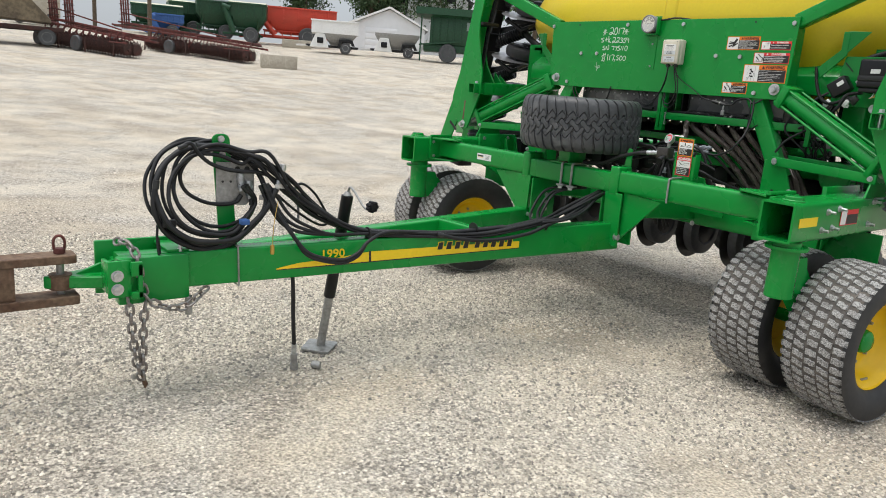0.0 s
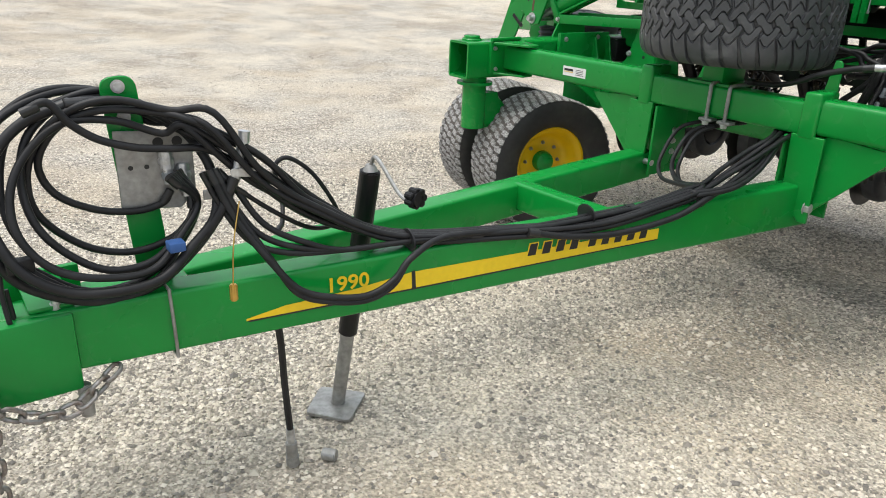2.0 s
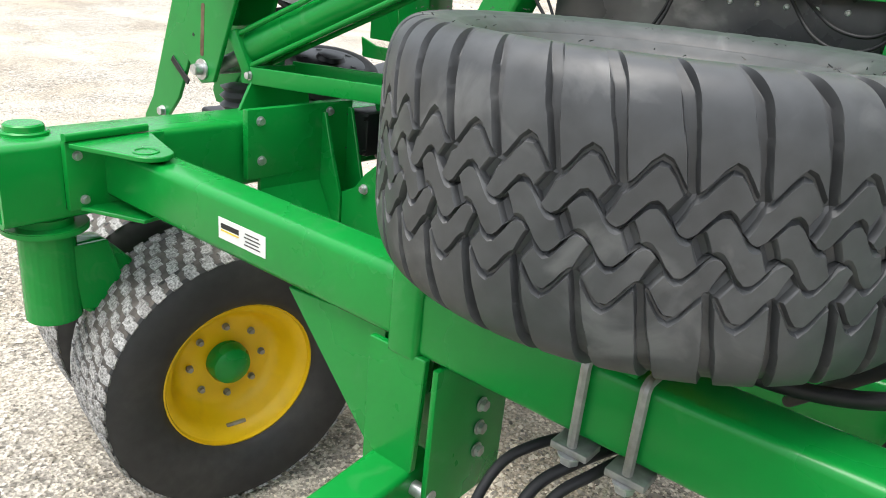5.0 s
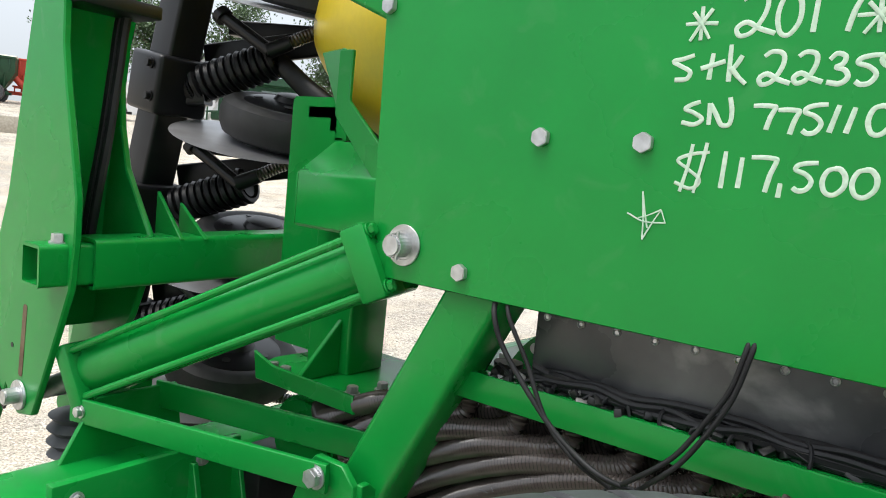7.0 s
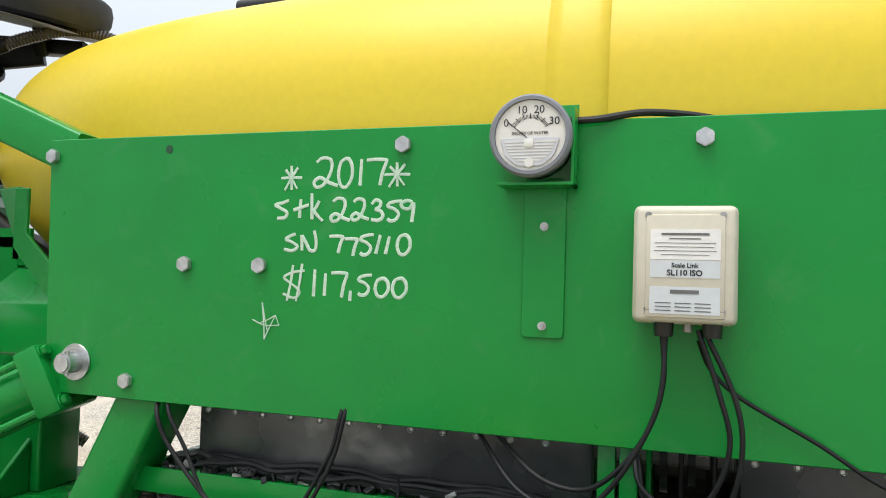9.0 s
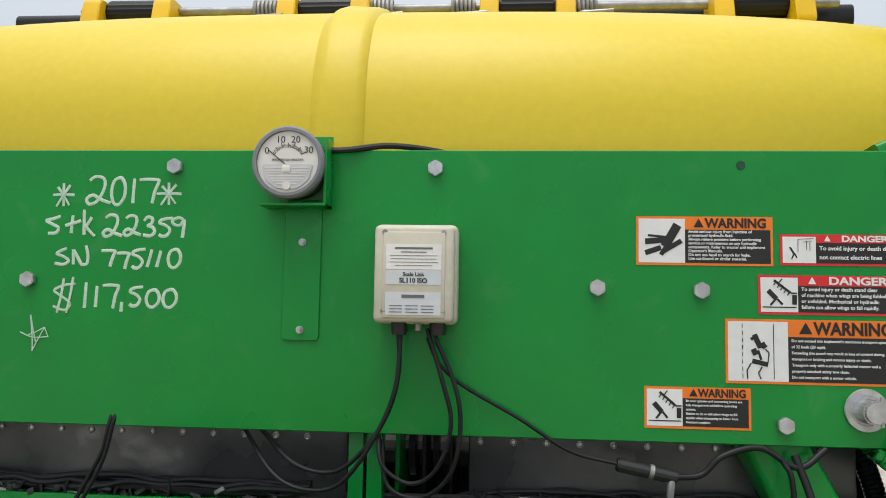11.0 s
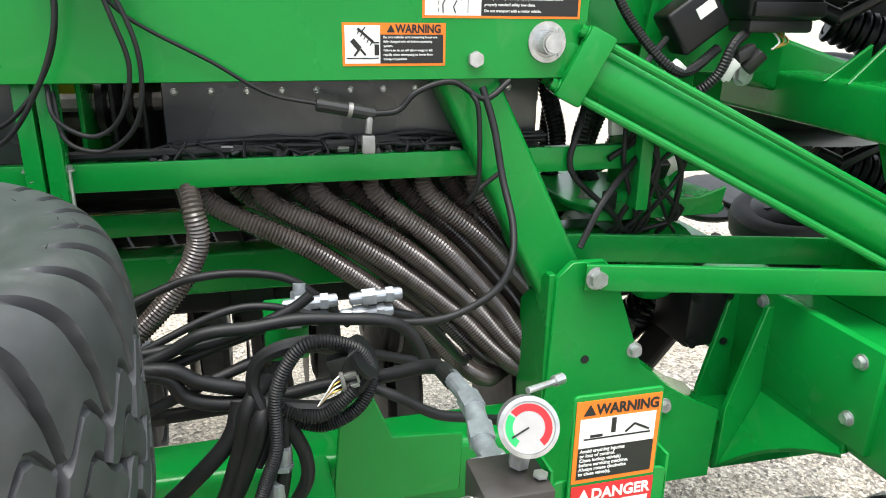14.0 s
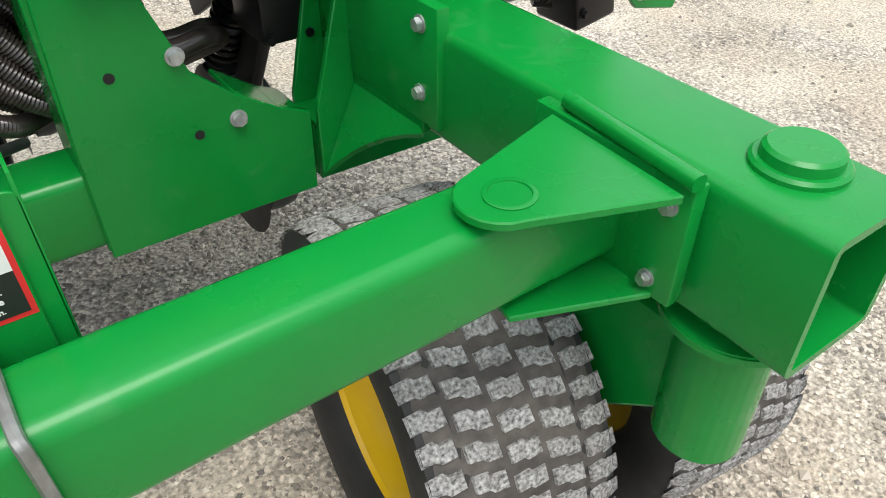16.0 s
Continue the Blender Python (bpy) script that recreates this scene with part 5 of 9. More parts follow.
def tank_band():
    """A shallow raised band moulded round the front and top at mid-width."""
    line = smooth_path([(0, 0.73 - D, z) for z, L, D in TANK if z > 1.8] + [(0, 0.73, 2.487)], 5)
    bm, rows = bmesh.new(), []
    for i, p in enumerate(line):
        t = (line[min(i + 1, len(line) - 1)] - line[max(i - 1, 0)]).normalized()
        out = Vector((0, -t.z, t.y)).normalized()
        if out.y > 0 and out.z < 0:
            out = -out
        rows.append([bm.verts.new(p + Vector((x, 0, 0)) + out * h) for x, h in ((-0.058, -0.004), (-0.046, 0.002), (-0.034, 0.012), (-0.022, 0.015), (0.036, 0.012), (0.050, 0.008), (0.058, -0.004))])
    for a, b in zip(rows, rows[1:]):
        for i in range(len(a) - 1):
            bm.faces.new((a[i], a[i + 1], b[i + 1], b[i]))
    return bm
part("moulded_band", tank_band(), POLY, tank, "", 60)
for s in (-1, 1):
    st = part("saddle_strut", plate([(s * 1.222, 1.965), (s * 1.222, 1.835), (s * 1.09, 1.700), (s * 1.04, 1.735), (s * 1.185, 1.865), (s * 1.185, 1.965)], "y", 0.135, 0.010), GREEN, tank)
    part("strut_gusset", put(plate([(0.0, 1.968), (0.115, 1.968), (0.0, 1.835)] if s > 0 else [(0.0, 1.968), (0.0, 1.835), (-0.115, 1.968)], "y", 0.0, 0.010), Matrix.Translation((s * 1.212, 0.135, 0)) @ Matrix.Rotation(radians(s * 22), 4, "Z")), GREEN, st)
for x, n in ((-0.62, 0), (-0.13, 1), (0.36, 1), (0.90, 0)):
    for u in (-0.10, 0.08):
        lt = part("latch_arm", plate(round_pts([(0.43, 2.43), (0.54, 2.45), (0.54, 2.52), (0.45, 2.52)], 0.02), "x", x + u, 0.045, 0.004), YELLOW, tank, "yellow latch arm")
    part("roller", rod((x - 0.055, 0.50, 2.495), (x + 0.08, 0.50, 2.495), 0.034, n=18, bevel=0.006), BLACK, lt)
    if n:
        for u in (-0.14, 0.15):
            part("spring", spring((x + u - 0.03, 0.50, 2.495), (x + u + 0.03, 0.50, 2.495), 0.026, 0.005, 6), DULL, lt)
            part("wire_arm", hose([(x + u, 0.47, 2.475), (x + u - 0.01, 0.44, 2.46), (x + u + 0.06, 0.43, 2.46)], 0.005), DULL, lt)
part("latch_bar", rod((-0.75, 0.50, 2.50), (1.10, 0.50, 2.50), 0.011, n=12), DULL, tank)
part("lid_seal", beam((-0.95, 0.58, 2.485), (1.15, 0.58, 2.485), 0.10, 0.06, 0.02), BLACK, tank, "black rubber lid seal")

# ---- spare wheel on the front beam ----
spare = thing("spare_wheel", "spare black tyre on yellow rim lying flat on the beam", "spare wheel")
SP = Matrix.Translation((-0.108, -0.560, 1.314))
wheel(spare, SP, 0.395, 0.337, 0.233, turf=False, hub=0)
part("carrier_stand", join(box((-0.20, -0.715, 1.045), (0.0, -0.50, 1.06), 0.003), box((-0.15, -0.69, 1.055), (-0.05, -0.53, 1.30), 0.006)), GREEN, spare, "green welded stand under the rim")
part("carrier_bolt", bolt_mesh((-0.10, -0.56, 1.30), (0, 0, 1), 0.02, 0.02), DULL, spare)

# ---- wing lift cylinders ----
def cylinder(s):
    c = thing("hydraulic_cylinder", "green hydraulic cylinder with tie rods, pinned to the panel", "hydraulic cylinder", "wing lift cylinders")
    p, q = Vector((s * 0.90, 0.055, 1.618)), Vector((s * 1.755, -0.16, 1.178))
    d = (q - p).normalized()
    a, b = p + d * 0.09, q - d * 0.16
    m = basis(a, b)
    part("barrel", rod(a, b, 0.052, n=32), GREEN, c)
    for e, w in ((a, 0.05), (b, 0.035)):
        bm = box((-0.066, -0.066, 0), (0.066, 0.066, w), 0.006)
        part("end_cap", put(bm, Matrix.Translation(e) @ m.to_3x3().to_4x4() @ Matrix.Translation((0, 0, -w / 2))), GREEN, c)
    L = (b - a).length
    for u in (-1, 1):
        for v in (-1, 1):
            part("tie_rod", rod(m @ Vector((u * 0.050, v * 0.050, 0)), m @ Vector((u * 0.050, v * 0.050, L)), 0.008, n=10), GREEN, c)
            part("nut", bolt_mesh(m @ Vector((u * 0.050, v * 0.050, -0.025)), -d, 0.011, 0.010), GREEN, c)
    part("clevis", put(box((-0.045, -0.03, -0.11), (0.045, 0.03, 0.0), 0.01), m), GREEN, c)
    part("piston_rod", rod(b, q, 0.022, n=16), DULL, c)
cylinder(-1)
cylinder(1)

# ---- folded wing arms ----
def wing(s):
    w = thing("folded_wing", "tall green fabricated wing arm, folded upright", "wing arm", "wing arms")
    spine = [(1.62, 2.62), (1.765, 2.0), (1.85, 1.60)]
    front = spine + [(1.89, 1.50), (1.925, 1.40), (1.868, 1.212), (1.845, 1.205), (1.80, 1.15), (1.765, 1.128), (1.70, 1.142), (1.655, 1.241), (1.60, 1.36), (1.565, 1.44), (1.555, 1.53), (1.555, 1.62), (1.585, 1.73), (1.615, 1.84), (1.632, 1.92), (1.635, 2.02), (1.52, 2.60)]
    rear = spine + [(1.925, 1.25), (1.985, 1.06), (1.965, 1.02), (1.91, 1.02), (1.84, 1.12), (1.76, 1.20), (1.66, 1.35), (1.62, 1.44), (1.60, 1.53), (1.655, 1.60), (1.715, 1.68), (1.745, 1.77), (1.757, 1.86), (1.745, 1.95), (1.70, 2.10), (1.56, 2.60)]
    part("arm_plate", plate([(s * x, z) for x, z in front], "y", -0.21, 0.016, 0.003), GREEN, w)
    part("arm_plate", plate([(s * x, z) for x, z in rear], "y", -0.02, 0.016, 0.003), GREEN, w)
    part("foot_plate", plate([(s * x, z) for x, z in ((1.85, 1.60), (1.892, 1.50), (2.02, 1.20), (2.09, 1.035), (2.15, 0.955), (2.14, 0.93), (2.02, 0.955), (1.93, 1.05), (1.86, 1.19), (1.77, 1.50))], "y", -0.190, 0.014, 0.003), GREEN, w)
    part("foot_bolt", bolt_mesh((s * 2.03, -0.189, 0.99), (0, -1, 0), 0.016, 0.014), STEEL, w)
    for a, b in (((1.83, 1.30), (1.80, 1.62)), ((1.80, 1.62), (1.775, 1.80)), ((1.775, 1.80), (1.735, 2.0)), ((1.735, 2.0), (1.59, 2.60))):
        part("arm_web", beam((s * a[0], -0.107, a[1]), (s * b[0], -0.107, b[1]), 0.014, 0.178, 0.002, up=(0, 1, 0)), GREEN, w)
    part("foot_strap", beam((s * 1.955, -0.192, 1.18), (s * 1.865, -0.192, 1.115), 0.006, 0.022, 0.002), HOSE, w, "black rubber strap at the arm's foot")
    part("slot", plate(round_pts([(s * 1.766, 1.215), (s * 1.748, 1.215), (s * 1.736, 1.375), (s * 1.754, 1.375)], 0.008), "y", -0.2108, 0.0006, 0), RUST, w, "slot with rusty edges")
    # hole shown by a black disc, its shade put into the colour
    part("hole", disc_face((s * 1.80, -0.2102, 1.275), (0, -1, 0), 0.006, 0.0006, 14), PRINT, w)
    part("pin", join(rod((s * 1.757, -0.245, 1.174), (s * 1.757, 0.02, 1.174), 0.018, n=18, bevel=0.003)), STEEL, w)
    part("washer", lathe([(0.020, 0.0), (0.032, 0.0), (0.033, 0.002), (0.032, 0.006), (0.020, 0.006)], 32, Matrix.Translation((s * 1.757, -0.2102, 1.174)) @ pose(0, 0, 0, 90, 0, 0)), STEEL, w)
    part("rod_boot", lathe([(0.04, 0.0), (0.06, 0.01), (0.045, 0.025), (0.062, 0.04), (0.046, 0.055), (0.062, 0.07), (0.046, 0.085), (0.06, 0.10), (0.03, 0.11)], 20, Matrix.Translation((s * 1.72, -0.10, 1.02))), RUBBER, w, "black ribbed rubber boot")
    for u in (0.0, 0.024):
        part("hydraulic_line", hose([(s * (1.55 + u), -0.03, 2.55), (s * (1.66 + u), -0.06, 2.05), (s * (1.675 + u), -0.07, 1.90), (s * (1.685 + u), -0.08, 1.75), (s * (1.70 + u), -0.09, 1.62), (s * (1.74 + u), -0.09, 1.45)], 0.011), HOSE, w)
    part("line_clip", box((min(s * 1.60, s * 1.70), -0.20, 2.00), (max(s * 1.60, s * 1.70), -0.02, 2.03), 0.006), BLACK, w)
    for y, b, h in ((0.03, 1.56, 0.10), (0.09, 1.555, 0.075)):
        part("gusset", plate([(s * 1.665, 1.535), (s * b, 1.535), (s * 1.665, 1.535 + h)], "y", y, 0.010), GREEN, w)
    st = part("stop_tube", beam((s * 1.61, -0.16, 1.485), (s * 1.61, 0.75, 1.50), 0.095, 0.105, 0.012, 0.008), GREEN, w)
    part("tube_insert", beam((s * 1.612, -0.265, 1.484), (s * 1.612, -0.10, 1.486), 0.076, 0.085, 0.010, 0.007), GREEN, st)
    part("stop_bolt", join(rod((s * 1.605, -0.215, 1.44), (s * 1.605, -0.215, 1.53), 0.009), bolt_mesh((s * 1.605, -0.215, 1.527), (0, 0, 1), 0.015, 0.016)), STEEL, st)
    part("brace", beam((s * 0.955, 0.05, 2.015), (s * 1.62, -0.03, 2.295), 0.065, 0.085, 0.008), GREEN, w)
wing(-1)
wing(1)

# ---- meters and rails below the panel ----
meter = thing("seed_meter_housing", "two dark smoked-plastic seed meter covers under the panel", "meter housing")
for x0, x1 in ((-0.695, 0.045), (0.262, 0.93)):
    cov = part("cover", box((x0, 0.10, 1.42), (x1, 0.36, 1.60), 0.008), SMOKE, meter)
    for k in range(int((x1 - x0) / 0.0585)):
        u = x0 + 0.021 + 0.0585 * k
        part("rivet", lathe([(0.0062, 0.0), (0.0062, 0.0022), (0.0048, 0.0034), (0.0036, 0.0022), (0.0030, 0.0006), (0.0001, 0.0006)], 14, Matrix.Translation((u, 0.1, 1.533)) @ pose(0, 0, 0, 90, 0, 0)), STEEL, cov)
rail_thing = thing("hose_rail", "green angle rails that hold the seed hoses", "rail")
for y, z, x0 in ((0.055, 1.404, -0.83), (0.30, 1.25, -1.14)):
    part("rail", join(box((x0, y, z - 0.025), (1.14, y + 0.008, z + 0.022), 0.002), box((x0, y + 0.0075, z + 0.013), (1.14, y + 0.035, z + 0.019), 0.001)), GREEN, rail_thing)
part("rear_beam", beam((-1.20, 0.34, 1.135), (1.20, 0.34, 1.135), 0.08, 0.09, 0.008), GREEN, rail_thing)
for x in (0.072, 0.104, 1.13):
    part("post", box((x - 0.013, 0.03, 1.30), (x + 0.013, 0.07, 1.56), 0.002), GREEN, rail_thing)

# ---- hose mast, coil and jack on the drawbar ----
mast = thing("hose_mast", "upright green steel strip with a bare steel hose holder", "hose holder")
part("upright", put(plate(round_pts([(-0.042, 0.0), (0.042, 0.0), (0.042, 0.60), (-0.042, 0.60)], 0.035, 6), "x", -0.006, 0.012), Matrix.Translation((-0.140, -2.978, 0.605)) @ pose(0, 0, 0, 4.4, 0, -6)), GREEN, mast)
for y, z in ((-3.024, 1.180), (-3.018, 1.106)):
    part("bolt", bolt_mesh((-0.133, y, z), (1, -0.1, 0), 0.013, 0.008), STEEL, mast)
hold = part("holder_plate", put(plate([(-0.02, 0.0), (0.125, -0.012), (0.165, 0.03), (0.165, 0.19), (-0.02, 0.20)], "x", 0.008, 0.004), Matrix.Translation((-0.135, -3.03, 0.875)) @ pose(0, 0, 0, 0, 0, -6)), DULL, mast, "bare grey steel plate with holes")
# the holes' inner shade is painted as black discs on the plate
for y, z, r in ((0.082, 0.165, 0.013), (0.128, 0.165, 0.013), (0.012, 0.105, 0.006), (0.050, 0.105, 0.006)):
    part("hole", put(disc_face((0.0125, y, z), (1, 0, 0), r, 0.0008, 18), Matrix.Translation((-0.135, -3.03, 0.875)) @ pose(0, 0, 0, 0, 0, -6)), PRINT, hold)

def loop(cy, cz, ry, rz, x0, x1, a0, a1, rnd, step=30):
    """Points round an upright ellipse, from the angle a0 to a1 in degrees."""
    out, n = [], max(2, int(abs(a1 - a0) / step))
    for i in range(n + 1):
        a = radians(a0 + (a1 - a0) * i / n)
        j = 1 + rnd.uniform(-0.05, 0.05)
        out.append((x0 + (x1 - x0) * i / n - 0.075 * math.sin(a) + rnd.uniform(-0.010, 0.010), cy + ry * j * math.cos(a), cz + rz * j * math.sin(a)))
    return out

def tail(k, rnd):
    """The run from the coil down on to the near rail and along it to the hinge."""
    dx, dz = 0.016 * (k % 4) - 0.026, 0.015 * (k // 4)
    w = lambda s=0.01: rnd.uniform(-s, s)
    pts = [(-0.02 + dx, -2.87 + w(0.03), 1.075 + dz + w(0.04)), (0.0 + dx, -2.74 + w(0.03), 0.955 + dz + w(0.05)), (0.01 + dx, -2.58 + w(0.03), 0.825 + dz + w(0.03)), (0.060 + dx, -2.36, 0.728 + dz), (0.152 + dx, -2.02 + w(), 0.704 + dz), (0.228 + dx, -1.68 + w(), 0.695 + dz),
           (0.268 + dx, -1.40, 0.730 + dz), (0.284 + dx, -1.27, 0.752 + dz)]
    if k % 3 == 0:
        pts += [(0.275 + dx, -1.20, 0.765 + dz), (0.13 + dx, -1.10, 0.725 + dz * 0.6), (0.005 + dx * 2, -1.0, 0.70 + dz), (-0.09 + dx * 2, -0.90, 0.735 + dz), (-0.105 + dx * 2, -0.80, 0.845), (-0.07 + dx * 2, -0.72, 0.885), (0.0 + dx, -0.58, 0.90)]
    elif k % 3 == 1:
        pts += [(0.285 + dx * 0.7, -1.18, 0.765 + dz), (0.275 + dx, -1.05, 0.80 + dz), (0.28 + dx * 1.2, -0.90, 0.855 + dz * 0.7), (0.285 + dx, -0.78, 0.905), (0.24 + dx * 2, -0.60, 0.925)]
    else:
        pts += [(0.31 + dx * 0.5, -1.26, 0.762 + dz * 0.5), (0.345 + dx * 0.5, -1.12, 0.775 + dz * 0.5), (0.325 + dx * 0.7, -0.94, 0.81 + dz * 0.5), (0.295 + dx * 0.8, -0.79, 0.885), (0.25 + dx, -0.60, 0.92)]
    return pts

rnd = random.Random(5)
COIL = ((-3.105, 0.940, 0.256, 0.240), (-3.10, 0.930, 0.250, 0.246), (-3.115, 0.925, 0.238, 0.222), (-3.09, 0.95, 0.226, 0.214), (-3.075, 0.955, 0.196, 0.192), (-3.09, 0.935, 0.210, 0.180))
for k, (cy, cz, ry, rz) in enumerate(COIL):
    start = [(-0.095 + 0.01 * k, -2.91 - 0.008 * k, 0.965), (-0.06, -2.88, 0.89)]
    turn_ = loop(cy, cz, ry, rz, -0.16 + 0.014 * (k % 5) + 0.09 * (k > 4), -0.11 + 0.012 * (k % 5) + 0.09 * (k > 4), -42, -312, rnd)
    cable("hydraulic_hose", "black hydraulic hose coiled on the mast, laid along the drawbar", start + turn_ + tail(k, rnd), 0.0094 if k % 3 else 0.0084, cat="hose", steps=6)["group"] = "drawbar hoses"
inner = ([(-0.100, -2.936, 0.915), (-0.104, -2.955, 0.885), (-0.11, -3.02, 0.872), (-0.12, -3.11, 0.887), (-0.122, -3.195, 0.94), (-0.12, -3.22, 1.02), (-0.11, -3.17, 1.10), (-0.09, -3.08, 1.135), (-0.065, -2.96, 1.125)],
         [(-0.095, -2.886, 0.90), (-0.085, -2.89, 0.85), (-0.09, -2.94, 0.795), (-0.11, -3.04, 0.765), (-0.12, -3.15, 0.80), (-0.122, -3.24, 0.90), (-0.12, -3.24, 1.02), (-0.105, -3.17, 1.12), (-0.08, -3.06, 1.16), (-0.05, -2.93, 1.13)])
for k, pts in enumerate(inner):
    cable("hydraulic_hose", "black hydraulic hose from a coupling on the mast's plate", pts + tail(6 + k, rnd), 0.0092, cat="hose", steps=6)["group"] = "drawbar hoses"
cable("hydraulic_hose", "black hose drawn across the mast's plate", [(-0.07, -3.24, 1.145), (-0.068, -3.19, 1.165), (-0.066, -3.15, 1.115), (-0.07, -3.094, 1.072), (-0.066, -3.02, 1.046), (-0.058, -2.946, 1.036), (-0.04, -2.86, 1.03), (-0.015, -2.79, 0.99), (0.0, -2.70, 0.90), (0.01, -2.56, 0.80), (0.05, -2.40, 0.74)], 0.0095, cat="hose")["group"] = "drawbar hoses"
cable("hydraulic_hose", "black hose hanging low under the coil, up to the lever coupling", [(-0.06, -3.345, 1.0), (-0.05, -3.36, 0.88), (-0.045, -3.30, 0.755), (-0.045, -3.15, 0.678), (-0.03, -3.02, 0.695), (-0.01, -2.91, 0.785), (0.0, -2.835, 0.885), (0.0, -2.803, 0.955)], 0.0125, cat="hose")["group"] = "drawbar hoses"
cable("hydraulic_hose", "thick black hose loop hanging in the coil", loop(-3.10, 0.935, 0.258, 0.214, -0.04, -0.05, 100, -262, rnd, 24), 0.0125, cat="hose", steps=6)["group"] = "drawbar hoses"
for k in range(2):
    o = 0.014 * k
    cable("hydraulic_hose", "black hose dipping over the rail's side", [(-0.01, -2.86 + o, 0.98), (0.02, -2.815 + o, 0.86), (0.07, -2.755 + o, 0.755 - o), (0.108, -2.69, 0.665 - o), (0.13, -2.61, 0.628 - o), (0.148, -2.50, 0.612 - o), (0.16, -2.42, 0.645 - o), (0.158, -2.36, 0.70), (0.145, -2.24, 0.735), (0.16, -2.05, 0.725), (0.20 - 0.02 * k, -1.85, 0.72), (0.245 - 0.02 * k, -1.5, 0.735)], 0.0098 - 0.001 * k, cat="hose")["group"] = "drawbar hoses"
for k in range(3):
    o = 0.02 * k
    cable("hydraulic_hose", "black hose slanting from the coil down to the rail", [(-0.03, -2.87 + o, 0.97), (-0.01, -2.84 + o, 0.89 + o), (0.03, -2.78 + o, 0.79 + o), (0.055, -2.68 + o, 0.745 + o * 0.6), (0.07, -2.52, 0.728), (0.10, -2.32 + o, 0.724), (0.15, -2.10, 0.716)], 0.0085, cat="hose")["group"] = "drawbar hoses"
tagged(part("hose_clip", box((-0.045, -3.33, 0.795), (-0.015, -3.272, 0.828), 0.004), HOSE), "black plastic clip round the hoses of the coil", "clip")
tagged(part("crimp_tag", box((-0.030, -2.875, 0.902), (-0.022, -2.825, 0.928), 0.002), DULL), "grey metal tag strapped to the hoses", "tag")
cable("hydraulic_hose", "thin black hose arched above the bundle", [(0.02, -2.70, 0.80), (-0.04, -2.66, 0.80), (-0.10, -2.632, 0.85), (-0.11, -2.645, 0.935), (-0.11, -2.605, 0.960), (-0.112, -2.53, 0.905), (-0.113, -2.46, 0.80), (-0.11, -2.452, 0.752), (-0.08, -2.50, 0.745), (-0.01, -2.60, 0.785), (0.0, -2.70, 0.85), (0.0, -2.80, 0.93)], 0.0065, cat="hose")
cable("electric_harness", "black corrugated harness drooping along the rail", [(0.20, -1.95, 0.715), (0.235, -1.80, 0.685), (0.275, -1.62, 0.675), (0.315, -1.40, 0.70), (0.33, -1.25, 0.745), (0.31, -1.05, 0.79), (0.30, -0.86, 0.87)], 0.011, cat="hose")
tie_clip = thing("hose_clip", "silver bolt and clip that holds the hoses on the rail", "clip")
part("strap", box((0.272, -1.222, 0.742), (0.318, -1.198, 0.752), 0.002), DULL, tie_clip)
part("bolt", bolt_mesh((0.297, -1.208, 0.752), (0, 0, 1), 0.011, 0.018), STEEL, tie_clip)
for y in (-2.32, -1.69, -1.22):
    x = rail_x(y, 0.342, -0.144)
    tagged(part("cable_tie", lathe([(0.044, -0.003), (0.047, -0.003), (0.047, 0.003), (0.044, 0.003)], 20, Matrix.Translation((x + 0.022, y, 0.722 + 0.010 * (y + 2.4))) @ pose(0, 0, 0, 90, 0, -10) @ Matrix.Diagonal((1, 0.7, 1, 1))), HOSE), "black cable tie round the hoses", "cable tie")
# couplings at the holder
for y, z in ((-2.937, 1.020), (-2.897, 0.982)):
    cp = thing("hose_coupling", "silver hydraulic quick coupling on the hose holder", "coupling", "hose couplings")
    part("sleeve", join(rod((-0.108, y, z), (-0.102, y + 0.001, z - 0.050), 0.017, n=16, bevel=0.003), rod((-0.102, y + 0.001, z - 0.050), (-0.098, y + 0.002, z - 0.085), 0.0125, n=14)), STEEL, cp)
    part("collar", rod((-0.105, y, z - 0.020), (-0.104, y, z - 0.034), 0.020, n=16, bevel=0.002), STEEL, cp)
    part("hex", rod((-0.101, y + 0.001, z - 0.056), (-0.0995, y + 0.0015, z - 0.070), 0.0165, n=6), ZINC, cp)
cp = thing("hose_coupling", "silver coupling with a lever standing above the hoses", "coupling", "hose couplings")
part("sleeve", join(rod((0.0, -2.800, 0.945), (0.0, -2.774, 1.055), 0.012, n=12, bevel=0.002), rod((0.0, -2.772, 1.045), (0.0, -2.768, 1.075), 0.015, n=12)), STEEL, cp)
part("lever", plate(round_pts([(-2.815, 0.965), (-2.76, 0.958), (-2.708, 0.950), (-2.72, 0.966), (-2.765, 0.984), (-2.815, 0.985)], 0.008), "x", 0.012, 0.004), STEEL, cp)
tg = thing("brass_plug", "small brass plug hanging on a thin cord", "plug")
part("cord", hose([(0.02, -2.80, 0.90), (0.055, -2.835, 0.80), (0.073, -2.85, 0.70)], 0.002), BRASS, tg)
part("plug", rod((0.073, -2.85, 0.70), (0.075, -2.851, 0.655), 0.011, n=12, bevel=0.003), BRASS, tg)
tagged(part("plug_cap", box((-0.01, -2.985, 0.795), (0.03, -2.945, 0.82), 0.004), BLUE), "small blue plastic dust cap on a hose", "cap")
part("hanging_tie", hose([(-0.07, -3.34, 0.80), (-0.06, -3.345, 0.73), (-0.05, -3.34, 0.66), (-0.07, -3.33, 0.655), (-0.08, -3.335, 0.74)], 0.006), HOSE)["label"] = "short black strap hanging below the hose coil"
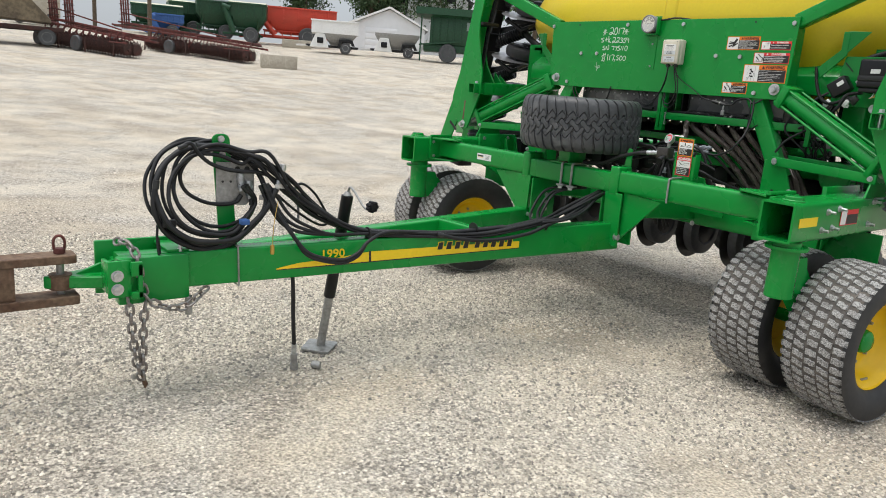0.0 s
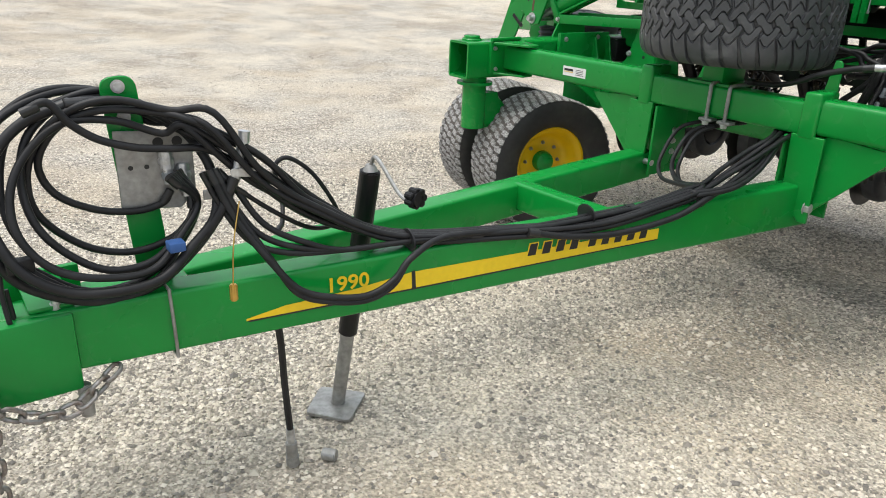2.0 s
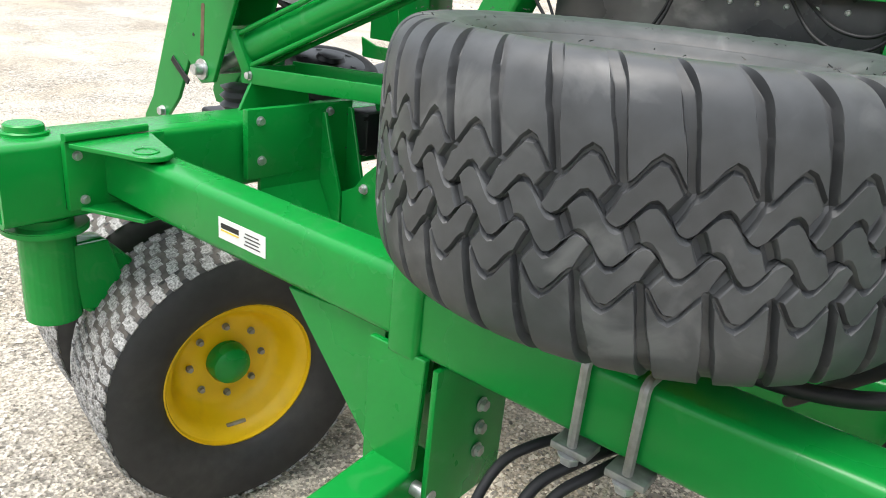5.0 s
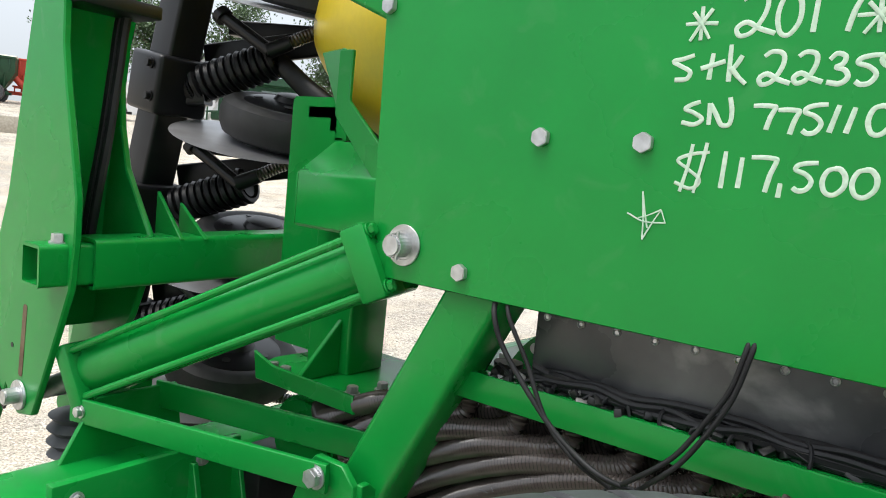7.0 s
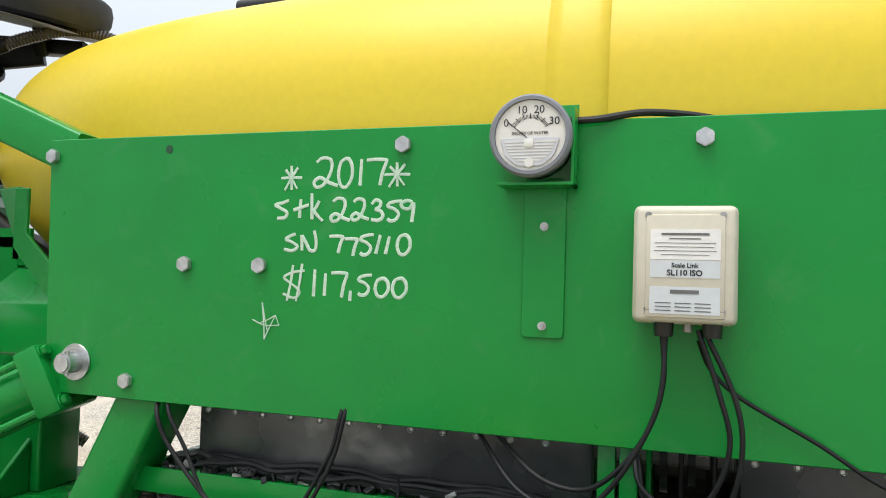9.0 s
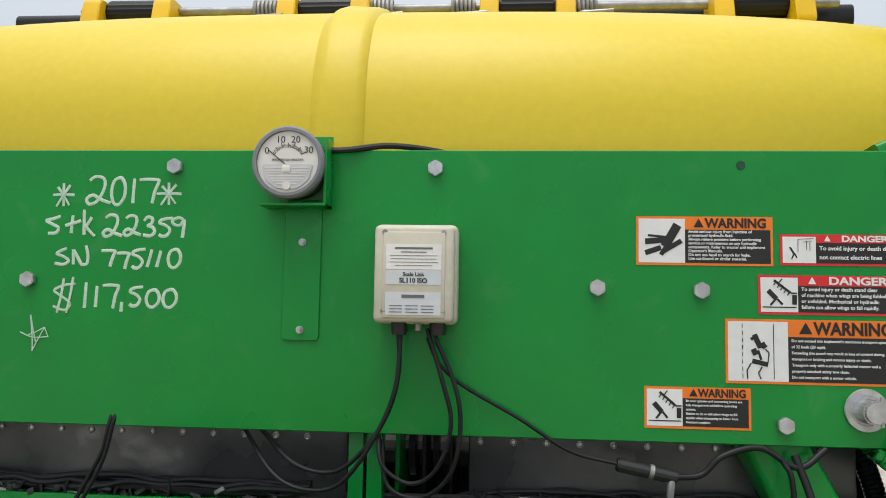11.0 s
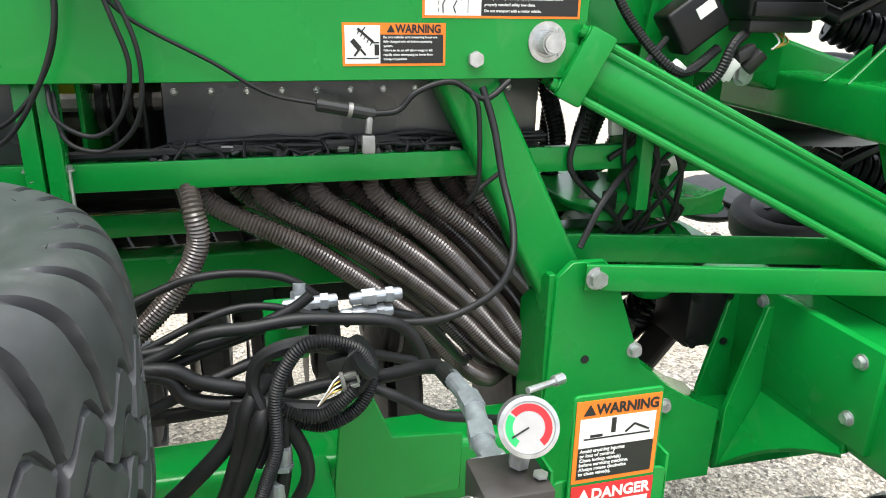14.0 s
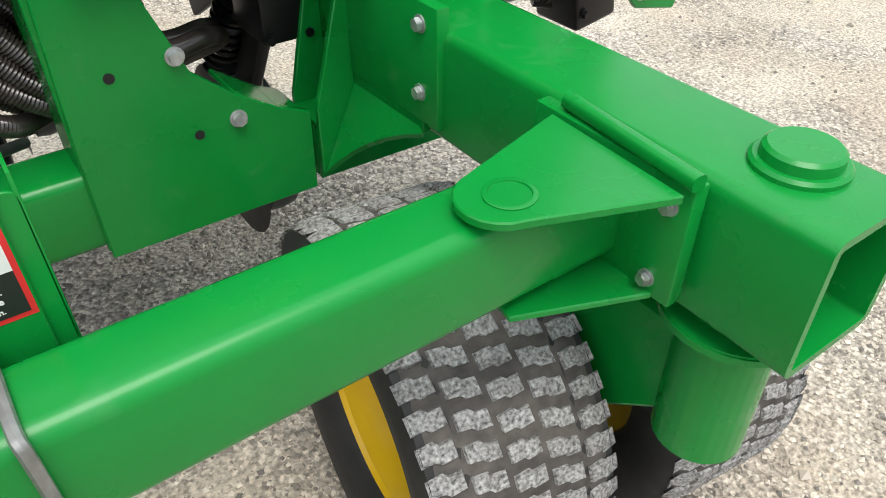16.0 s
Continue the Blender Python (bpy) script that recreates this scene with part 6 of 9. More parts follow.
bpy.data.objects["hanging_tie"]["category"] = "strap"

jack = thing("jack_stand", "black tube jack with galvanised leg and foot on gravel", "jack")
jt, jm, jf = Vector((-0.085, -2.352, 0.895)), Vector((-0.125, -2.40, 0.42)), Vector((-0.235, -2.395, 0.012))
jm2 = jt.lerp(jf, 0.66)
part("outer_tube", rod(jt, jm2, 0.032, n=24, bevel=0.003), BLACK, jack, "glossy black tube")
part("inner_leg", rod(jm2, jf, 0.024, n=20), DULL, jack)
part("foot_plate", plate(round_pts([(-0.361, -2.399), (-0.241, -2.519), (-0.114, -2.414), (-0.234, -2.279)], 0.02), "z", -0.002, 0.014), DULL, jack)
part("cap", rod(jt, jt + Vector((0, 0, 0.02)), 0.024, 0.014, n=16), DULL, jack)
part("crank", hose([jt + Vector((0, 0, 0.012)), jt + Vector((0.015, 0.005, 0.045)), (-0.03, -2.345, 0.925), (0.06, -2.34, 0.86), (0.12, -2.335, 0.850), (0.135, -2.335, 0.862)], 0.006), DULL, jack)
kn = []
for i in range(7):
    a = 2 * math.pi * i / 7
    kn.append(rod((0.14, -2.352 + 0.020 * math.cos(a), 0.876 + 0.020 * math.sin(a)), (0.168, -2.345 + 0.020 * math.cos(a), 0.876 + 0.020 * math.sin(a)), 0.011, n=10, bevel=0.002))
part("knob", join(*kn, rod((0.14, -2.352, 0.876), (0.17, -2.345, 0.876), 0.022, n=16)), BLACK, jack, "black star-shaped knob")
tagged(part("drain_hose", join(hose([(0.02, -2.72, 0.60), (0.005, -2.70, 0.45), (-0.005, -2.69, 0.30), (-0.015, -2.675, 0.13)], 0.011)), HOSE), "black hose hanging under the drawbar to the gravel", "hose")
tip = thing("hose_end", "silver coupling end of the hanging hose, touching the gravel", "coupling")
part("ferrule", rod((-0.015, -2.675, 0.14), (-0.02, -2.672, 0.085), 0.013, n=14), STEEL, tip)
part("coupler", join(rod((-0.02, -2.672, 0.085), (-0.024, -2.668, 0.03), 0.018, n=16, bevel=0.002), rod((-0.024, -2.668, 0.032), (-0.026, -2.666, -0.006), 0.021, n=16, bevel=0.003)), DULL, tip)
tagged(part("thread_protector", rod((0.0, -2.575, 0.014), (0.035, -2.545, 0.016), 0.020, n=18, bevel=0.003), DULL), "small grey steel pipe cap lying on gravel", "cap")

# ---- safety chain ----
def link_mesh(length=0.058, width=0.036, wire=0.0062):
    r, h = (width - 2 * wire) / 2 + wire / 2, (length - width) / 2
    pts = [(r * math.cos(radians(a)), h + r * math.sin(radians(a)), 0) for a in range(0, 181, 30)] + [(r * math.cos(radians(a)), -h + r * math.sin(radians(a)), 0) for a in range(180, 361, 30)]
    bm, rings, n = bmesh.new(), [], len(pts)
    for i, p in enumerate(pts):
        t = (Vector(pts[(i + 1) % n]) - Vector(pts[i - 1])).normalized()
        s = t.cross(Vector((0, 0, 1)))
        rings.append([bm.verts.new(Vector(p) + wire * (math.cos(a) * s + math.sin(a) * Vector((0, 0, 1)))) for a in (2 * math.pi * q / 7 for q in range(7))])
    for i in range(n):
        a, b = rings[i], rings[(i + 1) % n]
        for q in range(7):
            bm.faces.new((a[q], a[(q + 1) % 7], b[(q + 1) % 7], b[q]))
    return bm

chain = thing("safety_chain", "grey steel safety chain hung from the hitch, rusty at its end", "chain")
link_me = None
def chain_run(pts, pitch=0.043):
    global link_me
    fine = smooth_path(pts, 20)
    run, lens = 0.0, [0.0]
    for a, b in zip(fine, fine[1:]):
        lens.append(lens[-1] + (b - a).length)
    k, j, s = 0, 0, pitch / 2
    while s < lens[-1]:
        while lens[j + 1] < s:
            j += 1
        p = fine[j].lerp(fine[j + 1], (s - lens[j]) / (lens[j + 1] - lens[j]))
        d = (fine[j + 1] - fine[j]).normalized()
        m = basis(p, p + d, (0.3, 1, 0.2)) @ pose(0, 0, 0, -90, 0, 0) @ pose(0, 0, 0, 0, (90 if k % 2 else 0) + 12, 0)
        if link_me is None:
            link_me = part("link", link_mesh(), CHAIN, chain).data
            ob = bpy.data.objects["link"]
        else:
            ob = new("link", link_me)
            ob.parent = chain
        ob.matrix_local = m
        k, s = k + 1, s + pitch
chain_run([(-0.16, -3.50, 0.715), (-0.10, -3.475, 0.725), (-0.03, -3.45, 0.69), (-0.012, -3.44, 0.62), (-0.012, -3.42, 0.52), (0.0, -3.40, 0.475), (0.005, -3.33, 0.435), (0.0, -3.25, 0.425), (-0.01, -3.19, 0.455), (-0.03, -3.14, 0.485)])
chain_run([(-0.005, -3.415, 0.47), (0.0, -3.425, 0.40), (-0.01, -3.43, 0.25), (-0.03, -3.425, 0.13), (-0.05, -3.42, 0.085)])
chain_run([(-0.02, -3.49, 0.50), (-0.01, -3.48, 0.42), (-0.02, -3.465, 0.25), (-0.04, -3.44, 0.13), (-0.055, -3.42, 0.075)])
part("hook", join(hose([(-0.05, -3.42, 0.10), (-0.06, -3.41, 0.065), (-0.075, -3.40, 0.045), (-0.085, -3.415, 0.07)], 0.009), rod((-0.075, -3.405, 0.05), (-0.088, -3.40, 0.02), 0.012, 0.003, n=10)), RUST, chain, "rusty chain hook")
tow = thing("tractor_drawbar", "brown weathered steel drawbar plates with a red-topped hitch pin", "tow bar")
part("upper_plate", plate(round_pts([(-0.235, -4.9), (-0.125, -4.9), (-0.125, -3.66), (-0.235, -3.66)], 0.02), "z", 0.640, 0.036, 0.003), RUST, tow)
part("lower_plate", plate(round_pts([(-0.245, -4.9), (-0.115, -4.9), (-0.115, -3.655), (-0.245, -3.655)], 0.02), "z", 0.458, 0.038, 0.003), RUST, tow)
part("spacer", box((-0.23, -4.9, 0.496), (-0.13, -3.90, 0.640), 0.004), RUST, tow)
part("hitch_pin", rod((-0.18, -3.72, 0.44), (-0.18, -3.72, 0.695), 0.016, n=16), DULL, tow)
part("pin_handle", join(rod((-0.18, -3.72, 0.677), (-0.18, -3.72, 0.70), 0.024, n=18, bevel=0.003), hose([(-0.18, -3.74, 0.695), (-0.18, -3.742, 0.73), (-0.18, -3.73, 0.752), (-0.18, -3.71, 0.752), (-0.18, -3.698, 0.73), (-0.18, -3.70, 0.695)], 0.006)), REDRUST, tow, "faded red pin handle")

# ---- lock valve, gauge and safety plate on the front beam ----
board = thing("valve_board", "green bracket with two safety decals, standing on the front beam", "bracket")
part("back_plate", plate(round_pts([(0.700, 1.03), (0.803, 1.03), (0.803, 1.305), (0.700, 1.305)], 0.006), "y", -0.606, 0.004, 0.001), GREEN, board)
part("pocket", join(plate(round_pts([(0.683, 1.03), (0.822, 1.03), (0.822, 1.20), (0.683, 1.20)], 0.012), "y", -0.600, 0.004, 0.001), box((0.819, -0.60, 1.03), (0.823, -0.55, 1.215), 0.001), box((0.682, -0.60, 1.03), (0.686, -0.55, 1.215), 0.001)), GREEN, board)
def tall_sticker(x0, z0, x1, z1, y, head, word, lines, parent):
    h, m = z1 - z0, 0.005
    st = part("warning_decal", box((x0, y - 0.0008, z0), (x1, y, z1), 0), head, parent, ("orange" if head is ORANGE else "red") + " edged upright safety decal")
    zt, zm = z1 - h * 0.21, z0 + h * 0.44
    part("picture_field", box((x0 + m, y - 0.0012, zm), (x1 - m, y - 0.0006, zt), 0), PAPER, st)
    part("text_field", box((x0 + m, y - 0.0012, z0 + m), (x1 - m, y - 0.0006, zm), 0), PRINT, st)
    ink = PAPER if head is REDP else PRINT
    size = h * 0.17
    lettering(word, size, (x0 + (x1 - x0) * 0.60, y - 0.0014, zt + h * 0.045), ink, st, "decal_word", thick=0.0003, fat=size * 0.03, align="CENTER", wide=(x1 - x0) * 0.66 / (len(word) * size * 0.62))
    part("warning_triangle", plate([(x0 + 0.008, zt + h * 0.04), (x0 + 0.022, zt + h * 0.04), (x0 + 0.015, zt + h * 0.17)], "y", y - 0.0016, 0.0006, 0), ink, st)
    w = x1 - x0
    pictogram("crush" if head is ORANGE else "run", x0 + m, zm, x1 - m, zt, y, st)
    gap = (zm - z0 - 2 * m) / len(lines)
    for i, line in enumerate(lines):
        lettering(line, min(gap, (w - 3 * m) / (len(line) * 0.5)), (x0 + m * 1.4, y - 0.0014, zm - 0.001 - gap * (i + 0.85)), PAPER, st, "decal_text", thick=0.0003, fat=gap * 0.02)
tall_sticker(0.703, 1.200, 0.800, 1.299, -0.6062, ORANGE, "WARNING", ["Avoid crushing injuries", "or loss of control.", "Close lockup valve(s)", "before servicing machine.", "Always rotate clockwise", "to close valve(s)."], board)
tall_sticker(0.704, 1.086, 0.801, 1.196, -0.6062, REDP, "DANGER", ["Avoid serious injury", "or death from runover.", "Do not adjust while", "machine is in motion."], board)
valve = thing("lock_valve", "black hydraulic valve block with a pressure gauge and silver fittings", "valve")
part("block", box((0.592, -0.655, 1.176), (0.664, -0.585, 1.236), 0.003), ANOD, valve)
part("plug_screw", rod((0.655, -0.635, 1.240), (0.655, -0.635, 1.2425), 0.008, n=6), STEEL, valve)
gm = Matrix.Translation((0.644, -0.622, 1.290)) @ pose(0, 0, 0, 68, 0, -12) @ Matrix.Diagonal((0.84, 0.84, 0.84, 1))
g2 = part("gauge_case", lathe([(0.030, -0.028), (0.034, -0.022), (0.034, 0.0), (0.036, 0.003), (0.036, 0.008), (0.031, 0.009), (0.031, 0.006), (0.001, 0.006)], 36, gm), STEEL, valve, "round steel pressure gauge")
part("gauge_face", put(rod((0, 0, 0.0062), (0, 0, 0.007), 0.0305, n=32), gm), GLASSY, g2)
def arc(a0, a1, r0, r1, z):
    bm = bmesh.new()
    n = 16
    lo = [bm.verts.new((r0 * math.cos(radians(a0 + (a1 - a0) * i / n)), r0 * math.sin(radians(a0 + (a1 - a0) * i / n)), z)) for i in range(n + 1)]
    hi = [bm.verts.new((r1 * math.cos(radians(a0 + (a1 - a0) * i / n)), r1 * math.sin(radians(a0 + (a1 - a0) * i / n)), z)) for i in range(n + 1)]
    for i in range(n):
        bm.faces.new((lo[i], lo[i + 1], hi[i + 1], hi[i]))
    return put(bm, gm)
part("red_band", arc(-50, 140, 0.019, 0.0275, 0.0075), REDP, g2)
part("green_band", arc(146, 235, 0.019, 0.0275, 0.0075), GREENP, g2)
part("needle", put(beam((0, 0, 0.008), (-0.02, -0.012, 0.008), 0.002, 0.001, 0.0004), gm), PRINT, g2)
part("gauge_stem", join(rod((0.640, -0.612, 1.24), (0.642, -0.614, 1.262), 0.011, n=6), rod((0.642, -0.614, 1.258), (0.643, -0.616, 1.27), 0.008, n=12)), STEEL, valve)
tee = part("tee_fitting", join(rod((0.634, -0.580, 1.208), (0.635, -0.545, 1.203), 0.016, n=6), rod((0.634, -0.55, 1.203), (0.637, -0.50, 1.198), 0.0135, n=14), rod((0.637, -0.508, 1.198), (0.641, -0.480, 1.202), 0.017, n=6)), ZINC, valve)
part("elbow", join(rod((0.640, -0.485, 1.202), (0.645, -0.445, 1.206), 0.0135, n=14), rod((0.645, -0.45, 1.206), (0.645, -0.415, 1.206), 0.0155, n=6), rod((0.645, -0.42, 1.206), (0.641, -0.352, 1.200), 0.0125, n=14, bevel=0.002)), ZINC, tee)
part("side_port", rod((0.61, -0.555, 1.200), (0.645, -0.56, 1.206), 0.012, n=6), ZINC, tee)
part("handle", join(rod((0.655, -0.59, 1.310), (0.692, -0.575, 1.308), 0.0035, n=10), rod((0.69, -0.575, 1.308), (0.702, -0.57, 1.308), 0.006, n=10)), STEEL, valve)
part("adjuster_stem", rod((0.648, -0.655, 1.185), (0.650, -0.680, 1.174), 0.012, n=6), BLACK, valve)
part("adjuster_knob", join(rod((0.650, -0.678, 1.175), (0.652, -0.700, 1.165), 0.017, n=24, bevel=0.003), rod((0.652, -0.698, 1.166), (0.653, -0.708, 1.161), 0.019, n=24, bevel=0.002)), BLACK, valve)
part("side_fitting", join(rod((0.592, -0.618, 1.200), (0.568, -0.622, 1.198), 0.014, n=6), rod((0.57, -0.622, 1.198), (0.555, -0.624, 1.197), 0.012, n=14), rod((0.557, -0.624, 1.197), (0.545, -0.626, 1.196), 0.0145, n=6), rod((0.545, -0.626, 1.196), (0.505, -0.633, 1.192), 0.0135, n=16, bevel=0.002)), STEEL, valve)
cable("hydraulic_hose", "thick black hydraulic hose from the valve block along the beam", [(0.508, -0.633, 1.192), (0.44, -0.645, 1.180), (0.33, -0.655, 1.145), (0.24, -0.65, 1.105), (0.15, -0.635, 1.08), (0.02, -0.62, 1.072)], 0.0115, cat="hose")
cable("hydraulic_hose", "black hydraulic hose behind the valve block", [(0.641, -0.362, 1.200), (0.637, -0.32, 1.196), (0.618, -0.28, 1.180), (0.56, -0.25, 1.155), (0.48, -0.23, 1.14), (0.38, -0.22, 1.12), (0.22, -0.2, 1.10)], 0.011, cat="hose")

# ---- hose and cable tangle between the two beams ----
runs = (
    ([(0.785, -0.005, 1.545), (0.80, -0.03, 1.48), (0.808, -0.06, 1.40), (0.812, -0.11, 1.33), (0.795, -0.15, 1.275), (0.76, -0.16, 1.232), (0.676, -0.16, 1.197), (0.552, -0.16, 1.206), (0.477, -0.16, 1.224), (0.407, -0.16, 1.245), (0.345, -0.16, 1.242), (0.265, -0.17, 1.213), (0.12, -0.20, 1.15)], 0.0062),
    ([(0.646, -0.20, 1.14), (0.617, -0.21, 1.20), (0.576, -0.22, 1.231), (0.496, -0.22, 1.242), (0.443, -0.22, 1.246), (0.382, -0.22, 1.24), (0.316, -0.22, 1.236), (0.254, -0.22, 1.206), (0.10, -0.24, 1.16)], 0.0095),
    ([(0.47, -0.20, 1.274), (0.437, -0.20, 1.252), (0.365, -0.2, 1.222), (0.303, -0.2, 1.208), (0.246, -0.2, 1.206), (0.10, -0.22, 1.19)], 0.0085),
    ([(0.55, 0.02, 1.12), (0.49, 0.0, 1.193), (0.439, 0.0, 1.228), (0.369, 0.0, 1.242), (0.30, 0.0, 1.24), (0.248, 0.0, 1.226), (0.1, -0.02, 1.17)], 0.0075),
    ([(0.40, -0.29, 1.05), (0.42, -0.285, 1.12), (0.41, -0.265, 1.148), (0.392, -0.25, 1.152), (0.357, -0.25, 1.163), (0.308, -0.25, 1.179), (0.256, -0.25, 1.203), (0.10, -0.26, 1.20)], 0.011),
    ([(0.376, -0.29, 1.06), (0.402, -0.28, 1.11), (0.41, -0.26, 1.134), (0.391, -0.25, 1.14), (0.339, -0.25, 1.14), (0.29, -0.25, 1.156), (0.255, -0.25, 1.195), (0.12, -0.27, 1.22)], 0.011),
    ([(0.86, -0.12, 1.00), (0.76, -0.24, 1.05), (0.698, -0.28, 1.085), (0.638, -0.29, 1.105), (0.589, -0.29, 1.136), (0.54, -0.28, 1.16)], 0.008),
    ([(0.60, -0.12, 1.20), (0.66, -0.10, 1.17), (0.72, -0.04, 1.09), (0.78, 0.06, 1.0), (0.84, 0.2, 0.93)], 0.0085),
    ([(0.40, -0.17, 1.215), (0.30, -0.19, 1.19), (0.20, -0.21, 1.16), (0.05, -0.24, 1.12)], 0.009),
    ([(0.66, -0.12, 1.10), (0.54, -0.15, 1.15), (0.44, -0.19, 1.185), (0.34, -0.22, 1.17), (0.22, -0.24, 1.13), (0.08, -0.26, 1.10)], 0.0085),
)
for pts, r in runs:
    cable("hydraulic_hose", "black hydraulic hose crossing between the two beams", pts, r, cat="hose", crimped=False)["group"] = "frame hoses"
rnd = random.Random(11)
def tied_loom(pts, r, ribbed=True):
    pts = [(x, y + rnd.uniform(-0.006, 0.006), z) for x, y, z in pts]
    loom = part("coiled_loom", corrugated(pts, r, 0.0042, 10, 0.17) if ribbed else hose(pts, r), HOSE)
    return tagged(loom, "black corrugated cable loom coiled up and tied" if ribbed else "smooth black cable coiled up and tied", "cable", "cable looms")
tied_loom([(0.33, -0.30, 0.82), (0.368, -0.305, 0.971), (0.387, -0.305, 1.031), (0.406, -0.305, 1.094), (0.41, -0.305, 1.177), (0.433, -0.305, 1.228), (0.458, -0.30, 1.247), (0.493, -0.30, 1.243), (0.527, -0.295, 1.222), (0.543, -0.29, 1.178), (0.524, -0.285, 1.134), (0.477, -0.28, 1.106), (0.430, -0.275, 1.122), (0.406, -0.27, 1.147)], 0.0105)
tied_loom([(0.40, -0.285, 1.128), (0.392, -0.285, 1.146), (0.380, -0.285, 1.181), (0.391, -0.285, 1.217), (0.423, -0.285, 1.236), (0.474, -0.28, 1.236), (0.524, -0.28, 1.216), (0.537, -0.285, 1.19), (0.523, -0.29, 1.164), (0.485, -0.29, 1.145), (0.449, -0.29, 1.146), (0.41, -0.28, 1.150)], 0.0098, False)
tied_loom([(0.516, -0.30, 1.172), (0.49, -0.305, 1.147), (0.462, -0.305, 1.136), (0.43, -0.30, 1.142), (0.405, -0.29, 1.150)], 0.0105)
tie = thing("cable_tie", "black cable tie round the coiled loom", "cable tie")
part("strap", lathe([(0.030, -0.003), (0.033, -0.003), (0.033, 0.003), (0.030, 0.003)], 20, Matrix.Translation((0.531, -0.292, 1.213)) @ pose(0, 0, 0, 20, 55, 0)), HOSE, tie)
part("tail", hose([(0.522, -0.315, 1.238), (0.506, -0.325, 1.232), (0.497, -0.325, 1.212)], 0.0018), HOSE, tie)
DROPS = (([(0.402, -0.25, 1.170), (0.385, -0.275, 1.168), (0.368, -0.29, 1.145), (0.36, -0.29, 1.102), (0.341, -0.29, 1.04), (0.322, -0.28, 0.982), (0.29, -0.25, 0.86), (0.25, -0.10, 0.70)], 0.0115),
         ([(0.412, -0.24, 1.150), (0.400, -0.275, 1.150), (0.386, -0.295, 1.132), (0.377, -0.295, 1.099), (0.354, -0.29, 1.038), (0.33, -0.28, 0.98), (0.30, -0.24, 0.86), (0.27, -0.10, 0.68)], 0.0145),
         ([(0.40, -0.27, 1.15), (0.412, -0.285, 1.118), (0.416, -0.29, 1.085), (0.417, -0.29, 1.059), (0.410, -0.29, 1.015), (0.398, -0.285, 0.965), (0.38, -0.26, 0.86), (0.36, -0.12, 0.66)], 0.0105),
         ([(0.39, -0.26, 1.158), (0.416, -0.28, 1.130), (0.434, -0.285, 1.095), (0.446, -0.285, 1.060), (0.446, -0.285, 1.02), (0.422, -0.28, 0.961), (0.40, -0.25, 0.85), (0.38, -0.12, 0.68)], 0.0105),
         ([(0.36, -0.26, 1.145), (0.347, -0.275, 1.105), (0.316, -0.28, 1.067), (0.245, -0.28, 0.999), (0.18, -0.26, 0.93), (0.10, -0.12, 0.80)], 0.0125))
for pts, r in DROPS:
    dh = cable("dropping_hose", "black hose dropping between the beams beside the coiled loom", pts, r, cat="hose", crimped=False)
    dh["group"] = "frame hoses"
for x, y, z in ((0.415, -0.292, 1.088), (0.404, -0.292, 1.030)):
    fe = thing("hose_ferrule", "silver crimped ferrule on a black hose", "fitting", "hose ferrules")
    part("sleeve", rod((x, y, z), (x - 0.001, y, z - 0.030), 0.0128, n=14, bevel=0.002), ZINC, fe)
    part("collar", rod((x - 0.001, y, z - 0.030), (x - 0.002, y, z - 0.038), 0.0145, n=6), ZINC, fe)
plug = thing("wire_plug", "black and grey wire connector with thin yellow wires", "connector")
lean = Matrix.Translation((0.502, -0.295, 1.192)) @ pose(0, 0, 0, 0, -12, 0)
part("body", put(box((-0.018, -0.004, -0.004), (0.022, 0.016, 0.026), 0.002), lean), CORK, plug)
part("cover", put(join(box((-0.006, -0.012, -0.026), (0.000, 0.006, 0.006), 0.001), box((0.000, -0.010, -0.022), (0.018, 0.0, -0.016), 0.001), box((0.000, -0.010, -0.004), (0.018, 0.0, 0.002), 0.001), box((0.016, -0.010, -0.016), (0.020, 0.0, -0.004), 0.001)), lean), DULL, plug)
for k in range(4):
    part("wire", hose([lean @ Vector((-0.006, -0.006, -0.020 + 0.007 * k)), lean @ Vector((-0.016, -0.010, -0.018 + 0.005 * k)), lean @ Vector((-0.028, -0.010, -0.022 + 0.002 * k)), lean @ Vector((-0.045, -0.008, -0.034))], 0.0014, 6, 6), PAPER if k % 2 else BRASS, plug)
fit2 = thing("pipe_fittings", "silver hydraulic pipe fittings in a row", "fitting")
for x0, z0, n in ((0.43, 1.232, 2), (0.415, 1.205, 2)):
    for k in range(n):
        p = Vector((x0 + 0.105 * k, -0.135 + 0.01 * k, z0 - 0.002 * k))
        part("fitting", join(rod(p, p + Vector((0.085, 0.0, 0.004)), 0.0105, n=12, bevel=0.002), rod(p + Vector((0.02, 0, 0.001)), p + Vector((0.042, 0, 0.002)), 0.0145, n=6), rod(p + Vector((0.058, 0, 0.003)), p + Vector((0.07, 0, 0.003)), 0.0135, n=6)), ZINC, fit2)
part("fitting", join(rod((0.455, -0.13, 1.225), (0.458, -0.12, 1.262), 0.010, n=12), rod((0.456, -0.125, 1.235), (0.457, -0.123, 1.25), 0.0135, n=6)), ZINC, fit2)
part("manifold", box((0.40, -0.12, 1.13), (0.47, -0.08, 1.225), 0.006), GREEN, fit2, "green block under the fittings")

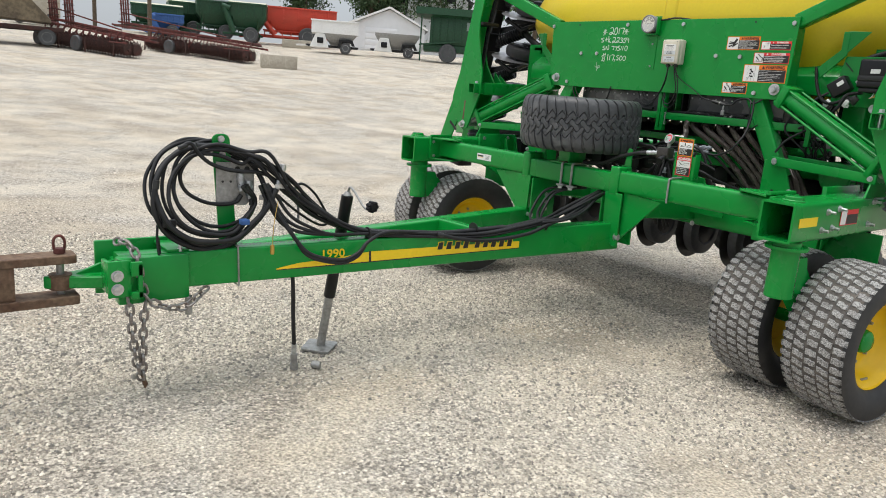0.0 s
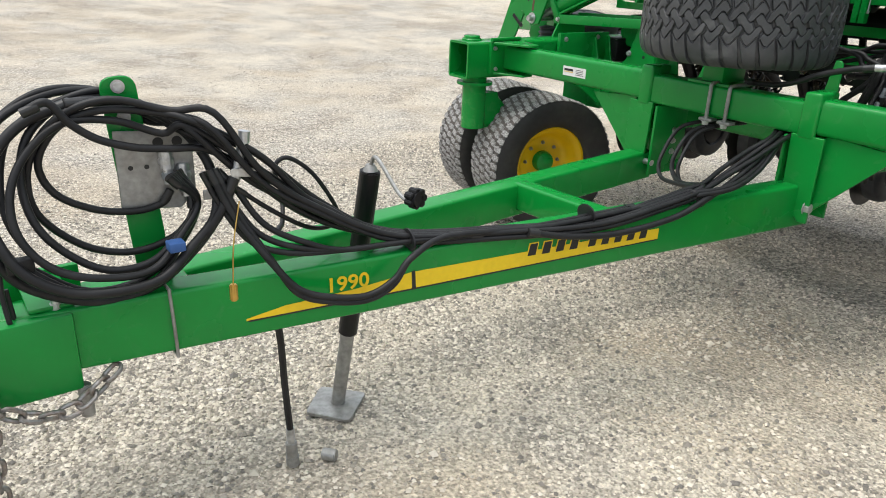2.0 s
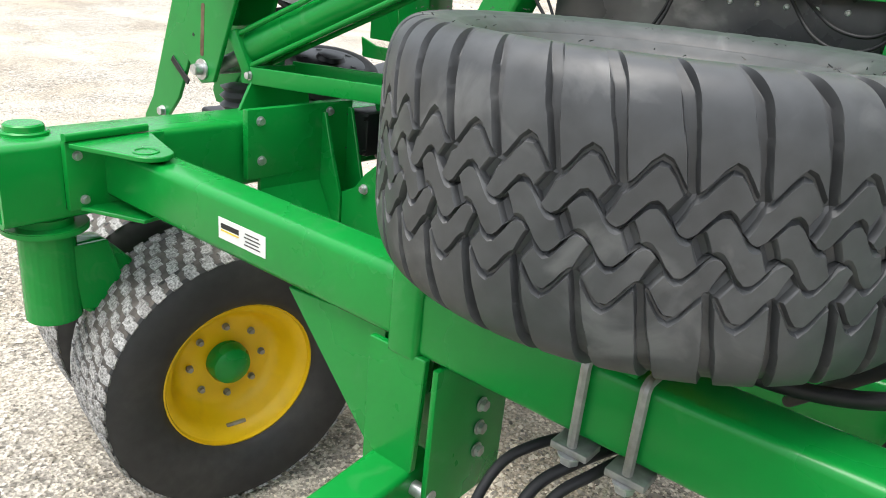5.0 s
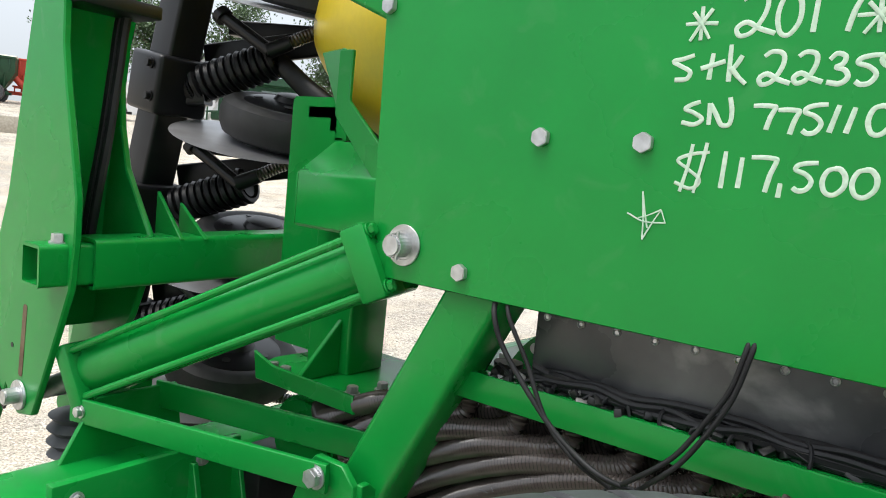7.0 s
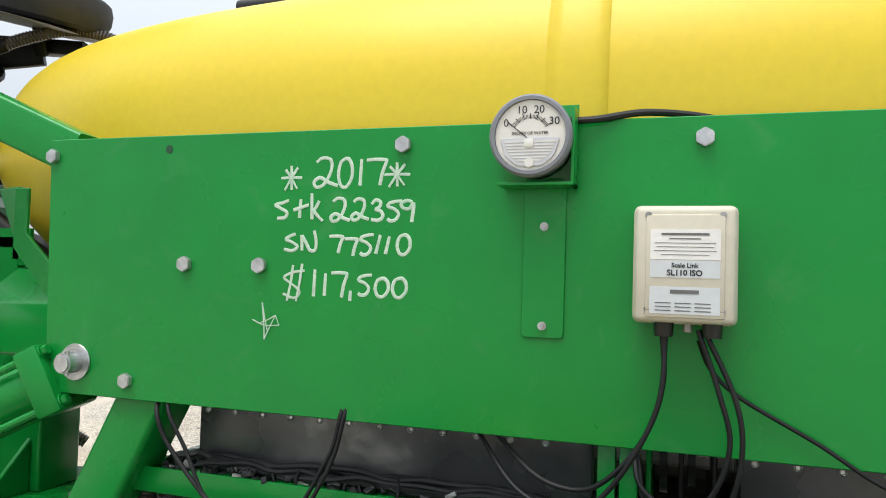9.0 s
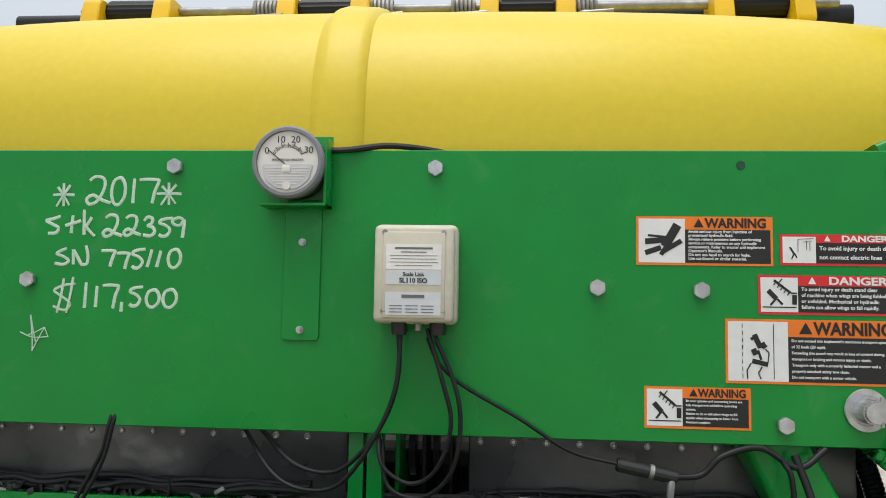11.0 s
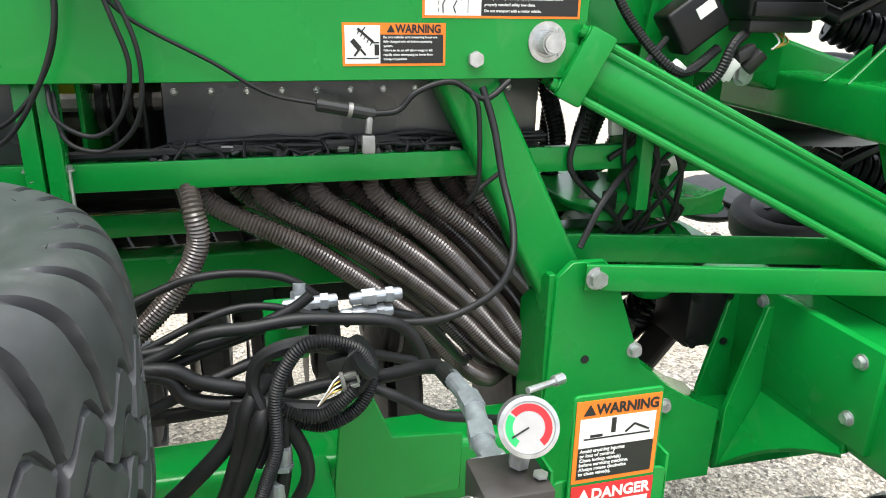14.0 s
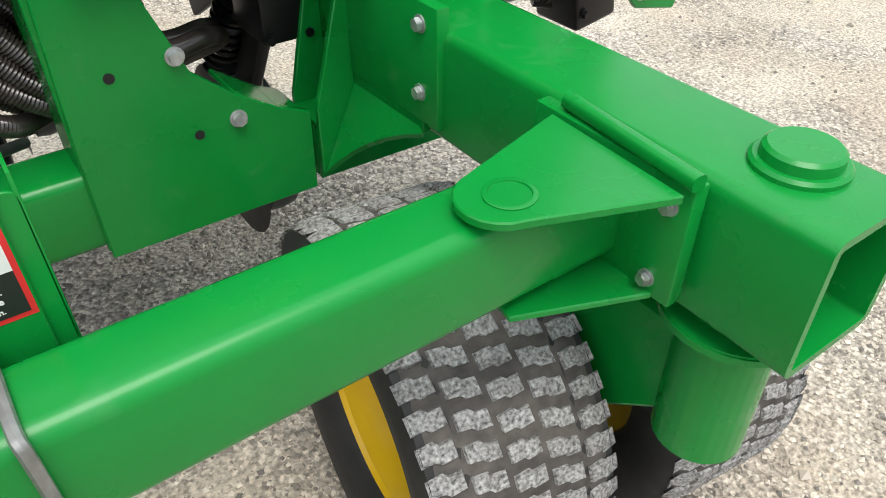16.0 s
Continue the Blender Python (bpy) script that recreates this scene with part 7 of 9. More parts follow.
# ---- seed hoses under the rail ----
for s in (-1, 1):
    for k in range(13):
        x = 0.325 + 0.049 * k + 0.010 * (k % 2)
        u = k / 12
        d = 0.06 * (k % 2)
        ex, ez = 0.84 + 0.28 * u + 0.02 * (k % 3), 0.92 + 0.06 * u
        if s < 0:
            ex, ez = 0.93 + 0.24 * u, 1.345 - 0.50 * (0.93 + 0.24 * u - x)
        a, e = Vector((x, 0.10 + d, 1.34)), Vector((ex, 0.13 + d, ez))
        sag = 0.035 * (1 - u) + 0.01
        pts = [(x, 0.11 + d, 1.40), a, a.lerp(e, 0.35) + Vector((0, -0.02, sag)), a.lerp(e, 0.7) + Vector((0, 0, sag * 0.8)), e, (ex + 0.14, 0.26 + d, ez - 0.05), (1.36, 0.45 + d, 0.84)]
        pts = [(s * p[0], p[1], p[2]) for p in pts]
        sh = tagged(part("seed_hose", corrugated(pts, 0.0205, 0.0066, 10, 0.13), CORR), "brown-black ribbed plastic seed hose", "seed hose", "seed hoses")
        part("cuff", rod((s * x, 0.11 + d, 1.372), (s * x, 0.11 + d, 1.425), 0.022, 0.026, n=12), CORK, sh)
    tagged(part("seed_hose", corrugated([(s * 0.285, 0.09, 1.40), (s * 0.298, 0.05, 1.346), (s * 0.301, 0.05, 1.282), (s * 0.263, 0.05, 1.208), (s * 0.192, 0.05, 1.13), (s * 0.10, 0.04, 1.06)], 0.0205, 0.0066, 10, 0.13), CORR), "brown-black ribbed plastic seed hose", "seed hose", "seed hoses")
    cable("power_cable", "thin black cable hanging from the panel", [(-0.722, 0.02, 1.57), (-0.711, 0.0, 1.537), (-0.685, 0.0, 1.487), (-0.614, 0.0, 1.413), (-0.563, 0.0, 1.375), (-0.511, 0.0, 1.352), (-0.46, 0.02, 1.34)] if s < 0 else [(0.765, -0.01, 1.535), (0.775, -0.02, 1.505), (0.778, -0.02, 1.389), (0.763, -0.01, 1.347), (0.79, 0.0, 1.37), (0.83, 0.0, 1.40)], 0.0042)
    if s < 0:
        cable("power_cable", "thin black cable hanging from the panel", [(-0.700, 0.02, 1.57), (-0.686, 0.0, 1.542), (-0.647, 0.0, 1.48), (-0.608, 0.0, 1.409), (-0.556, 0.0, 1.363), (-0.50, 0.02, 1.33)], 0.0035)
    part("meter_loom", hose([(s * 0.70, 0.16, 1.40), (s * 0.672, 0.10, 1.435), (s * 0.64, 0.084, 1.446), (s * 0.58, 0.087, 1.440), (s * 0.45, 0.088, 1.434), (s * 0.36, 0.082, 1.437), (s * 0.2, 0.085, 1.434), (s * 0.06, 0.10, 1.43), (0.0, 0.16, 1.42)], 0.0085), HOSE, rail_thing)
for pts in ([(-0.350, 0.02, 1.60), (-0.351, 0.0, 1.567), (-0.362, 0.0, 1.517), (-0.381, 0.0, 1.477), (-0.418, 0.0, 1.413), (-0.466, 0.0, 1.366), (-0.53, 0.03, 1.31)],
            [(-0.341, 0.02, 1.60), (-0.344, 0.0, 1.568), (-0.356, 0.0, 1.514), (-0.372, 0.0, 1.473), (-0.404, 0.0, 1.415), (-0.432, 0.0, 1.38), (-0.50, 0.03, 1.31)]):
    cable("panel_cable", "thin black cable hanging below the panel", pts, 0.0036)
plug2 = thing("sensor_plug", "grey inline plug with a hanging clip under the panel", "connector")
part("body", rod((0.505, -0.01, 1.523), (0.60, -0.008, 1.505), 0.0115, n=12, bevel=0.002), CORK, plug2)
part("band", rod((0.556, -0.009, 1.5135), (0.563, -0.009, 1.5120), 0.0121, n=12), DULL, plug2)
part("clip", join(hose([(0.592, -0.01, 1.508), (0.590, -0.014, 1.492), (0.588, -0.014, 1.475)], 0.006), box((0.577, -0.020, 1.440), (0.599, -0.006, 1.472), 0.004)), DULL, plug2)
cable("panel_cable", "black cable from the plug to the frame leg", [(0.60, -0.008, 1.505), (0.64, -0.005, 1.51), (0.673, -0.005, 1.54), (0.734, 0.0, 1.554), (0.787, -0.012, 1.527), (0.835, 0.0, 1.555)], 0.005)

# ---- tank towers at both sides, one with control units ----
def tower(s):
    t = thing("tank_tower", "green welded tower that carries the seed tank", "support", "tank towers")
    part("post", beam((s * 1.28, 0.29, 1.28), (s * 1.28, 0.29, 1.72), 0.13, 0.12, 0.008, up=(0, 1, 0)), GREEN, t)
    y0 = 0.13 if s < 0 else 0.20
    part("cross_tube", plate([(y0, 1.60), (y0 + 0.115, 1.60), (y0 + 0.115, 1.787), (y0 + 0.10, 1.787), (y0, 1.715)], "x", -1.314 if s < 0 else 0.70, 0.614, 0.006), GREEN, t)
    part("end_cap", plate([(y0 + 0.004, 1.604), (y0 + 0.111, 1.604), (y0 + 0.111, 1.78), (y0 + 0.004, 1.711)], "x", s * 1.317 - 0.002, 0.004, 0.001), GREEN, t)
    part("slot_plate", plate([(s * 1.48, 1.30), (s * 1.48, 1.875), (s * 1.472, 1.884), (s * 1.30, 1.884), (s * 1.30, 1.79), (s * 1.335, 1.79), (s * 1.335, 1.81), (s * 1.352, 1.81), (s * 1.352, 1.838), (s * 1.425, 1.838), (s * 1.425, 1.862), (s * 1.333, 1.862), (s * 1.333, 1.795), (s * 1.31, 1.795), (s * 1.31, 1.30)], "y", y0 + 0.122, 0.010, 0.0), GREEN, t)
    part("base_plate", plate(round_pts([(s * 1.37, 0.10), (s * 1.10, 0.10), (s * 1.05, 0.20), (s * 1.05, 0.45), (s * 1.40, 0.45), (s * 1.42, 0.2)], 0.02), "z", 1.262, 0.016, 0.003), GREEN, t)
    part("base_lip", plate([(s * 1.352, 1.262), (s * 1.06, 1.262), (s * 1.066, 1.298), (s * 1.30, 1.302), (s * 1.363, 1.322)], "y", 0.092, 0.008, 0.002), GREEN, t)
    part("gusset", plate([(0.105, 1.279), (0.228, 1.279), (0.228, 1.40)], "x", s * 1.25, 0.012), GREEN, t)
    for x, y in ((1.34, 0.13), (1.30, 0.13), (1.12, 0.15), (1.10, 0.22)):
        bolt((s * x, y, 1.278), (0, 0, 1), 0.013, 0.014, t, DULL)
    part("torsion_tube", rod((s * 1.27, 0.16, 1.135), (s * 1.27, 1.4, 1.135), 0.095, n=32, bevel=0.01), GREEN, t)
tower(-1)
tower(1)
ecu = thing("control_unit_board", "green plate with two black control units and loose harness", "control unit")
part("plate", plate(round_pts([(1.16, 1.55), (1.50, 1.55), (1.50, 1.83), (1.21, 1.83)], 0.01), "y", 0.16, 0.006, 0.001), GREEN, ecu)
big = part("control_unit", box((1.335, 0.06, 1.655), (1.505, 0.158, 1.812), 0.012, 3), BLACK, ecu, "large black finned control unit")
part("unit_rib", join(box((1.34, 0.052, 1.662), (1.50, 0.064, 1.69), 0.003)), BLACK, big)
part("unit_label", box((1.40, 0.0575, 1.735), (1.45, 0.0598, 1.758), 0), PAPER, big)
sm = put(box((-0.055, -0.03, -0.045), (0.055, 0.03, 0.045), 0.008, 3), Matrix.Translation((1.235, 0.10, 1.655)) @ pose(0, 0, 0, 0, -35, 0))
small = part("control_unit", sm, BLACK, ecu, "small black control unit, tilted")
part("unit_label", put(box((0.0, -0.032, 0.0), (0.04, -0.0302, 0.022), 0), Matrix.Translation((1.235, 0.10, 1.655)) @ pose(0, 0, 0, 0, -35, 0)), PAPER, small)
bolt((1.41, 0.16, 1.545), (0, -1, 0), 0.02, 0.01, ecu)
part("lower_band", box((1.338, 0.053, 1.695), (1.502, 0.061, 1.722), 0.002), CORK, big, "matt grey band")
part("connector_strip", box((1.345, 0.07, 1.632), (1.49, 0.14, 1.657), 0.006), CORK, big)
for x, z in ((1.33, 1.80), (1.322, 1.735), (1.20, 1.705), (1.30, 1.69)):
    bolt((x, 0.158, z), (0, -1, 0), 0.008, 0.012, ecu)
# black bar paints the dark of a slanted slot in the plate
part("edge_slot", beam((1.215, 0.157, 1.795), (1.265, 0.157, 1.745), 0.003, 0.006, 0.001), PRINT, ecu)
for k in range(3):
    part("wire", hose([(1.42 + 0.008 * k, 0.10, 1.635), (1.425 + 0.01 * k, 0.08, 1.615), (1.41, 0.08, 1.60)], 0.002), BRASS if k else PAPER, ecu)
part("paper_tag", put(box((-0.022, -0.001, -0.010), (0.022, 0.001, 0.010), 0.0), Matrix.Translation((1.295, 0.06, 1.555)) @ pose(0, 0, 0, 20, 15, 10)), PAPER, ecu)
part("plug_end", put(box((-0.02, -0.012, -0.012), (0.02, 0.012, 0.012), 0.004), Matrix.Translation((1.335, 0.06, 1.595)) @ pose(0, 0, 0, 0, -25, 0)), CORK, ecu)
for k, pts in enumerate(([(1.30, 0.10, 1.60), (1.22, 0.07, 1.56), (1.16, 0.06, 1.58), (1.10, 0.10, 1.66), (1.06, 0.14, 1.76)], [(1.36, 0.10, 1.63), (1.30, 0.05, 1.61), (1.27, 0.05, 1.55), (1.22, 0.08, 1.50)], [(1.18, 0.09, 1.62), (1.12, 0.06, 1.57), (1.09, 0.06, 1.50), (1.12, 0.06, 1.44), (1.06, 0.05, 1.40)], [(1.20, 0.10, 1.44), (1.12, 0.05, 1.40), (1.03, 0.0, 1.33), (0.98, -0.02, 1.25)])):
    tagged(part("harness", corrugated(pts, 0.0105 - 0.0035 * (k > 1), 0.006, 8, 0.14), HOSE), "black wiring harness by the control units", "cable", "harnesses")
for p in ((1.19, 0.07, 1.56), (1.30, 0.06, 1.565), (1.35, 0.05, 1.58)):
    cn = thing("harness_plug", "grey and white harness plug", "connector", "harness plugs")
    part("plug_body", put(box((-0.012, -0.01, -0.022), (0.012, 0.01, 0.022), 0.003), Matrix.Translation(p) @ pose(0, 0, 0, 20, 35, 10)), CORK if p[0] > 1.31 else PAPER, cn)
tagged(part("air_duct", corrugated([(1.16, 0.30, 1.76), (1.30, 0.27, 1.83), (1.48, 0.25, 1.88), (1.75, 0.27, 1.97), (2.05, 0.3, 2.1)], 0.019, 0.009), HOSE), "black ribbed air duct beside the tank", "duct")
tagged(part("air_duct", corrugated([(-1.18, 0.30, 1.74), (-1.40, 0.32, 1.85), (-1.60, 0.40, 1.92), (-1.85, 0.5, 2.02)], 0.028, 0.011), HOSE), "black ribbed air duct beside the tank", "duct")

# ---- row units ----
def row_unit_proto():
    u = thing("row_unit", "black row unit with disc opener, gauge wheel and coil spring", "row unit", "row units")
    # built with its toolbar clamp at the origin, ground 0.70 below, travel along -y
    cl = part("clamp", box((-0.05, -0.07, -0.07), (0.05, 0.07, 0.07), 0.008), BLACK, u)
    for x in (-0.04, 0.04):
        for z in (-0.055, 0.055):
            part("clamp_bolt", rod((x, -0.085, z), (x, 0.085, z), 0.009, n=8), BLACK, cl)
    part("arm", join(beam((0, 0.05, -0.05), (0, 0.30, -0.40), 0.03, 0.08, 0.01, up=(0, 1, 0)), beam((0, 0.30, -0.40), (0, 0.34, -0.52), 0.028, 0.06, 0.01, up=(0, 1, 0))), BLACK, u)
    part("upper_link", beam((0, 0.05, 0.06), (0, 0.48, -0.16), 0.02, 0.05, 0.006, up=(0, 1, 0)), BLACK, u)
    part("spring", spring((0.0, 0.10, 0.02), (0.0, 0.36, -0.26), 0.042, 0.0085, 11), BLACK, u)
    part("spring_rod", rod((0, 0.06, 0.06), (0, 0.40, -0.30), 0.014, n=10), BLACK, u)
    part("disc", lathe([(0.001, -0.004), (0.08, -0.006), (0.21, -0.002), (0.230, 0.0), (0.21, 0.002), (0.08, -0.001), (0.001, 0.002)], 40, Matrix.Translation((-0.03, 0.34, -0.50)) @ pose(0, 0, 0, 0, 90, 0)), DARKSTEEL, u, "dark steel opener disc")
    gw = part("gauge_wheel", lathe([(0.05, -0.035), (0.10, -0.04), (0.165, -0.045), (0.195, -0.035), (0.20, 0.0), (0.195, 0.035), (0.17, 0.05), (0.12, 0.052), (0.10, 0.03), (0.05, 0.025)], 36, Matrix.Translation((0.04, 0.35, -0.49)) @ pose(0, 0, 0, 0, 90, 0)), RUBBER, u)
    part("wheel_hub", lathe([(0.001, 0.03), (0.10, 0.03), (0.105, 0.045), (0.02, 0.06), (0.001, 0.06)], 28, Matrix.Translation((0.04, 0.35, -0.49)) @ pose(0, 0, 0, 0, 90, 0)), BLACK, gw)
    part("closing_arm", beam((0, 0.34, -0.40), (0, 0.72, -0.55), 0.02, 0.05, 0.006, up=(0, 1, 0)), BLACK, u)
    part("closing_wheel", lathe([(0.02, -0.012), (0.11, -0.014), (0.135, -0.010), (0.14, 0.0), (0.135, 0.010), (0.11, 0.014), (0.02, 0.012)], 28, Matrix.Translation((0.01, 0.72, -0.555)) @ pose(0, 0, 0, 0, 80, 0)), RUBBER, u)
    part("seed_tube", corrugated([(0.02, 0.25, -0.36), (0.03, 0.20, -0.20), (0.03, 0.10, 0.02), (0.05, 0.0, 0.16)], 0.020, 0.009, 8), CORR, u)
    return u
unit = row_unit_proto()
unit.matrix_basis = pose(-1.14, 0.50, 1.02)
for k in range(1, 13):
    copy_thing(unit, pose(-1.14 + 0.19 * k, 0.50 + 0.45 * (k % 2), 1.02))
def wing_unit(s):
    """A folded row unit; its gauge wheel's centre is the origin, the wheel lies nearly flat."""
    u = thing("wing_row_unit", "folded black row unit with steel disc, gauge wheel and spring", "row unit", "folded row units")
    X = lambda x, y, z: Vector((-s * x, y, z))
    flat = Matrix.Rotation(radians(-s * 13), 4, "Y") @ Matrix.Rotation(radians(5), 4, "X")
    part("disc", lathe([(0.001, -0.008), (0.09, -0.006), (0.205, -0.002), (0.222, 0.0), (0.205, 0.002), (0.09, 0.001), (0.001, 0.001)], 56, Matrix.Translation(X(-0.06, -0.085, -0.062)) @ flat), FILM, u, "bare steel opener disc")
    gw = part("gauge_wheel", lathe([(0.12, -0.05), (0.165, -0.056), (0.186, -0.045), (0.197, -0.02), (0.198, 0.012), (0.190, 0.036), (0.172, 0.048), (0.150, 0.050), (0.140, 0.046)], 48, flat), WALL, u, "broad black rubber gauge wheel")
    part("wheel_hub", lathe([(0.142, 0.044), (0.125, 0.052), (0.06, 0.060), (0.050, 0.075), (0.03, 0.080), (0.001, 0.080)], 40, flat), BLACK, gw)
    # five black discs paint the shade inside the hub's holes
    for k in range(5):
        a = 2 * math.pi * k / 5 + 0.4
        part("hub_hole", put(disc_face((0.10 * math.cos(a), 0.10 * math.sin(a), 0.0565), (0.12 * math.cos(a), 0.12 * math.sin(a), 1), 0.012, 0.002, 14), flat), PRINT, gw)
    part("seed_boot", join(rod(X(-0.20, -0.174, -0.094), X(-0.042, -0.129, -0.186), 0.018, n=14, bevel=0.004), rod(X(-0.21, -0.178, -0.086), X(-0.195, -0.173, -0.10), 0.026, n=12), rod(X(-0.05, -0.132, -0.183), X(0.0, -0.10, -0.155), 0.022, 0.020, n=12)), BLACK, u, "black seed boot tube")
    part("seed_tube", corrugated([X(-0.01, -0.105, -0.16), X(0.04, -0.05, -0.120), X(0.10, 0.02, -0.085), X(0.20, 0.10, -0.10), X(0.32, 0.2, -0.2)], 0.019, 0.009, 10), CORR, u)
    p, r = X(-0.325, -0.157, -0.281), X(-0.10, -0.055, -0.188)
    part("spring", spring(p, r, 0.046, 0.0105, 11), BLACK, u, "thick black coil spring")
    part("spring_core", rod(p, r, 0.034, n=16), BLACK, u)
    part("spring_seat", join(rod(p + (p - r) * 0.14, p, 0.05, 0.056, n=16, bevel=0.006), rod(p + (p - r) * 0.25, p + (p - r) * 0.1, 0.03, n=12)), BLACK, u)
    part("pin", rod(p + Vector((0, -0.06, 0.04)), p + Vector((0, -0.03, 0.055)), 0.012, n=12), BLACK, u)
    part("shank", join(beam(X(-0.37, -0.10, -0.19), X(-0.06, 0.08, -0.12), 0.03, 0.075, 0.008), beam(X(-0.06, 0.08, -0.12), X(-0.03, 0.03, -0.04), 0.03, 0.06, 0.008)), BLACK, u)
    part("lower_arm", beam(X(-0.36, -0.02, -0.09), X(0.04, 0.14, -0.10), 0.05, 0.045, 0.008), BLACK, u)
    cl = part("clamp", join(put(box((-0.075, -0.085, -0.09), (0.075, 0.085, 0.075), 0.014, 3), Matrix.Translation(X(-0.387, -0.205, -0.279)) @ Matrix.Rotation(radians(-s * 9), 4, "Y")), beam(X(-0.39, -0.20, -0.30), X(-0.30, -0.14, -0.285), 0.07, 0.10, 0.012)), BLACK, u)
    for dz in (-0.05, 0.04):
        part("bolt", bolt_mesh(X(-0.345, -0.292, -0.279 + dz), (0, -1, 0), 0.012, 0.012), BLACK, cl)
    part("closing_wheel", lathe([(0.02, -0.012), (0.11, -0.014), (0.135, -0.010), (0.14, 0.0), (0.135, 0.010), (0.11, 0.014), (0.02, 0.012)], 28, Matrix.Translation(X(0.05, 0.36, -0.03)) @ flat @ pose(0, 0, 0, 8, 0, 0)), RUBBER, u)
    part("closing_arm", beam(X(-0.02, 0.06, -0.06), X(0.05, 0.36, -0.02), 0.05, 0.02, 0.006), BLACK, u)
    return u
for s in (-1, 1):
    first = wing_unit(s)
    base = Vector((s * 1.757, 0.493, 1.837))
    step = Vector((-s * 0.070, 0.018, 0.362))
    first.matrix_basis = Matrix.Translation(base - 2 * step)
    for k in range(-1, 4):
        copy_thing(first, Matrix.Translation(base + k * step))
    tb = thing("wing_toolbar", "upright black square toolbar of the folded wing", "toolbar", "wing toolbars")
    c0 = base + Vector((s * 0.387, -0.205, -0.279))
    part("tube", beam(c0 - step * 1.4, c0 + step * 4.6, 0.105, 0.105, 0.010, up=(0, 1, 0)), BLACK, tb)
    part("foot", beam((s * 1.70, 0.0, 1.15), (s * 2.28, 0.22, 1.12), 0.12, 0.14, 0.012), GREEN, tb)
part_bar = thing("rear_toolbar", "black toolbar that carries the lower row units", "toolbar")
part("tube", beam((-1.42, 0.54, 1.03), (1.42, 0.54, 1.03), 0.12, 0.12, 0.012), BLACK, part_bar)
part("tube", beam((-1.42, 0.99, 1.03), (1.42, 0.99, 1.03), 0.12, 0.12, 0.012), BLACK, part_bar)

# ---- small fittings along the hose rail ----
rnd = random.Random(21)
for k in range(84):
    x = rnd.choice((-1, 1)) * rnd.uniform(0.24, 0.76)
    p = Vector((x, rnd.uniform(0.066, 0.10), 1.412 + rnd.uniform(0.0, 0.022)))
    mat = DULL if k % 12 == 0 else rnd.choice([CORK, CORK, BLACK])
    u = rnd.uniform(0.006, 0.014)
    part("hose_clip", put(box((-u, -0.006, -0.006), (u, 0.006, 0.006), 0.002), Matrix.Translation(p) @ pose(0, 0, 0, rnd.uniform(-40, 40), rnd.uniform(-30, 30), rnd.uniform(0, 180))), mat, rail_thing)
for k in range(22):
    x = (-1 if k % 2 else 1) * (0.26 + 0.022 * k)
    part("sensor_lead", hose([(x, 0.07, 1.40), (x + rnd.uniform(-0.02, 0.02), 0.07, 1.43), (x + rnd.uniform(-0.04, 0.04), 0.085, 1.435 + rnd.uniform(0, 0.018)), (x + rnd.uniform(-0.06, 0.06), 0.095, 1.43)], 0.0028, 5, 6), HOSE, rail_thing)
for x in (0.060, 0.118, 1.13):
    part("rail_bolt", join(rod((x, 0.048, 1.345), (x, 0.048, 1.42), 0.004, n=8), bolt_mesh((x, 0.048, 1.418), (0, 0, 1), 0.0075, 0.007), bolt_mesh((x, 0.048, 1.352), (0, 0, -1), 0.0075, 0.007)), STEEL, rail_thing)

# ---- dark works behind the meters ----
for s in (-1, 1):
    copy_thing(unit, pose(s * 1.36, 0.16, 1.02))
# made-up pipes that close off the bright ground behind the covers
backing = thing("backing_pipes", "black pipes with outlets, added as dark backing behind the meter covers", "air manifold")
part("pipe", rod((-0.66, 0.52, 1.46), (1.0, 0.52, 1.46), 0.10, n=24, bevel=0.01), BLACK, backing)
part("lower_pipe", rod((-0.66, 0.62, 1.27), (1.0, 0.62, 1.27), 0.08, n=24, bevel=0.01), BLACK, backing)
for k in range(17):
    x = -0.62 + 0.097 * k
    part("outlet", join(rod((x, 0.50, 1.44), (x, 0.40, 1.36), 0.026, n=10), rod((x, 0.42, 1.375), (x, 0.40, 1.35), 0.032, n=10)), CORK, backing)
    part("drop_tube", corrugated([(x, 0.60, 1.24), (x + 0.02, 0.58, 1.16), (x + 0.04, 0.62, 1.08), (x + 0.06, 0.72, 0.98)], 0.02, 0.012, 7), HOSE, backing)
frame2 = thing("meter_frame", "green and black meter frame brackets between the covers", "bracket")
for x in (0.125, 0.175, 0.225):
    part("shaft_plate", plate(round_pts([(0.14, 1.40), (0.40, 1.40), (0.40, 1.60), (0.14, 1.60)], 0.03), "x", x, 0.008), BLACK if x > 0.13 else GREEN, frame2)
part("drive_shaft", rod((-0.70, 0.24, 1.50), (0.98, 0.24, 1.50), 0.016, n=6), DULL, frame2)
part("sprocket", join(rod((0.145, 0.24, 1.50), (0.157, 0.24, 1.50), 0.06, n=20), rod((0.19, 0.24, 1.50), (0.202, 0.24, 1.50), 0.045, n=18)), BLACK, frame2)
rnd = random.Random(33)
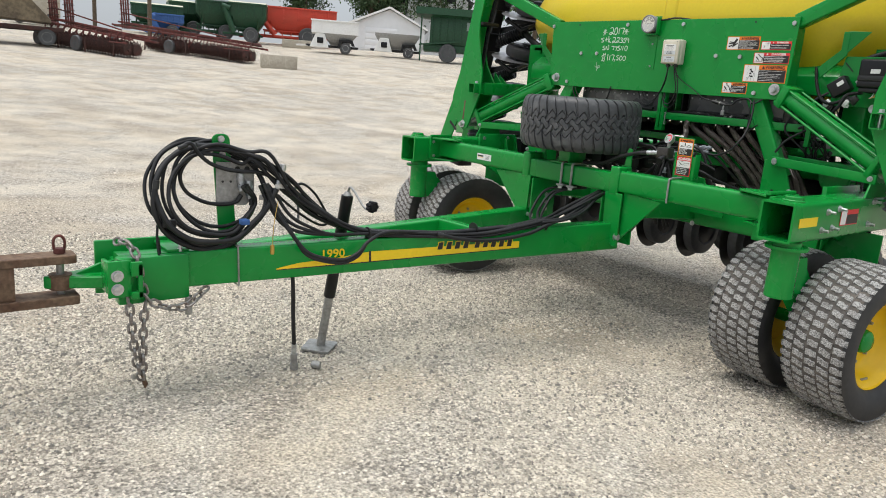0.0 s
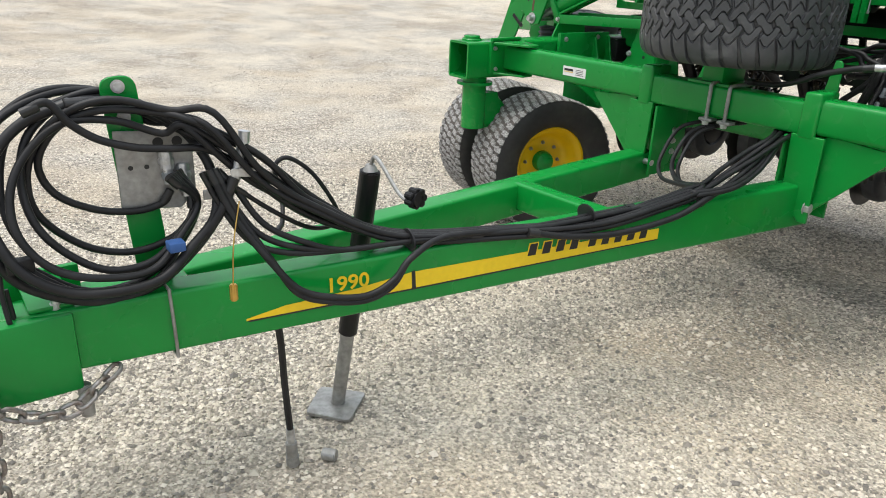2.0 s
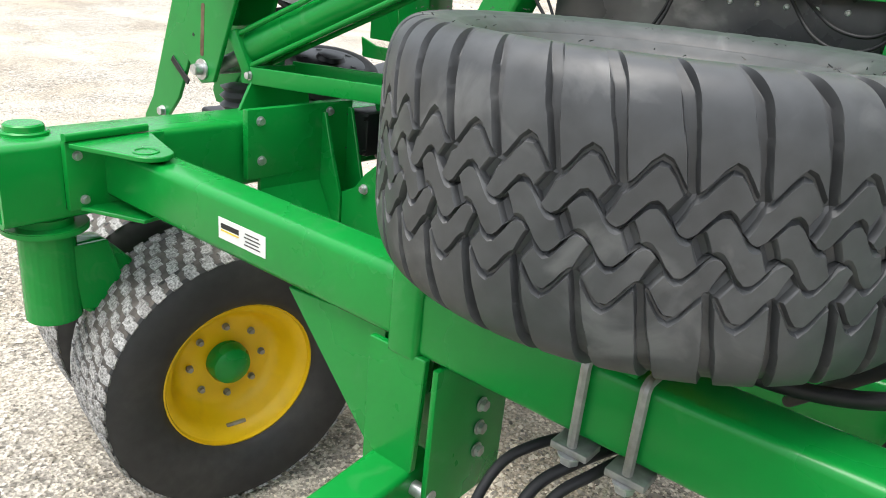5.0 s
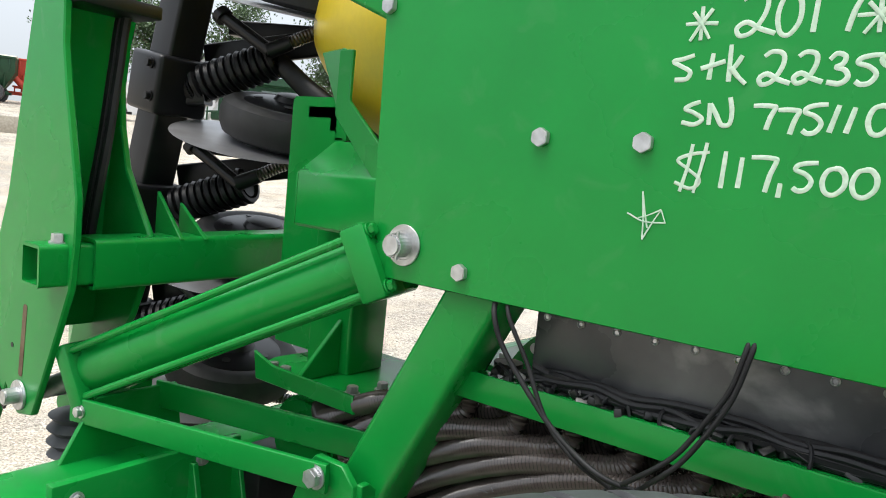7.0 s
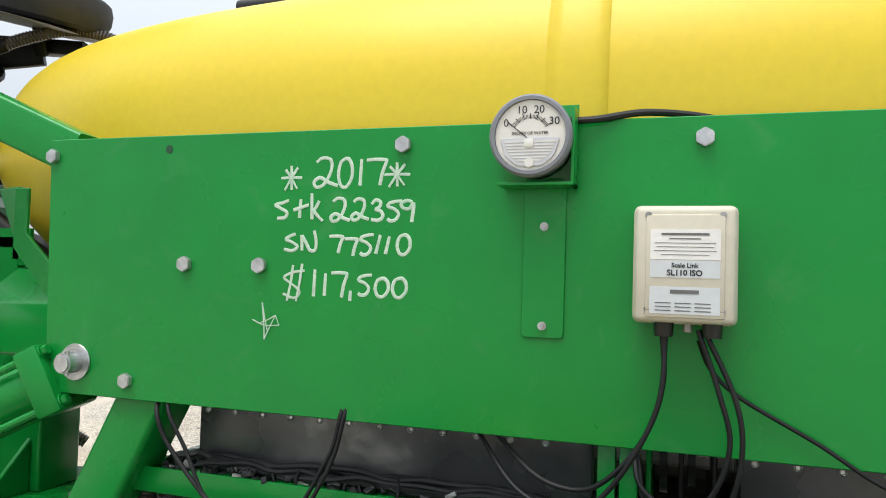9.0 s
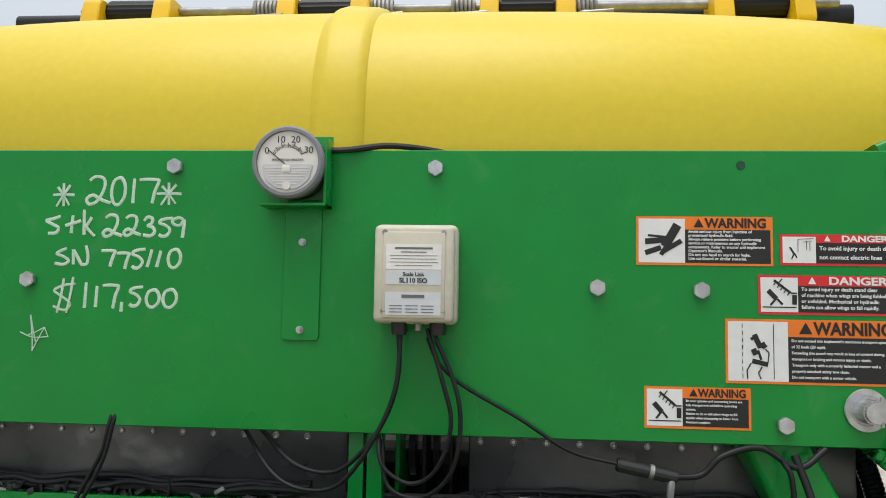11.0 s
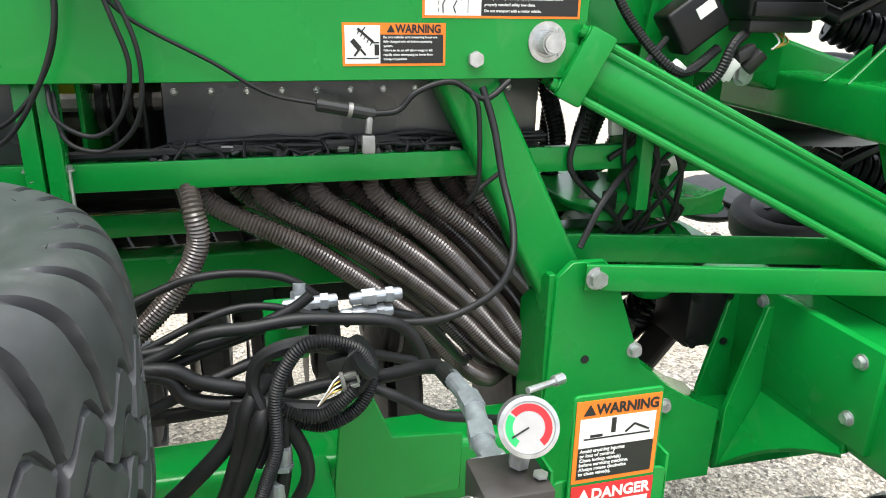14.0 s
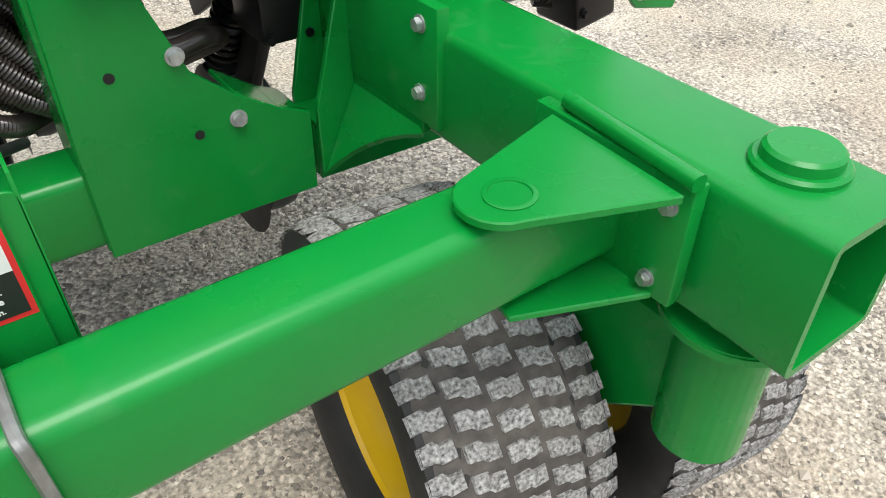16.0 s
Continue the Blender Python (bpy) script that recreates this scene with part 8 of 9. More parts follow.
for k in range(9):
    x = 1.0 + rnd.uniform(0, 0.22)
    cable("harness_wire", "thin black wire among the side harness", [(x, 0.12, 1.55), (x + rnd.uniform(-0.05, 0.05), 0.06, 1.47), (x + rnd.uniform(-0.06, 0.06), 0.05, 1.38), (x + rnd.uniform(-0.05, 0.08), 0.08, 1.27), (x + rnd.uniform(-0.05, 0.10), 0.12, 1.22)], rnd.choice([0.004, 0.005, 0.006]))["group"] = "side wires"
for k in range(7):
    p = Vector((1.02 + rnd.uniform(0, 0.24), 0.07 + rnd.uniform(0, 0.06), 1.27 + rnd.uniform(0, 0.2)))
    w = thing("wire_plug", "small dark wire plug in the side harness", "connector", "side plugs")
    part("body", put(box((-0.013, -0.009, -0.02), (0.013, 0.009, 0.02), 0.003), Matrix.Translation(p) @ pose(0, 0, 0, rnd.uniform(-40, 40), rnd.uniform(-60, 60), 0)), rnd.choice([CORK, BLACK, PAPER]), w)

tt = thing("tilted_tube", "green square tube sloping outwards beside the control units", "tube")
part("tube", beam((1.42, 0.30, 1.60), (2.15, 0.28, 1.385), 0.11, 0.115, 0.012), GREEN, tt)
part("end_collar", beam((1.415, 0.30, 1.6015), (1.44, 0.30, 1.594), 0.125, 0.13, 0.012), GREEN, tt)

rnd = random.Random(44)
for s in (-1, 1):
    for k in range(2 if s < 0 else 6):
        x = 1.02 + 0.05 * k
        y = 0.36 + 0.07 * (k % 3)
        pts = [(s * x, y, 1.62), (s * (x + rnd.uniform(-0.02, 0.03)), y - 0.02, 1.50), (s * (x + rnd.uniform(-0.03, 0.05)), y, 1.36), (s * (x + rnd.uniform(-0.03, 0.06)), y + 0.04, 1.22), (s * (x + 0.03), y + 0.12, 1.08)]
        tagged(part("outer_hose", corrugated(pts, 0.023, 0.010, 8), HOSE), "black ribbed hose dropping beside the meter cover", "hose", "outer hoses")
    deck = thing("deck_bracket", "green deck plate with a drilled upright beside the meter cover", "bracket", "deck brackets")
    part("deck", box((min(s * 0.70, s * 1.02), 0.40, 1.325), (max(s * 0.70, s * 1.02), 0.74, 1.340), 0.003), GREEN, deck)
    part("upright", plate(round_pts([(s * 0.76, 1.34), (s * 0.92, 1.34), (s * 0.88, 1.40), (s * 0.80, 1.48), (s * 0.765, 1.48)], 0.02), "y", 0.40, 0.010, 0.002), GREEN, deck)
    # white discs paint the brightness seen through the two drilled holes
    for x, z in ((0.785, 1.455), (0.85, 1.40)):
        part("hole", disc_face((s * x, 0.3995, z), (0, -1, 0), 0.012, 0.0008, 16), PAPER, deck, "white disc painted as daylight through a drilled hole")
    for x in (0.72, 0.78, 0.96):
        bolt((s * x, 0.46, 1.340), (0, 0, 1), 0.011, 0.014, deck)

# ---- loose wires lying along the hose rail ----
rnd = random.Random(61)
for x0, x1 in ((-0.68, -0.02), (0.27, 0.94)):
    for k in range(6):
        y0, z0 = 0.082 + 0.006 * (k % 3), 1.432 + 0.007 * (k // 2)
        n = 13
        pts = [(x0 + (x1 - x0) * i / (n - 1), y0 + rnd.uniform(-0.006, 0.006), z0 + rnd.uniform(-0.004, 0.009)) for i in range(n)]
        cable("rail_wire", "thin black wire lying along the hose rail", pts, rnd.choice([0.0035, 0.0045, 0.006]), n=8, steps=5)["group"] = "rail wires"
    for k in range(int((x1 - x0) / 0.052)):
        x = x0 + 0.03 + 0.052 * k
        cl = thing("outlet_clip", "small dark hose outlet clip under the meter cover", "clip", "outlet clips")
        p = Vector((x, 0.096, 1.425))
        part("body", put(box((-0.015, -0.010, -0.012), (0.015, 0.012, 0.012), 0.003), Matrix.Translation(p) @ pose(0, 0, 0, rnd.uniform(-25, 10), rnd.uniform(-20, 20), rnd.uniform(-25, 25))), CORK, cl)
        part("barb", put(box((-0.010, -0.003, -0.004), (0.010, 0.003, 0.004), 0.001), Matrix.Translation(p + Vector((rnd.uniform(-0.01, 0.01), -0.018, rnd.uniform(0.0, 0.02)))) @ pose(0, 0, 0, rnd.uniform(-40, 40), rnd.uniform(-40, 40), 0)), DULL if k % 4 == 1 else CORK, cl)

# ---- far side of the yard ----
def far_pose(x, y, turn=0):
    """A pose on the yard at (x, y), its x to the viewer's right and its y away from the drill's front."""
    return Matrix.Translation((x, y, rise(x, y) - 0.02)) @ Matrix.Rotation(math.atan2(y + 4.35, x - 3.22) - math.pi / 2 + radians(turn), 4, "Z")

def far_thing(name, label, category, at, group=""):
    t = thing(name, label, category, group)
    t.matrix_basis = at
    return t

def simple_wheel(parent, x, y, r, w, rim_mat):
    m = Matrix.Translation((x, y, r)) @ pose(0, 0, 0, 90, 0, 0)
    w1 = part("tyre", lathe([(r * 0.55, -w / 2), (r * 0.9, -w / 2), (r, -w * 0.3), (r, w * 0.3), (r * 0.9, w / 2), (r * 0.55, w / 2)], 28, m), RUBBER, parent)
    part("rim", lathe([(0.02, w * 0.3), (r * 0.3, w * 0.3), (r * 0.45, w * 0.42), (r * 0.58, w * 0.52), (r * 0.58, -w * 0.52), (0.02, -w * 0.4)], 24, m), rim_mat, w1)

def hopper(x0, x1, d, z0, z1, zb, slope, bm_open=0.08):
    """A tapered grain box with an open top."""
    bm = bmesh.new()
    def ring(x0, x1, y0, y1, z):
        return [bm.verts.new(p) for p in ((x0, y0, z), (x1, y0, z), (x1, y1, z), (x0, y1, z))]
    rings = [ring(x0 + slope, x1 - slope, -d * 0.25, d * 0.25, zb), ring(x0, x1, -d / 2, d / 2, z0), ring(x0, x1, -d / 2, d / 2, z1), ring(x0 + bm_open, x1 - bm_open, -d / 2 + bm_open, d / 2 - bm_open, z1), ring(x0 + slope, x1 - slope, -d * 0.2, d * 0.2, zb + 0.15)]
    for a, b in zip(rings, rings[1:]):
        for i in range(4):
            bm.faces.new((a[i], a[(i + 1) % 4], b[(i + 1) % 4], b[i]))
    bm.faces.new(rings[0][::-1])
    bm.faces.new(rings[-1])
    return bm

DKRUST = material("dark_rust", (0.050, 0.026, 0.021), 0.8, 0.2, 0.4, 30, 0, (0.10, 0.035, 0.028), 4, 0.8)
def grain_cart(at, paint, label, length=6.0, top=3.1, big=1.0, cover=None, spout=True, grp="grain carts"):
    c = far_thing("grain_cart", label, "grain cart", at, grp)
    zb, zm = top * 0.30, top * 0.66
    hb = part("hopper", hopper(-length * 0.34, length * 0.50, 2.6, zm, top, zb, length * 0.20), paint, c)
    for k in range(5):
        x = -length * 0.28 + k * length * 0.17
        part("rib", box((x - 0.04, -1.35, zm), (x + 0.04, -1.305, top * 0.98), 0.01), paint, hb)
    part("rim_rail", box((-length * 0.345, -1.38, top - 0.10), (length * 0.505, -1.31, top + 0.02), 0.01), paint, hb)
    if cover:
        part("roll_tarp", plate([(-1.3, top), (-0.6, top + 0.16), (0.6, top + 0.16), (1.3, top)], "x", -length * 0.34, length * 0.84, 0.01), cover, hb, "tarpaulin roof over the hopper")
    for y in (-0.9, 0.9):
        part("frame_rail", beam((-length * 0.46, y, top * 0.21), (length * 0.40, y, top * 0.21), 0.14, 0.16, 0.02), paint, c)
        part("frame_rail", beam((-length * 0.34, y, top * 0.36), (length * 0.20, y, top * 0.36), 0.10, 0.10, 0.02), paint, c)
    for k in range(6):
        x = -length * 0.32 + k * length * 0.10
        part("upright", beam((x, -0.9, top * 0.22), (x, -0.9, top * 0.37), 0.06, 0.08, 0.01), paint, c)
    for x in (-length * 0.26, length * 0.30):
        part("strut", beam((x, -0.95, top * 0.25), (x + 0.1, -1.25, zm), 0.10, 0.10, 0.02), paint, c)
    if spout:
        part("auger", rod((-length * 0.20, -1.35, top * 0.24), (-length * 0.43, -1.5, top * 0.86), 0.20, n=18), paint, c)
        part("auger_spout", rod((-length * 0.47, -1.5, top * 0.90), (-length * 0.30, -1.5, top * 0.84), 0.17, n=18), paint, c)
    part("tongue", beam((-length * 0.46, 0, top * 0.2), (-length * 0.62, 0, 0.4), 0.16, 0.18, 0.02), paint, c)
    for y in (-1.45, 1.25):
        simple_wheel(c, length * 0.17, y, 0.68 * big, 0.5, DULL)
    return c

grain_cart(far_pose(-51.3, 22.95), RED, "red grain cart with a tapered hopper and large wheel", 6.6, 2.75, 1.0)
grain_cart(far_pose(-52.8, 17.25, 4), DKGREEN, "dark green grain cart with a black tarpaulin roof", 4.0, 2.7, 0.8, BLACK, False)
grain_cart(far_pose(-51.0, 18.85, -4), DKGREEN, "dark green grain cart with a pale tarpaulin and auger", 3.2, 2.75, 0.8, CREAM)
grain_cart(far_pose(-55.4, 15.8, 5), DKGREEN, "green grain cart with a pale tarpaulin behind the row", 3.4, 2.4, 0.8, CREAM, False)
grain_cart(far_pose(-51.1, 12.95, 5), BLUE, "blue grain cart parked in the row", 2.4, 1.5, 0.6, None, True)
grain_cart(far_pose(-54.2, 13.1, 0), DKGREEN, "green grain cart with cream tarpaulin far off", 4.2, 2.0, 0.7, CREAM, False)

def seed_tender(at, box_top):
    c = far_thing("seed_tender", "white seed tender trailer with a steel hopper", "trailer", at, "seed tenders")
    if box_top:
        part("hopper_box", hopper(-1.55, 1.65, 2.0, 1.30, 2.15, 1.28, 0.05), WHITE, c)
        part("box_rail", box((-1.60, -1.06, 2.08), (1.70, -1.0, 2.18), 0.01), WHITE, c)
    part("hopper", hopper(-0.75 if box_top else -1.6, 1.55, 1.9, 1.25 if box_top else 1.45, 1.32 if box_top else 1.62, 0.55, 0.55), DULL, c, "grey steel hopper")
    part("front_cabinet", plate([(-1.65, 0.35), (-0.35, 0.35), (-0.65, 1.28), (-1.25, 1.28)], "y", -0.95, 0.10, 0.02), WHITE, c)
    part("engine", box((-1.15, -0.99, 0.62), (-0.72, -0.95, 1.0), 0.02), BLACK, c, "black engine in the cabinet's opening")
    part("fender", plate([(0.25, 0.42), (0.35, 0.95), (1.25, 0.95), (1.45, 0.55), (1.25, 0.55), (1.10, 0.80), (0.50, 0.80), (0.42, 0.42)], "y", -1.12, 0.30, 0.01), BLACK, c)
    for y in (-0.8, 0.68):
        part("chassis_rail", box((-1.9, y, 0.40), (1.7, y + 0.12, 0.52), 0.01), BLACK, c)
    part("tongue", beam((-1.8, 0, 0.46), (-2.6, 0, 0.42), 0.12, 0.12, 0.01), WHITE, c)
    if not box_top:
        part("chute", plate([(1.45, 0.55), (2.05, 1.45), (2.15, 1.25), (1.75, 0.55)], "y", -0.6, 0.5, 0.02), WHITE, c)
    for y in (-1.02, 0.95):
        simple_wheel(c, 0.82, y, 0.37, 0.25, WHITE)
seed_tender(far_pose(-43.65, 22.3), True)
seed_tender(far_pose(-42.2, 26.7), False)

def shed():
    c = far_thing("shed", "white gabled farm shed with a shingled roof", "shed", far_pose(-53.5, 33.2))
    part("wall", plate([(-3.4, 0), (3.4, 0), (3.4, 2.2), (0.2, 3.75), (-3.4, 2.2)], "y", 0, 8.0, 0.01), SIDING, c)
    part("roof", join(plate([(-3.7, 2.10), (0.2, 3.80), (0.2, 3.98), (-3.7, 2.28)], "y", -0.25, 8.5, 0.01), plate([(0.2, 3.80), (3.7, 2.10), (3.7, 2.28), (0.2, 3.98)], "y", -0.25, 8.5, 0.01)), DULL, c)
    part("fascia", join(beam((-3.65, -0.28, 2.18), (0.2, -0.28, 3.88), 0.05, 0.18, 0.01), beam((0.2, -0.28, 3.88), (3.65, -0.28, 2.18), 0.05, 0.18, 0.01)), WHITE, c)
    d = part("door", box((-1.9, -0.04, 0), (0.9, -0.005, 2.1), 0.005), SIDING, c)
    for k in range(4):
        part("panel", box((-1.85, -0.055, 0.08 + 0.51 * k), (0.85, -0.041, 0.53 + 0.51 * k), 0.005), SIDING, d)
    for k in range(22):
        part("board", box((-3.38, -0.012, 0.1 * k), (-1.95, -0.002, 0.1 * k + 0.085), 0.0), SIDING, c)
        part("board", box((0.95, -0.012, 0.1 * k), (3.38, -0.002, 0.1 * k + 0.085), 0.0), SIDING, c)
shed()

def house():
    c = far_thing("house", "white two-storey farmhouse with dark gabled roof", "house", far_pose(-62.0, 45.2))
    part("wall", plate([(-3.2, 0), (3.2, 0), (3.2, 6.3), (0, 9.2), (-3.2, 6.3)], "y", 0, 9.0, 0.01), SIDING, c)
    part("wing_wall", box((-7.5, 1.5, 0), (-3.2, 8.0, 6.0), 0.01), SIDING, c)
    part("roof", join(plate([(-3.7, 5.95), (0, 9.25), (0, 9.5), (-3.7, 6.2)], "y", -0.4, 9.8, 0.01), plate([(0, 9.25), (3.7, 5.95), (3.7, 6.2), (0, 9.5)], "y", -0.4, 9.8, 0.01)), ROOF, c)
    part("wing_roof", plate([(1.2, 5.9), (4.75, 8.6), (8.3, 5.9)], "x", -7.9, 4.8, 0.01), ROOF, c)
    for x in (-1.5, 1.3):
        w = part("window", box((x - 0.55, -0.05, 5.2), (x + 0.55, -0.005, 6.9), 0.01), BLACK, c)
        part("window_frame", join(box((x - 0.62, -0.08, 5.1), (x - 0.5, -0.03, 7.0), 0.005), box((x + 0.5, -0.08, 5.1), (x + 0.62, -0.03, 7.0), 0.005), box((x - 0.62, -0.08, 6.88), (x + 0.62, -0.03, 7.0), 0.005), box((x - 0.62, -0.08, 5.1), (x + 0.62, -0.03, 5.22), 0.005)), BLACK, w)
        part("pane", box((x - 0.5, -0.06, 5.25), (x + 0.5, -0.052, 6.0), 0.002), SIDING, w)
    for k in range(40):
        part("board", box((-3.18, -0.014, 0.22 * k * 0.72), (3.18, -0.002, 0.22 * k * 0.72 + 0.14), 0.0), SIDING, c)
house()

def header_cart(at):
    c = far_thing("dump_cart", "dark green high-sided farm cart on legs", "cart", at)
    part("canopy", hopper(-2.6, 3.4, 3.0, 3.1, 3.55, 2.9, 0.6), DKGREEN, c)
    part("side_wall", box((-1.6, -1.0, 1.2), (3.2, 1.0, 3.0), 0.05), DKGREEN, c)
    part("window", box((0.9, -1.03, 2.2), (2.9, -1.005, 2.75), 0.005), material("cart_window", (0.20, 0.26, 0.24), 0.3), c)
    part("chassis", box((-2.0, -0.9, 0.7), (3.0, 0.9, 1.2), 0.04), DKGREEN, c)
    for k in range(5):
        part("rib", box((-1.5 + 0.5 * k, -1.08, 1.2), (-1.42 + 0.5 * k, -1.0, 3.0), 0.005), DKGREEN, c)
    part("front_leg", beam((-2.2, -1.2, 0), (-2.2, -1.2, 3.0), 0.10, 0.10, 0.01), DKGREEN, c)
    part("pull_bar", beam((-2.3, -1.1, 1.1), (0.6, -1.1, 1.45), 0.10, 0.10, 0.01), DKGREEN, c)
    for x in (-0.3, 1.8):
        simple_wheel(c, x, -1.0, 0.62, 0.45, DKGREEN)
header_cart(far_pose(-38.3, 28.7))

def concrete_block(at, w, h, d):
    tagged(part("concrete_block", put(box((-w / 2, 0, 0), (w / 2, d, h), 0.03, 2), at), CONCRETE), "weathered tan concrete barrier block on the gravel", "concrete block", "concrete blocks")
concrete_block(far_pose(-28.8, 11.05, 6), 1.65, 0.62, 0.6)
concrete_block(far_pose(-47.6, 21.45, 4), 2.1, 0.62, 0.6)

# rotary hoes: gangs of spiked wheels under a long frame
def spike_wheel_mesh():
    bm = lathe([(0.02, -0.03), (0.10, -0.03), (0.17, -0.012), (0.17, 0.012), (0.10, 0.03), (0.02, 0.03)], 12)
    parts = [bm]
    for k in range(14):
        a = 2 * math.pi * k / 14
        parts.append(rod((0.16 * math.cos(a), 0.16 * math.sin(a), 0), (0.27 * math.cos(a + 0.25), 0.27 * math.sin(a + 0.25), 0), 0.014, 0.006, n=4))
    return put(join(*parts), pose(0, 0, 0, 0, 90, 0))

spike_me = None
def hoe_pose(a, b):
    """A pose midway between two places on the yard, its x from a to b and its y away from the viewer."""
    p, q = (Vector((x, y, rise(x, y) - 0.02)) for x, y in (a, b))
    x = (q - p).normalized()
    y = Vector((0, 0, 1)).cross(x).normalized()
    return Matrix.Translation((p + q) / 2) @ Matrix((x, y, x.cross(y))).transposed().to_4x4(), (q - p).length

def rotary_hoe(a, b, gangs, tall):
    """A long frame with gangs of spiked wheels (start and end as shares of its length), and folded tine bars standing up."""
    global spike_me
    at, length = hoe_pose(a, b)
    h = far_thing("rotary_hoe", "weathered red rotary hoe with gangs of spiked wheels", "rotary hoe", at, "rotary hoes")
    for y, z in ((0.1, 0.95), (0.5, 1.12), (1.0, 1.05), (1.5, 0.92)):
        part("frame_beam", beam((-length / 2, y, z + 0.10), (length / 2, y, z - 0.16), 0.09, 0.09, 0.01), REDRUST, h)
    for k in range(4):
        x = -length * 0.42 + k * length * 0.28
        part("cross_beam", beam((x, 0.0, 1.0), (x + 0.2, 1.6, 0.95), 0.09, 0.09, 0.01), REDRUST, h)
    part("truss_rod", beam((-length * 0.48, 0.5, 1.70), (length * 0.30, 0.5, 1.12), 0.06, 0.06, 0.01), REDRUST, h)
    for g0, g1 in gangs:
        n = int((g1 - g0) * length / 0.105)
        for k in range(n):
            x = length * (g0 - 0.5) + 0.105 * k
            for y in (0.0, 0.45):
                if spike_me is None:
                    spike_me = part("spike_wheel", spike_wheel_mesh(), DKRUST, h).data
                    ob = bpy.data.objects["spike_wheel"]
                else:
                    ob = new("spike_wheel", spike_me)
                    ob.parent = h
                ob.matrix_local = pose(x + 0.05 * (y > 0.4), y, 0.38, (k * 37) % 360, 0, 0) @ Matrix.Diagonal((1, 1.4, 1.4, 1))
            if k % 4 == 0:
                part("arm", beam((x, -0.02, 0.36), (x + 0.05, 0.5, 1.0), 0.035, 0.06, 0.005), REDRUST, h)
                part("hanger", beam((x + 0.05, 0.0, 0.4), (x + 0.05, 0.06, 0.98), 0.03, 0.05, 0.005), REDRUST, h)
        part("gang_axle", rod((length * (g0 - 0.5), 0.0, 0.33), (length * (g1 - 0.5), 0.0, 0.33), 0.05, n=10), DKRUST, h)
    for x in (-length * 0.45, -length * 0.02):
        simple_wheel(h, x, -0.25, 0.33, 0.20, REDRUST)
    for x in (-length * 0.18, length * 0.12, length * 0.42):
        part("stand", beam((x, -0.45, 0.0), (x, -0.45, 0.62), 0.05, 0.05, 0.005), DKRUST, h)
    part("side_tube", beam((length * 0.38, -0.45, 0.60), (length * 0.55, -0.45, 0.64), 0.05, 0.05, 0.005), REDRUST, h)
    for x0 in tall:
        for k in range(4):
            part("folded_bar", beam((x0 + 0.16 * k, 0.5, 0.9), (x0 - 0.18 + 0.16 * k, 0.4, 3.4), 0.07, 0.07, 0.005), REDRUST, h)
        for k in range(9):
            part("tine", beam((x0 - 0.02 * k - 0.10, 0.42, 1.1 + 0.25 * k), (x0 + 0.66 - 0.02 * k, 0.42, 1.15 + 0.25 * k), 0.03, 0.03, 0.004), DKRUST, h)
rotary_hoe((-35.2, 2.36), (-30.04, 4.82), ((0.04, 1.0),), (-2.8, -1.75))
rotary_hoe((-38.47, 6.19), (-30.74, 10.33), ((0.30, 0.60), (0.64, 1.0)), (-4.1,))

wagon = far_thing("gravity_wagon", "grain wagon under a sagging tan tarpaulin, on a dark running gear", "wagon", far_pose(-34.4, 1.1))
part("tarpaulin", plate([(-3.4, 1.15), (1.55, 0.95), (1.50, 1.15), (0.55, 2.15), (-0.2, 2.35), (-3.4, 2.1)], "y", -1.1, 2.4, 0.03), material("tan_tarpaulin", (0.16, 0.125, 0.08), 0.85, 0, 0.3, 8, 0, (0.07, 0.055, 0.04), 1.4, 0.9), wagon)
for y in (-1.0, 0.9):
    part("gear_rail", box((-3.4, y, 0.62), (2.0, y + 0.1, 0.80), 0.01), DKRUST, wagon)
part("crate", box((-3.0, -1.4, 0.0), (-0.45, -1.2, 0.55), 0.02), RUST, wagon, "brown box under the wagon")
for x in (-1.6, 1.35):
    simple_wheel(wagon, x, -0.9, 0.36, 0.25, DULL)
van = far_thing("grey_trailer", "pale grey box trailer behind the wagon", "trailer", far_pose(-53.95, 5.4))
part("box", box((-1.6, -1.0, 0.6), (1.5, 1.0, 2.45), 0.05), CONCRETE, van)
part("roof", box((-0.3, -1.02, 2.45), (1.55, 1.02, 2.62), 0.03), ROOF, van)
for x in (-0.9, 0.9):
    simple_wheel(van, x, -0.9, 0.36, 0.25, DULL)

for x, y, hgt in ((-53.9, 9.1, 9.0), (-48.5, 11.2, 8.0)):
    p = far_thing("utility_pole", "bare grey wooden utility pole beyond the carts", "pole", far_pose(x, y), "utility poles")
    part("shaft", rod((0, 0, 0), (0, 0, hgt), 0.14, 0.10, n=12), BARK, p)
    part("crossarm", beam((-0.7, 0, hgt - 0.6), (0.7, 0, hgt - 0.6), 0.1, 0.12, 0.01), BARK, p)

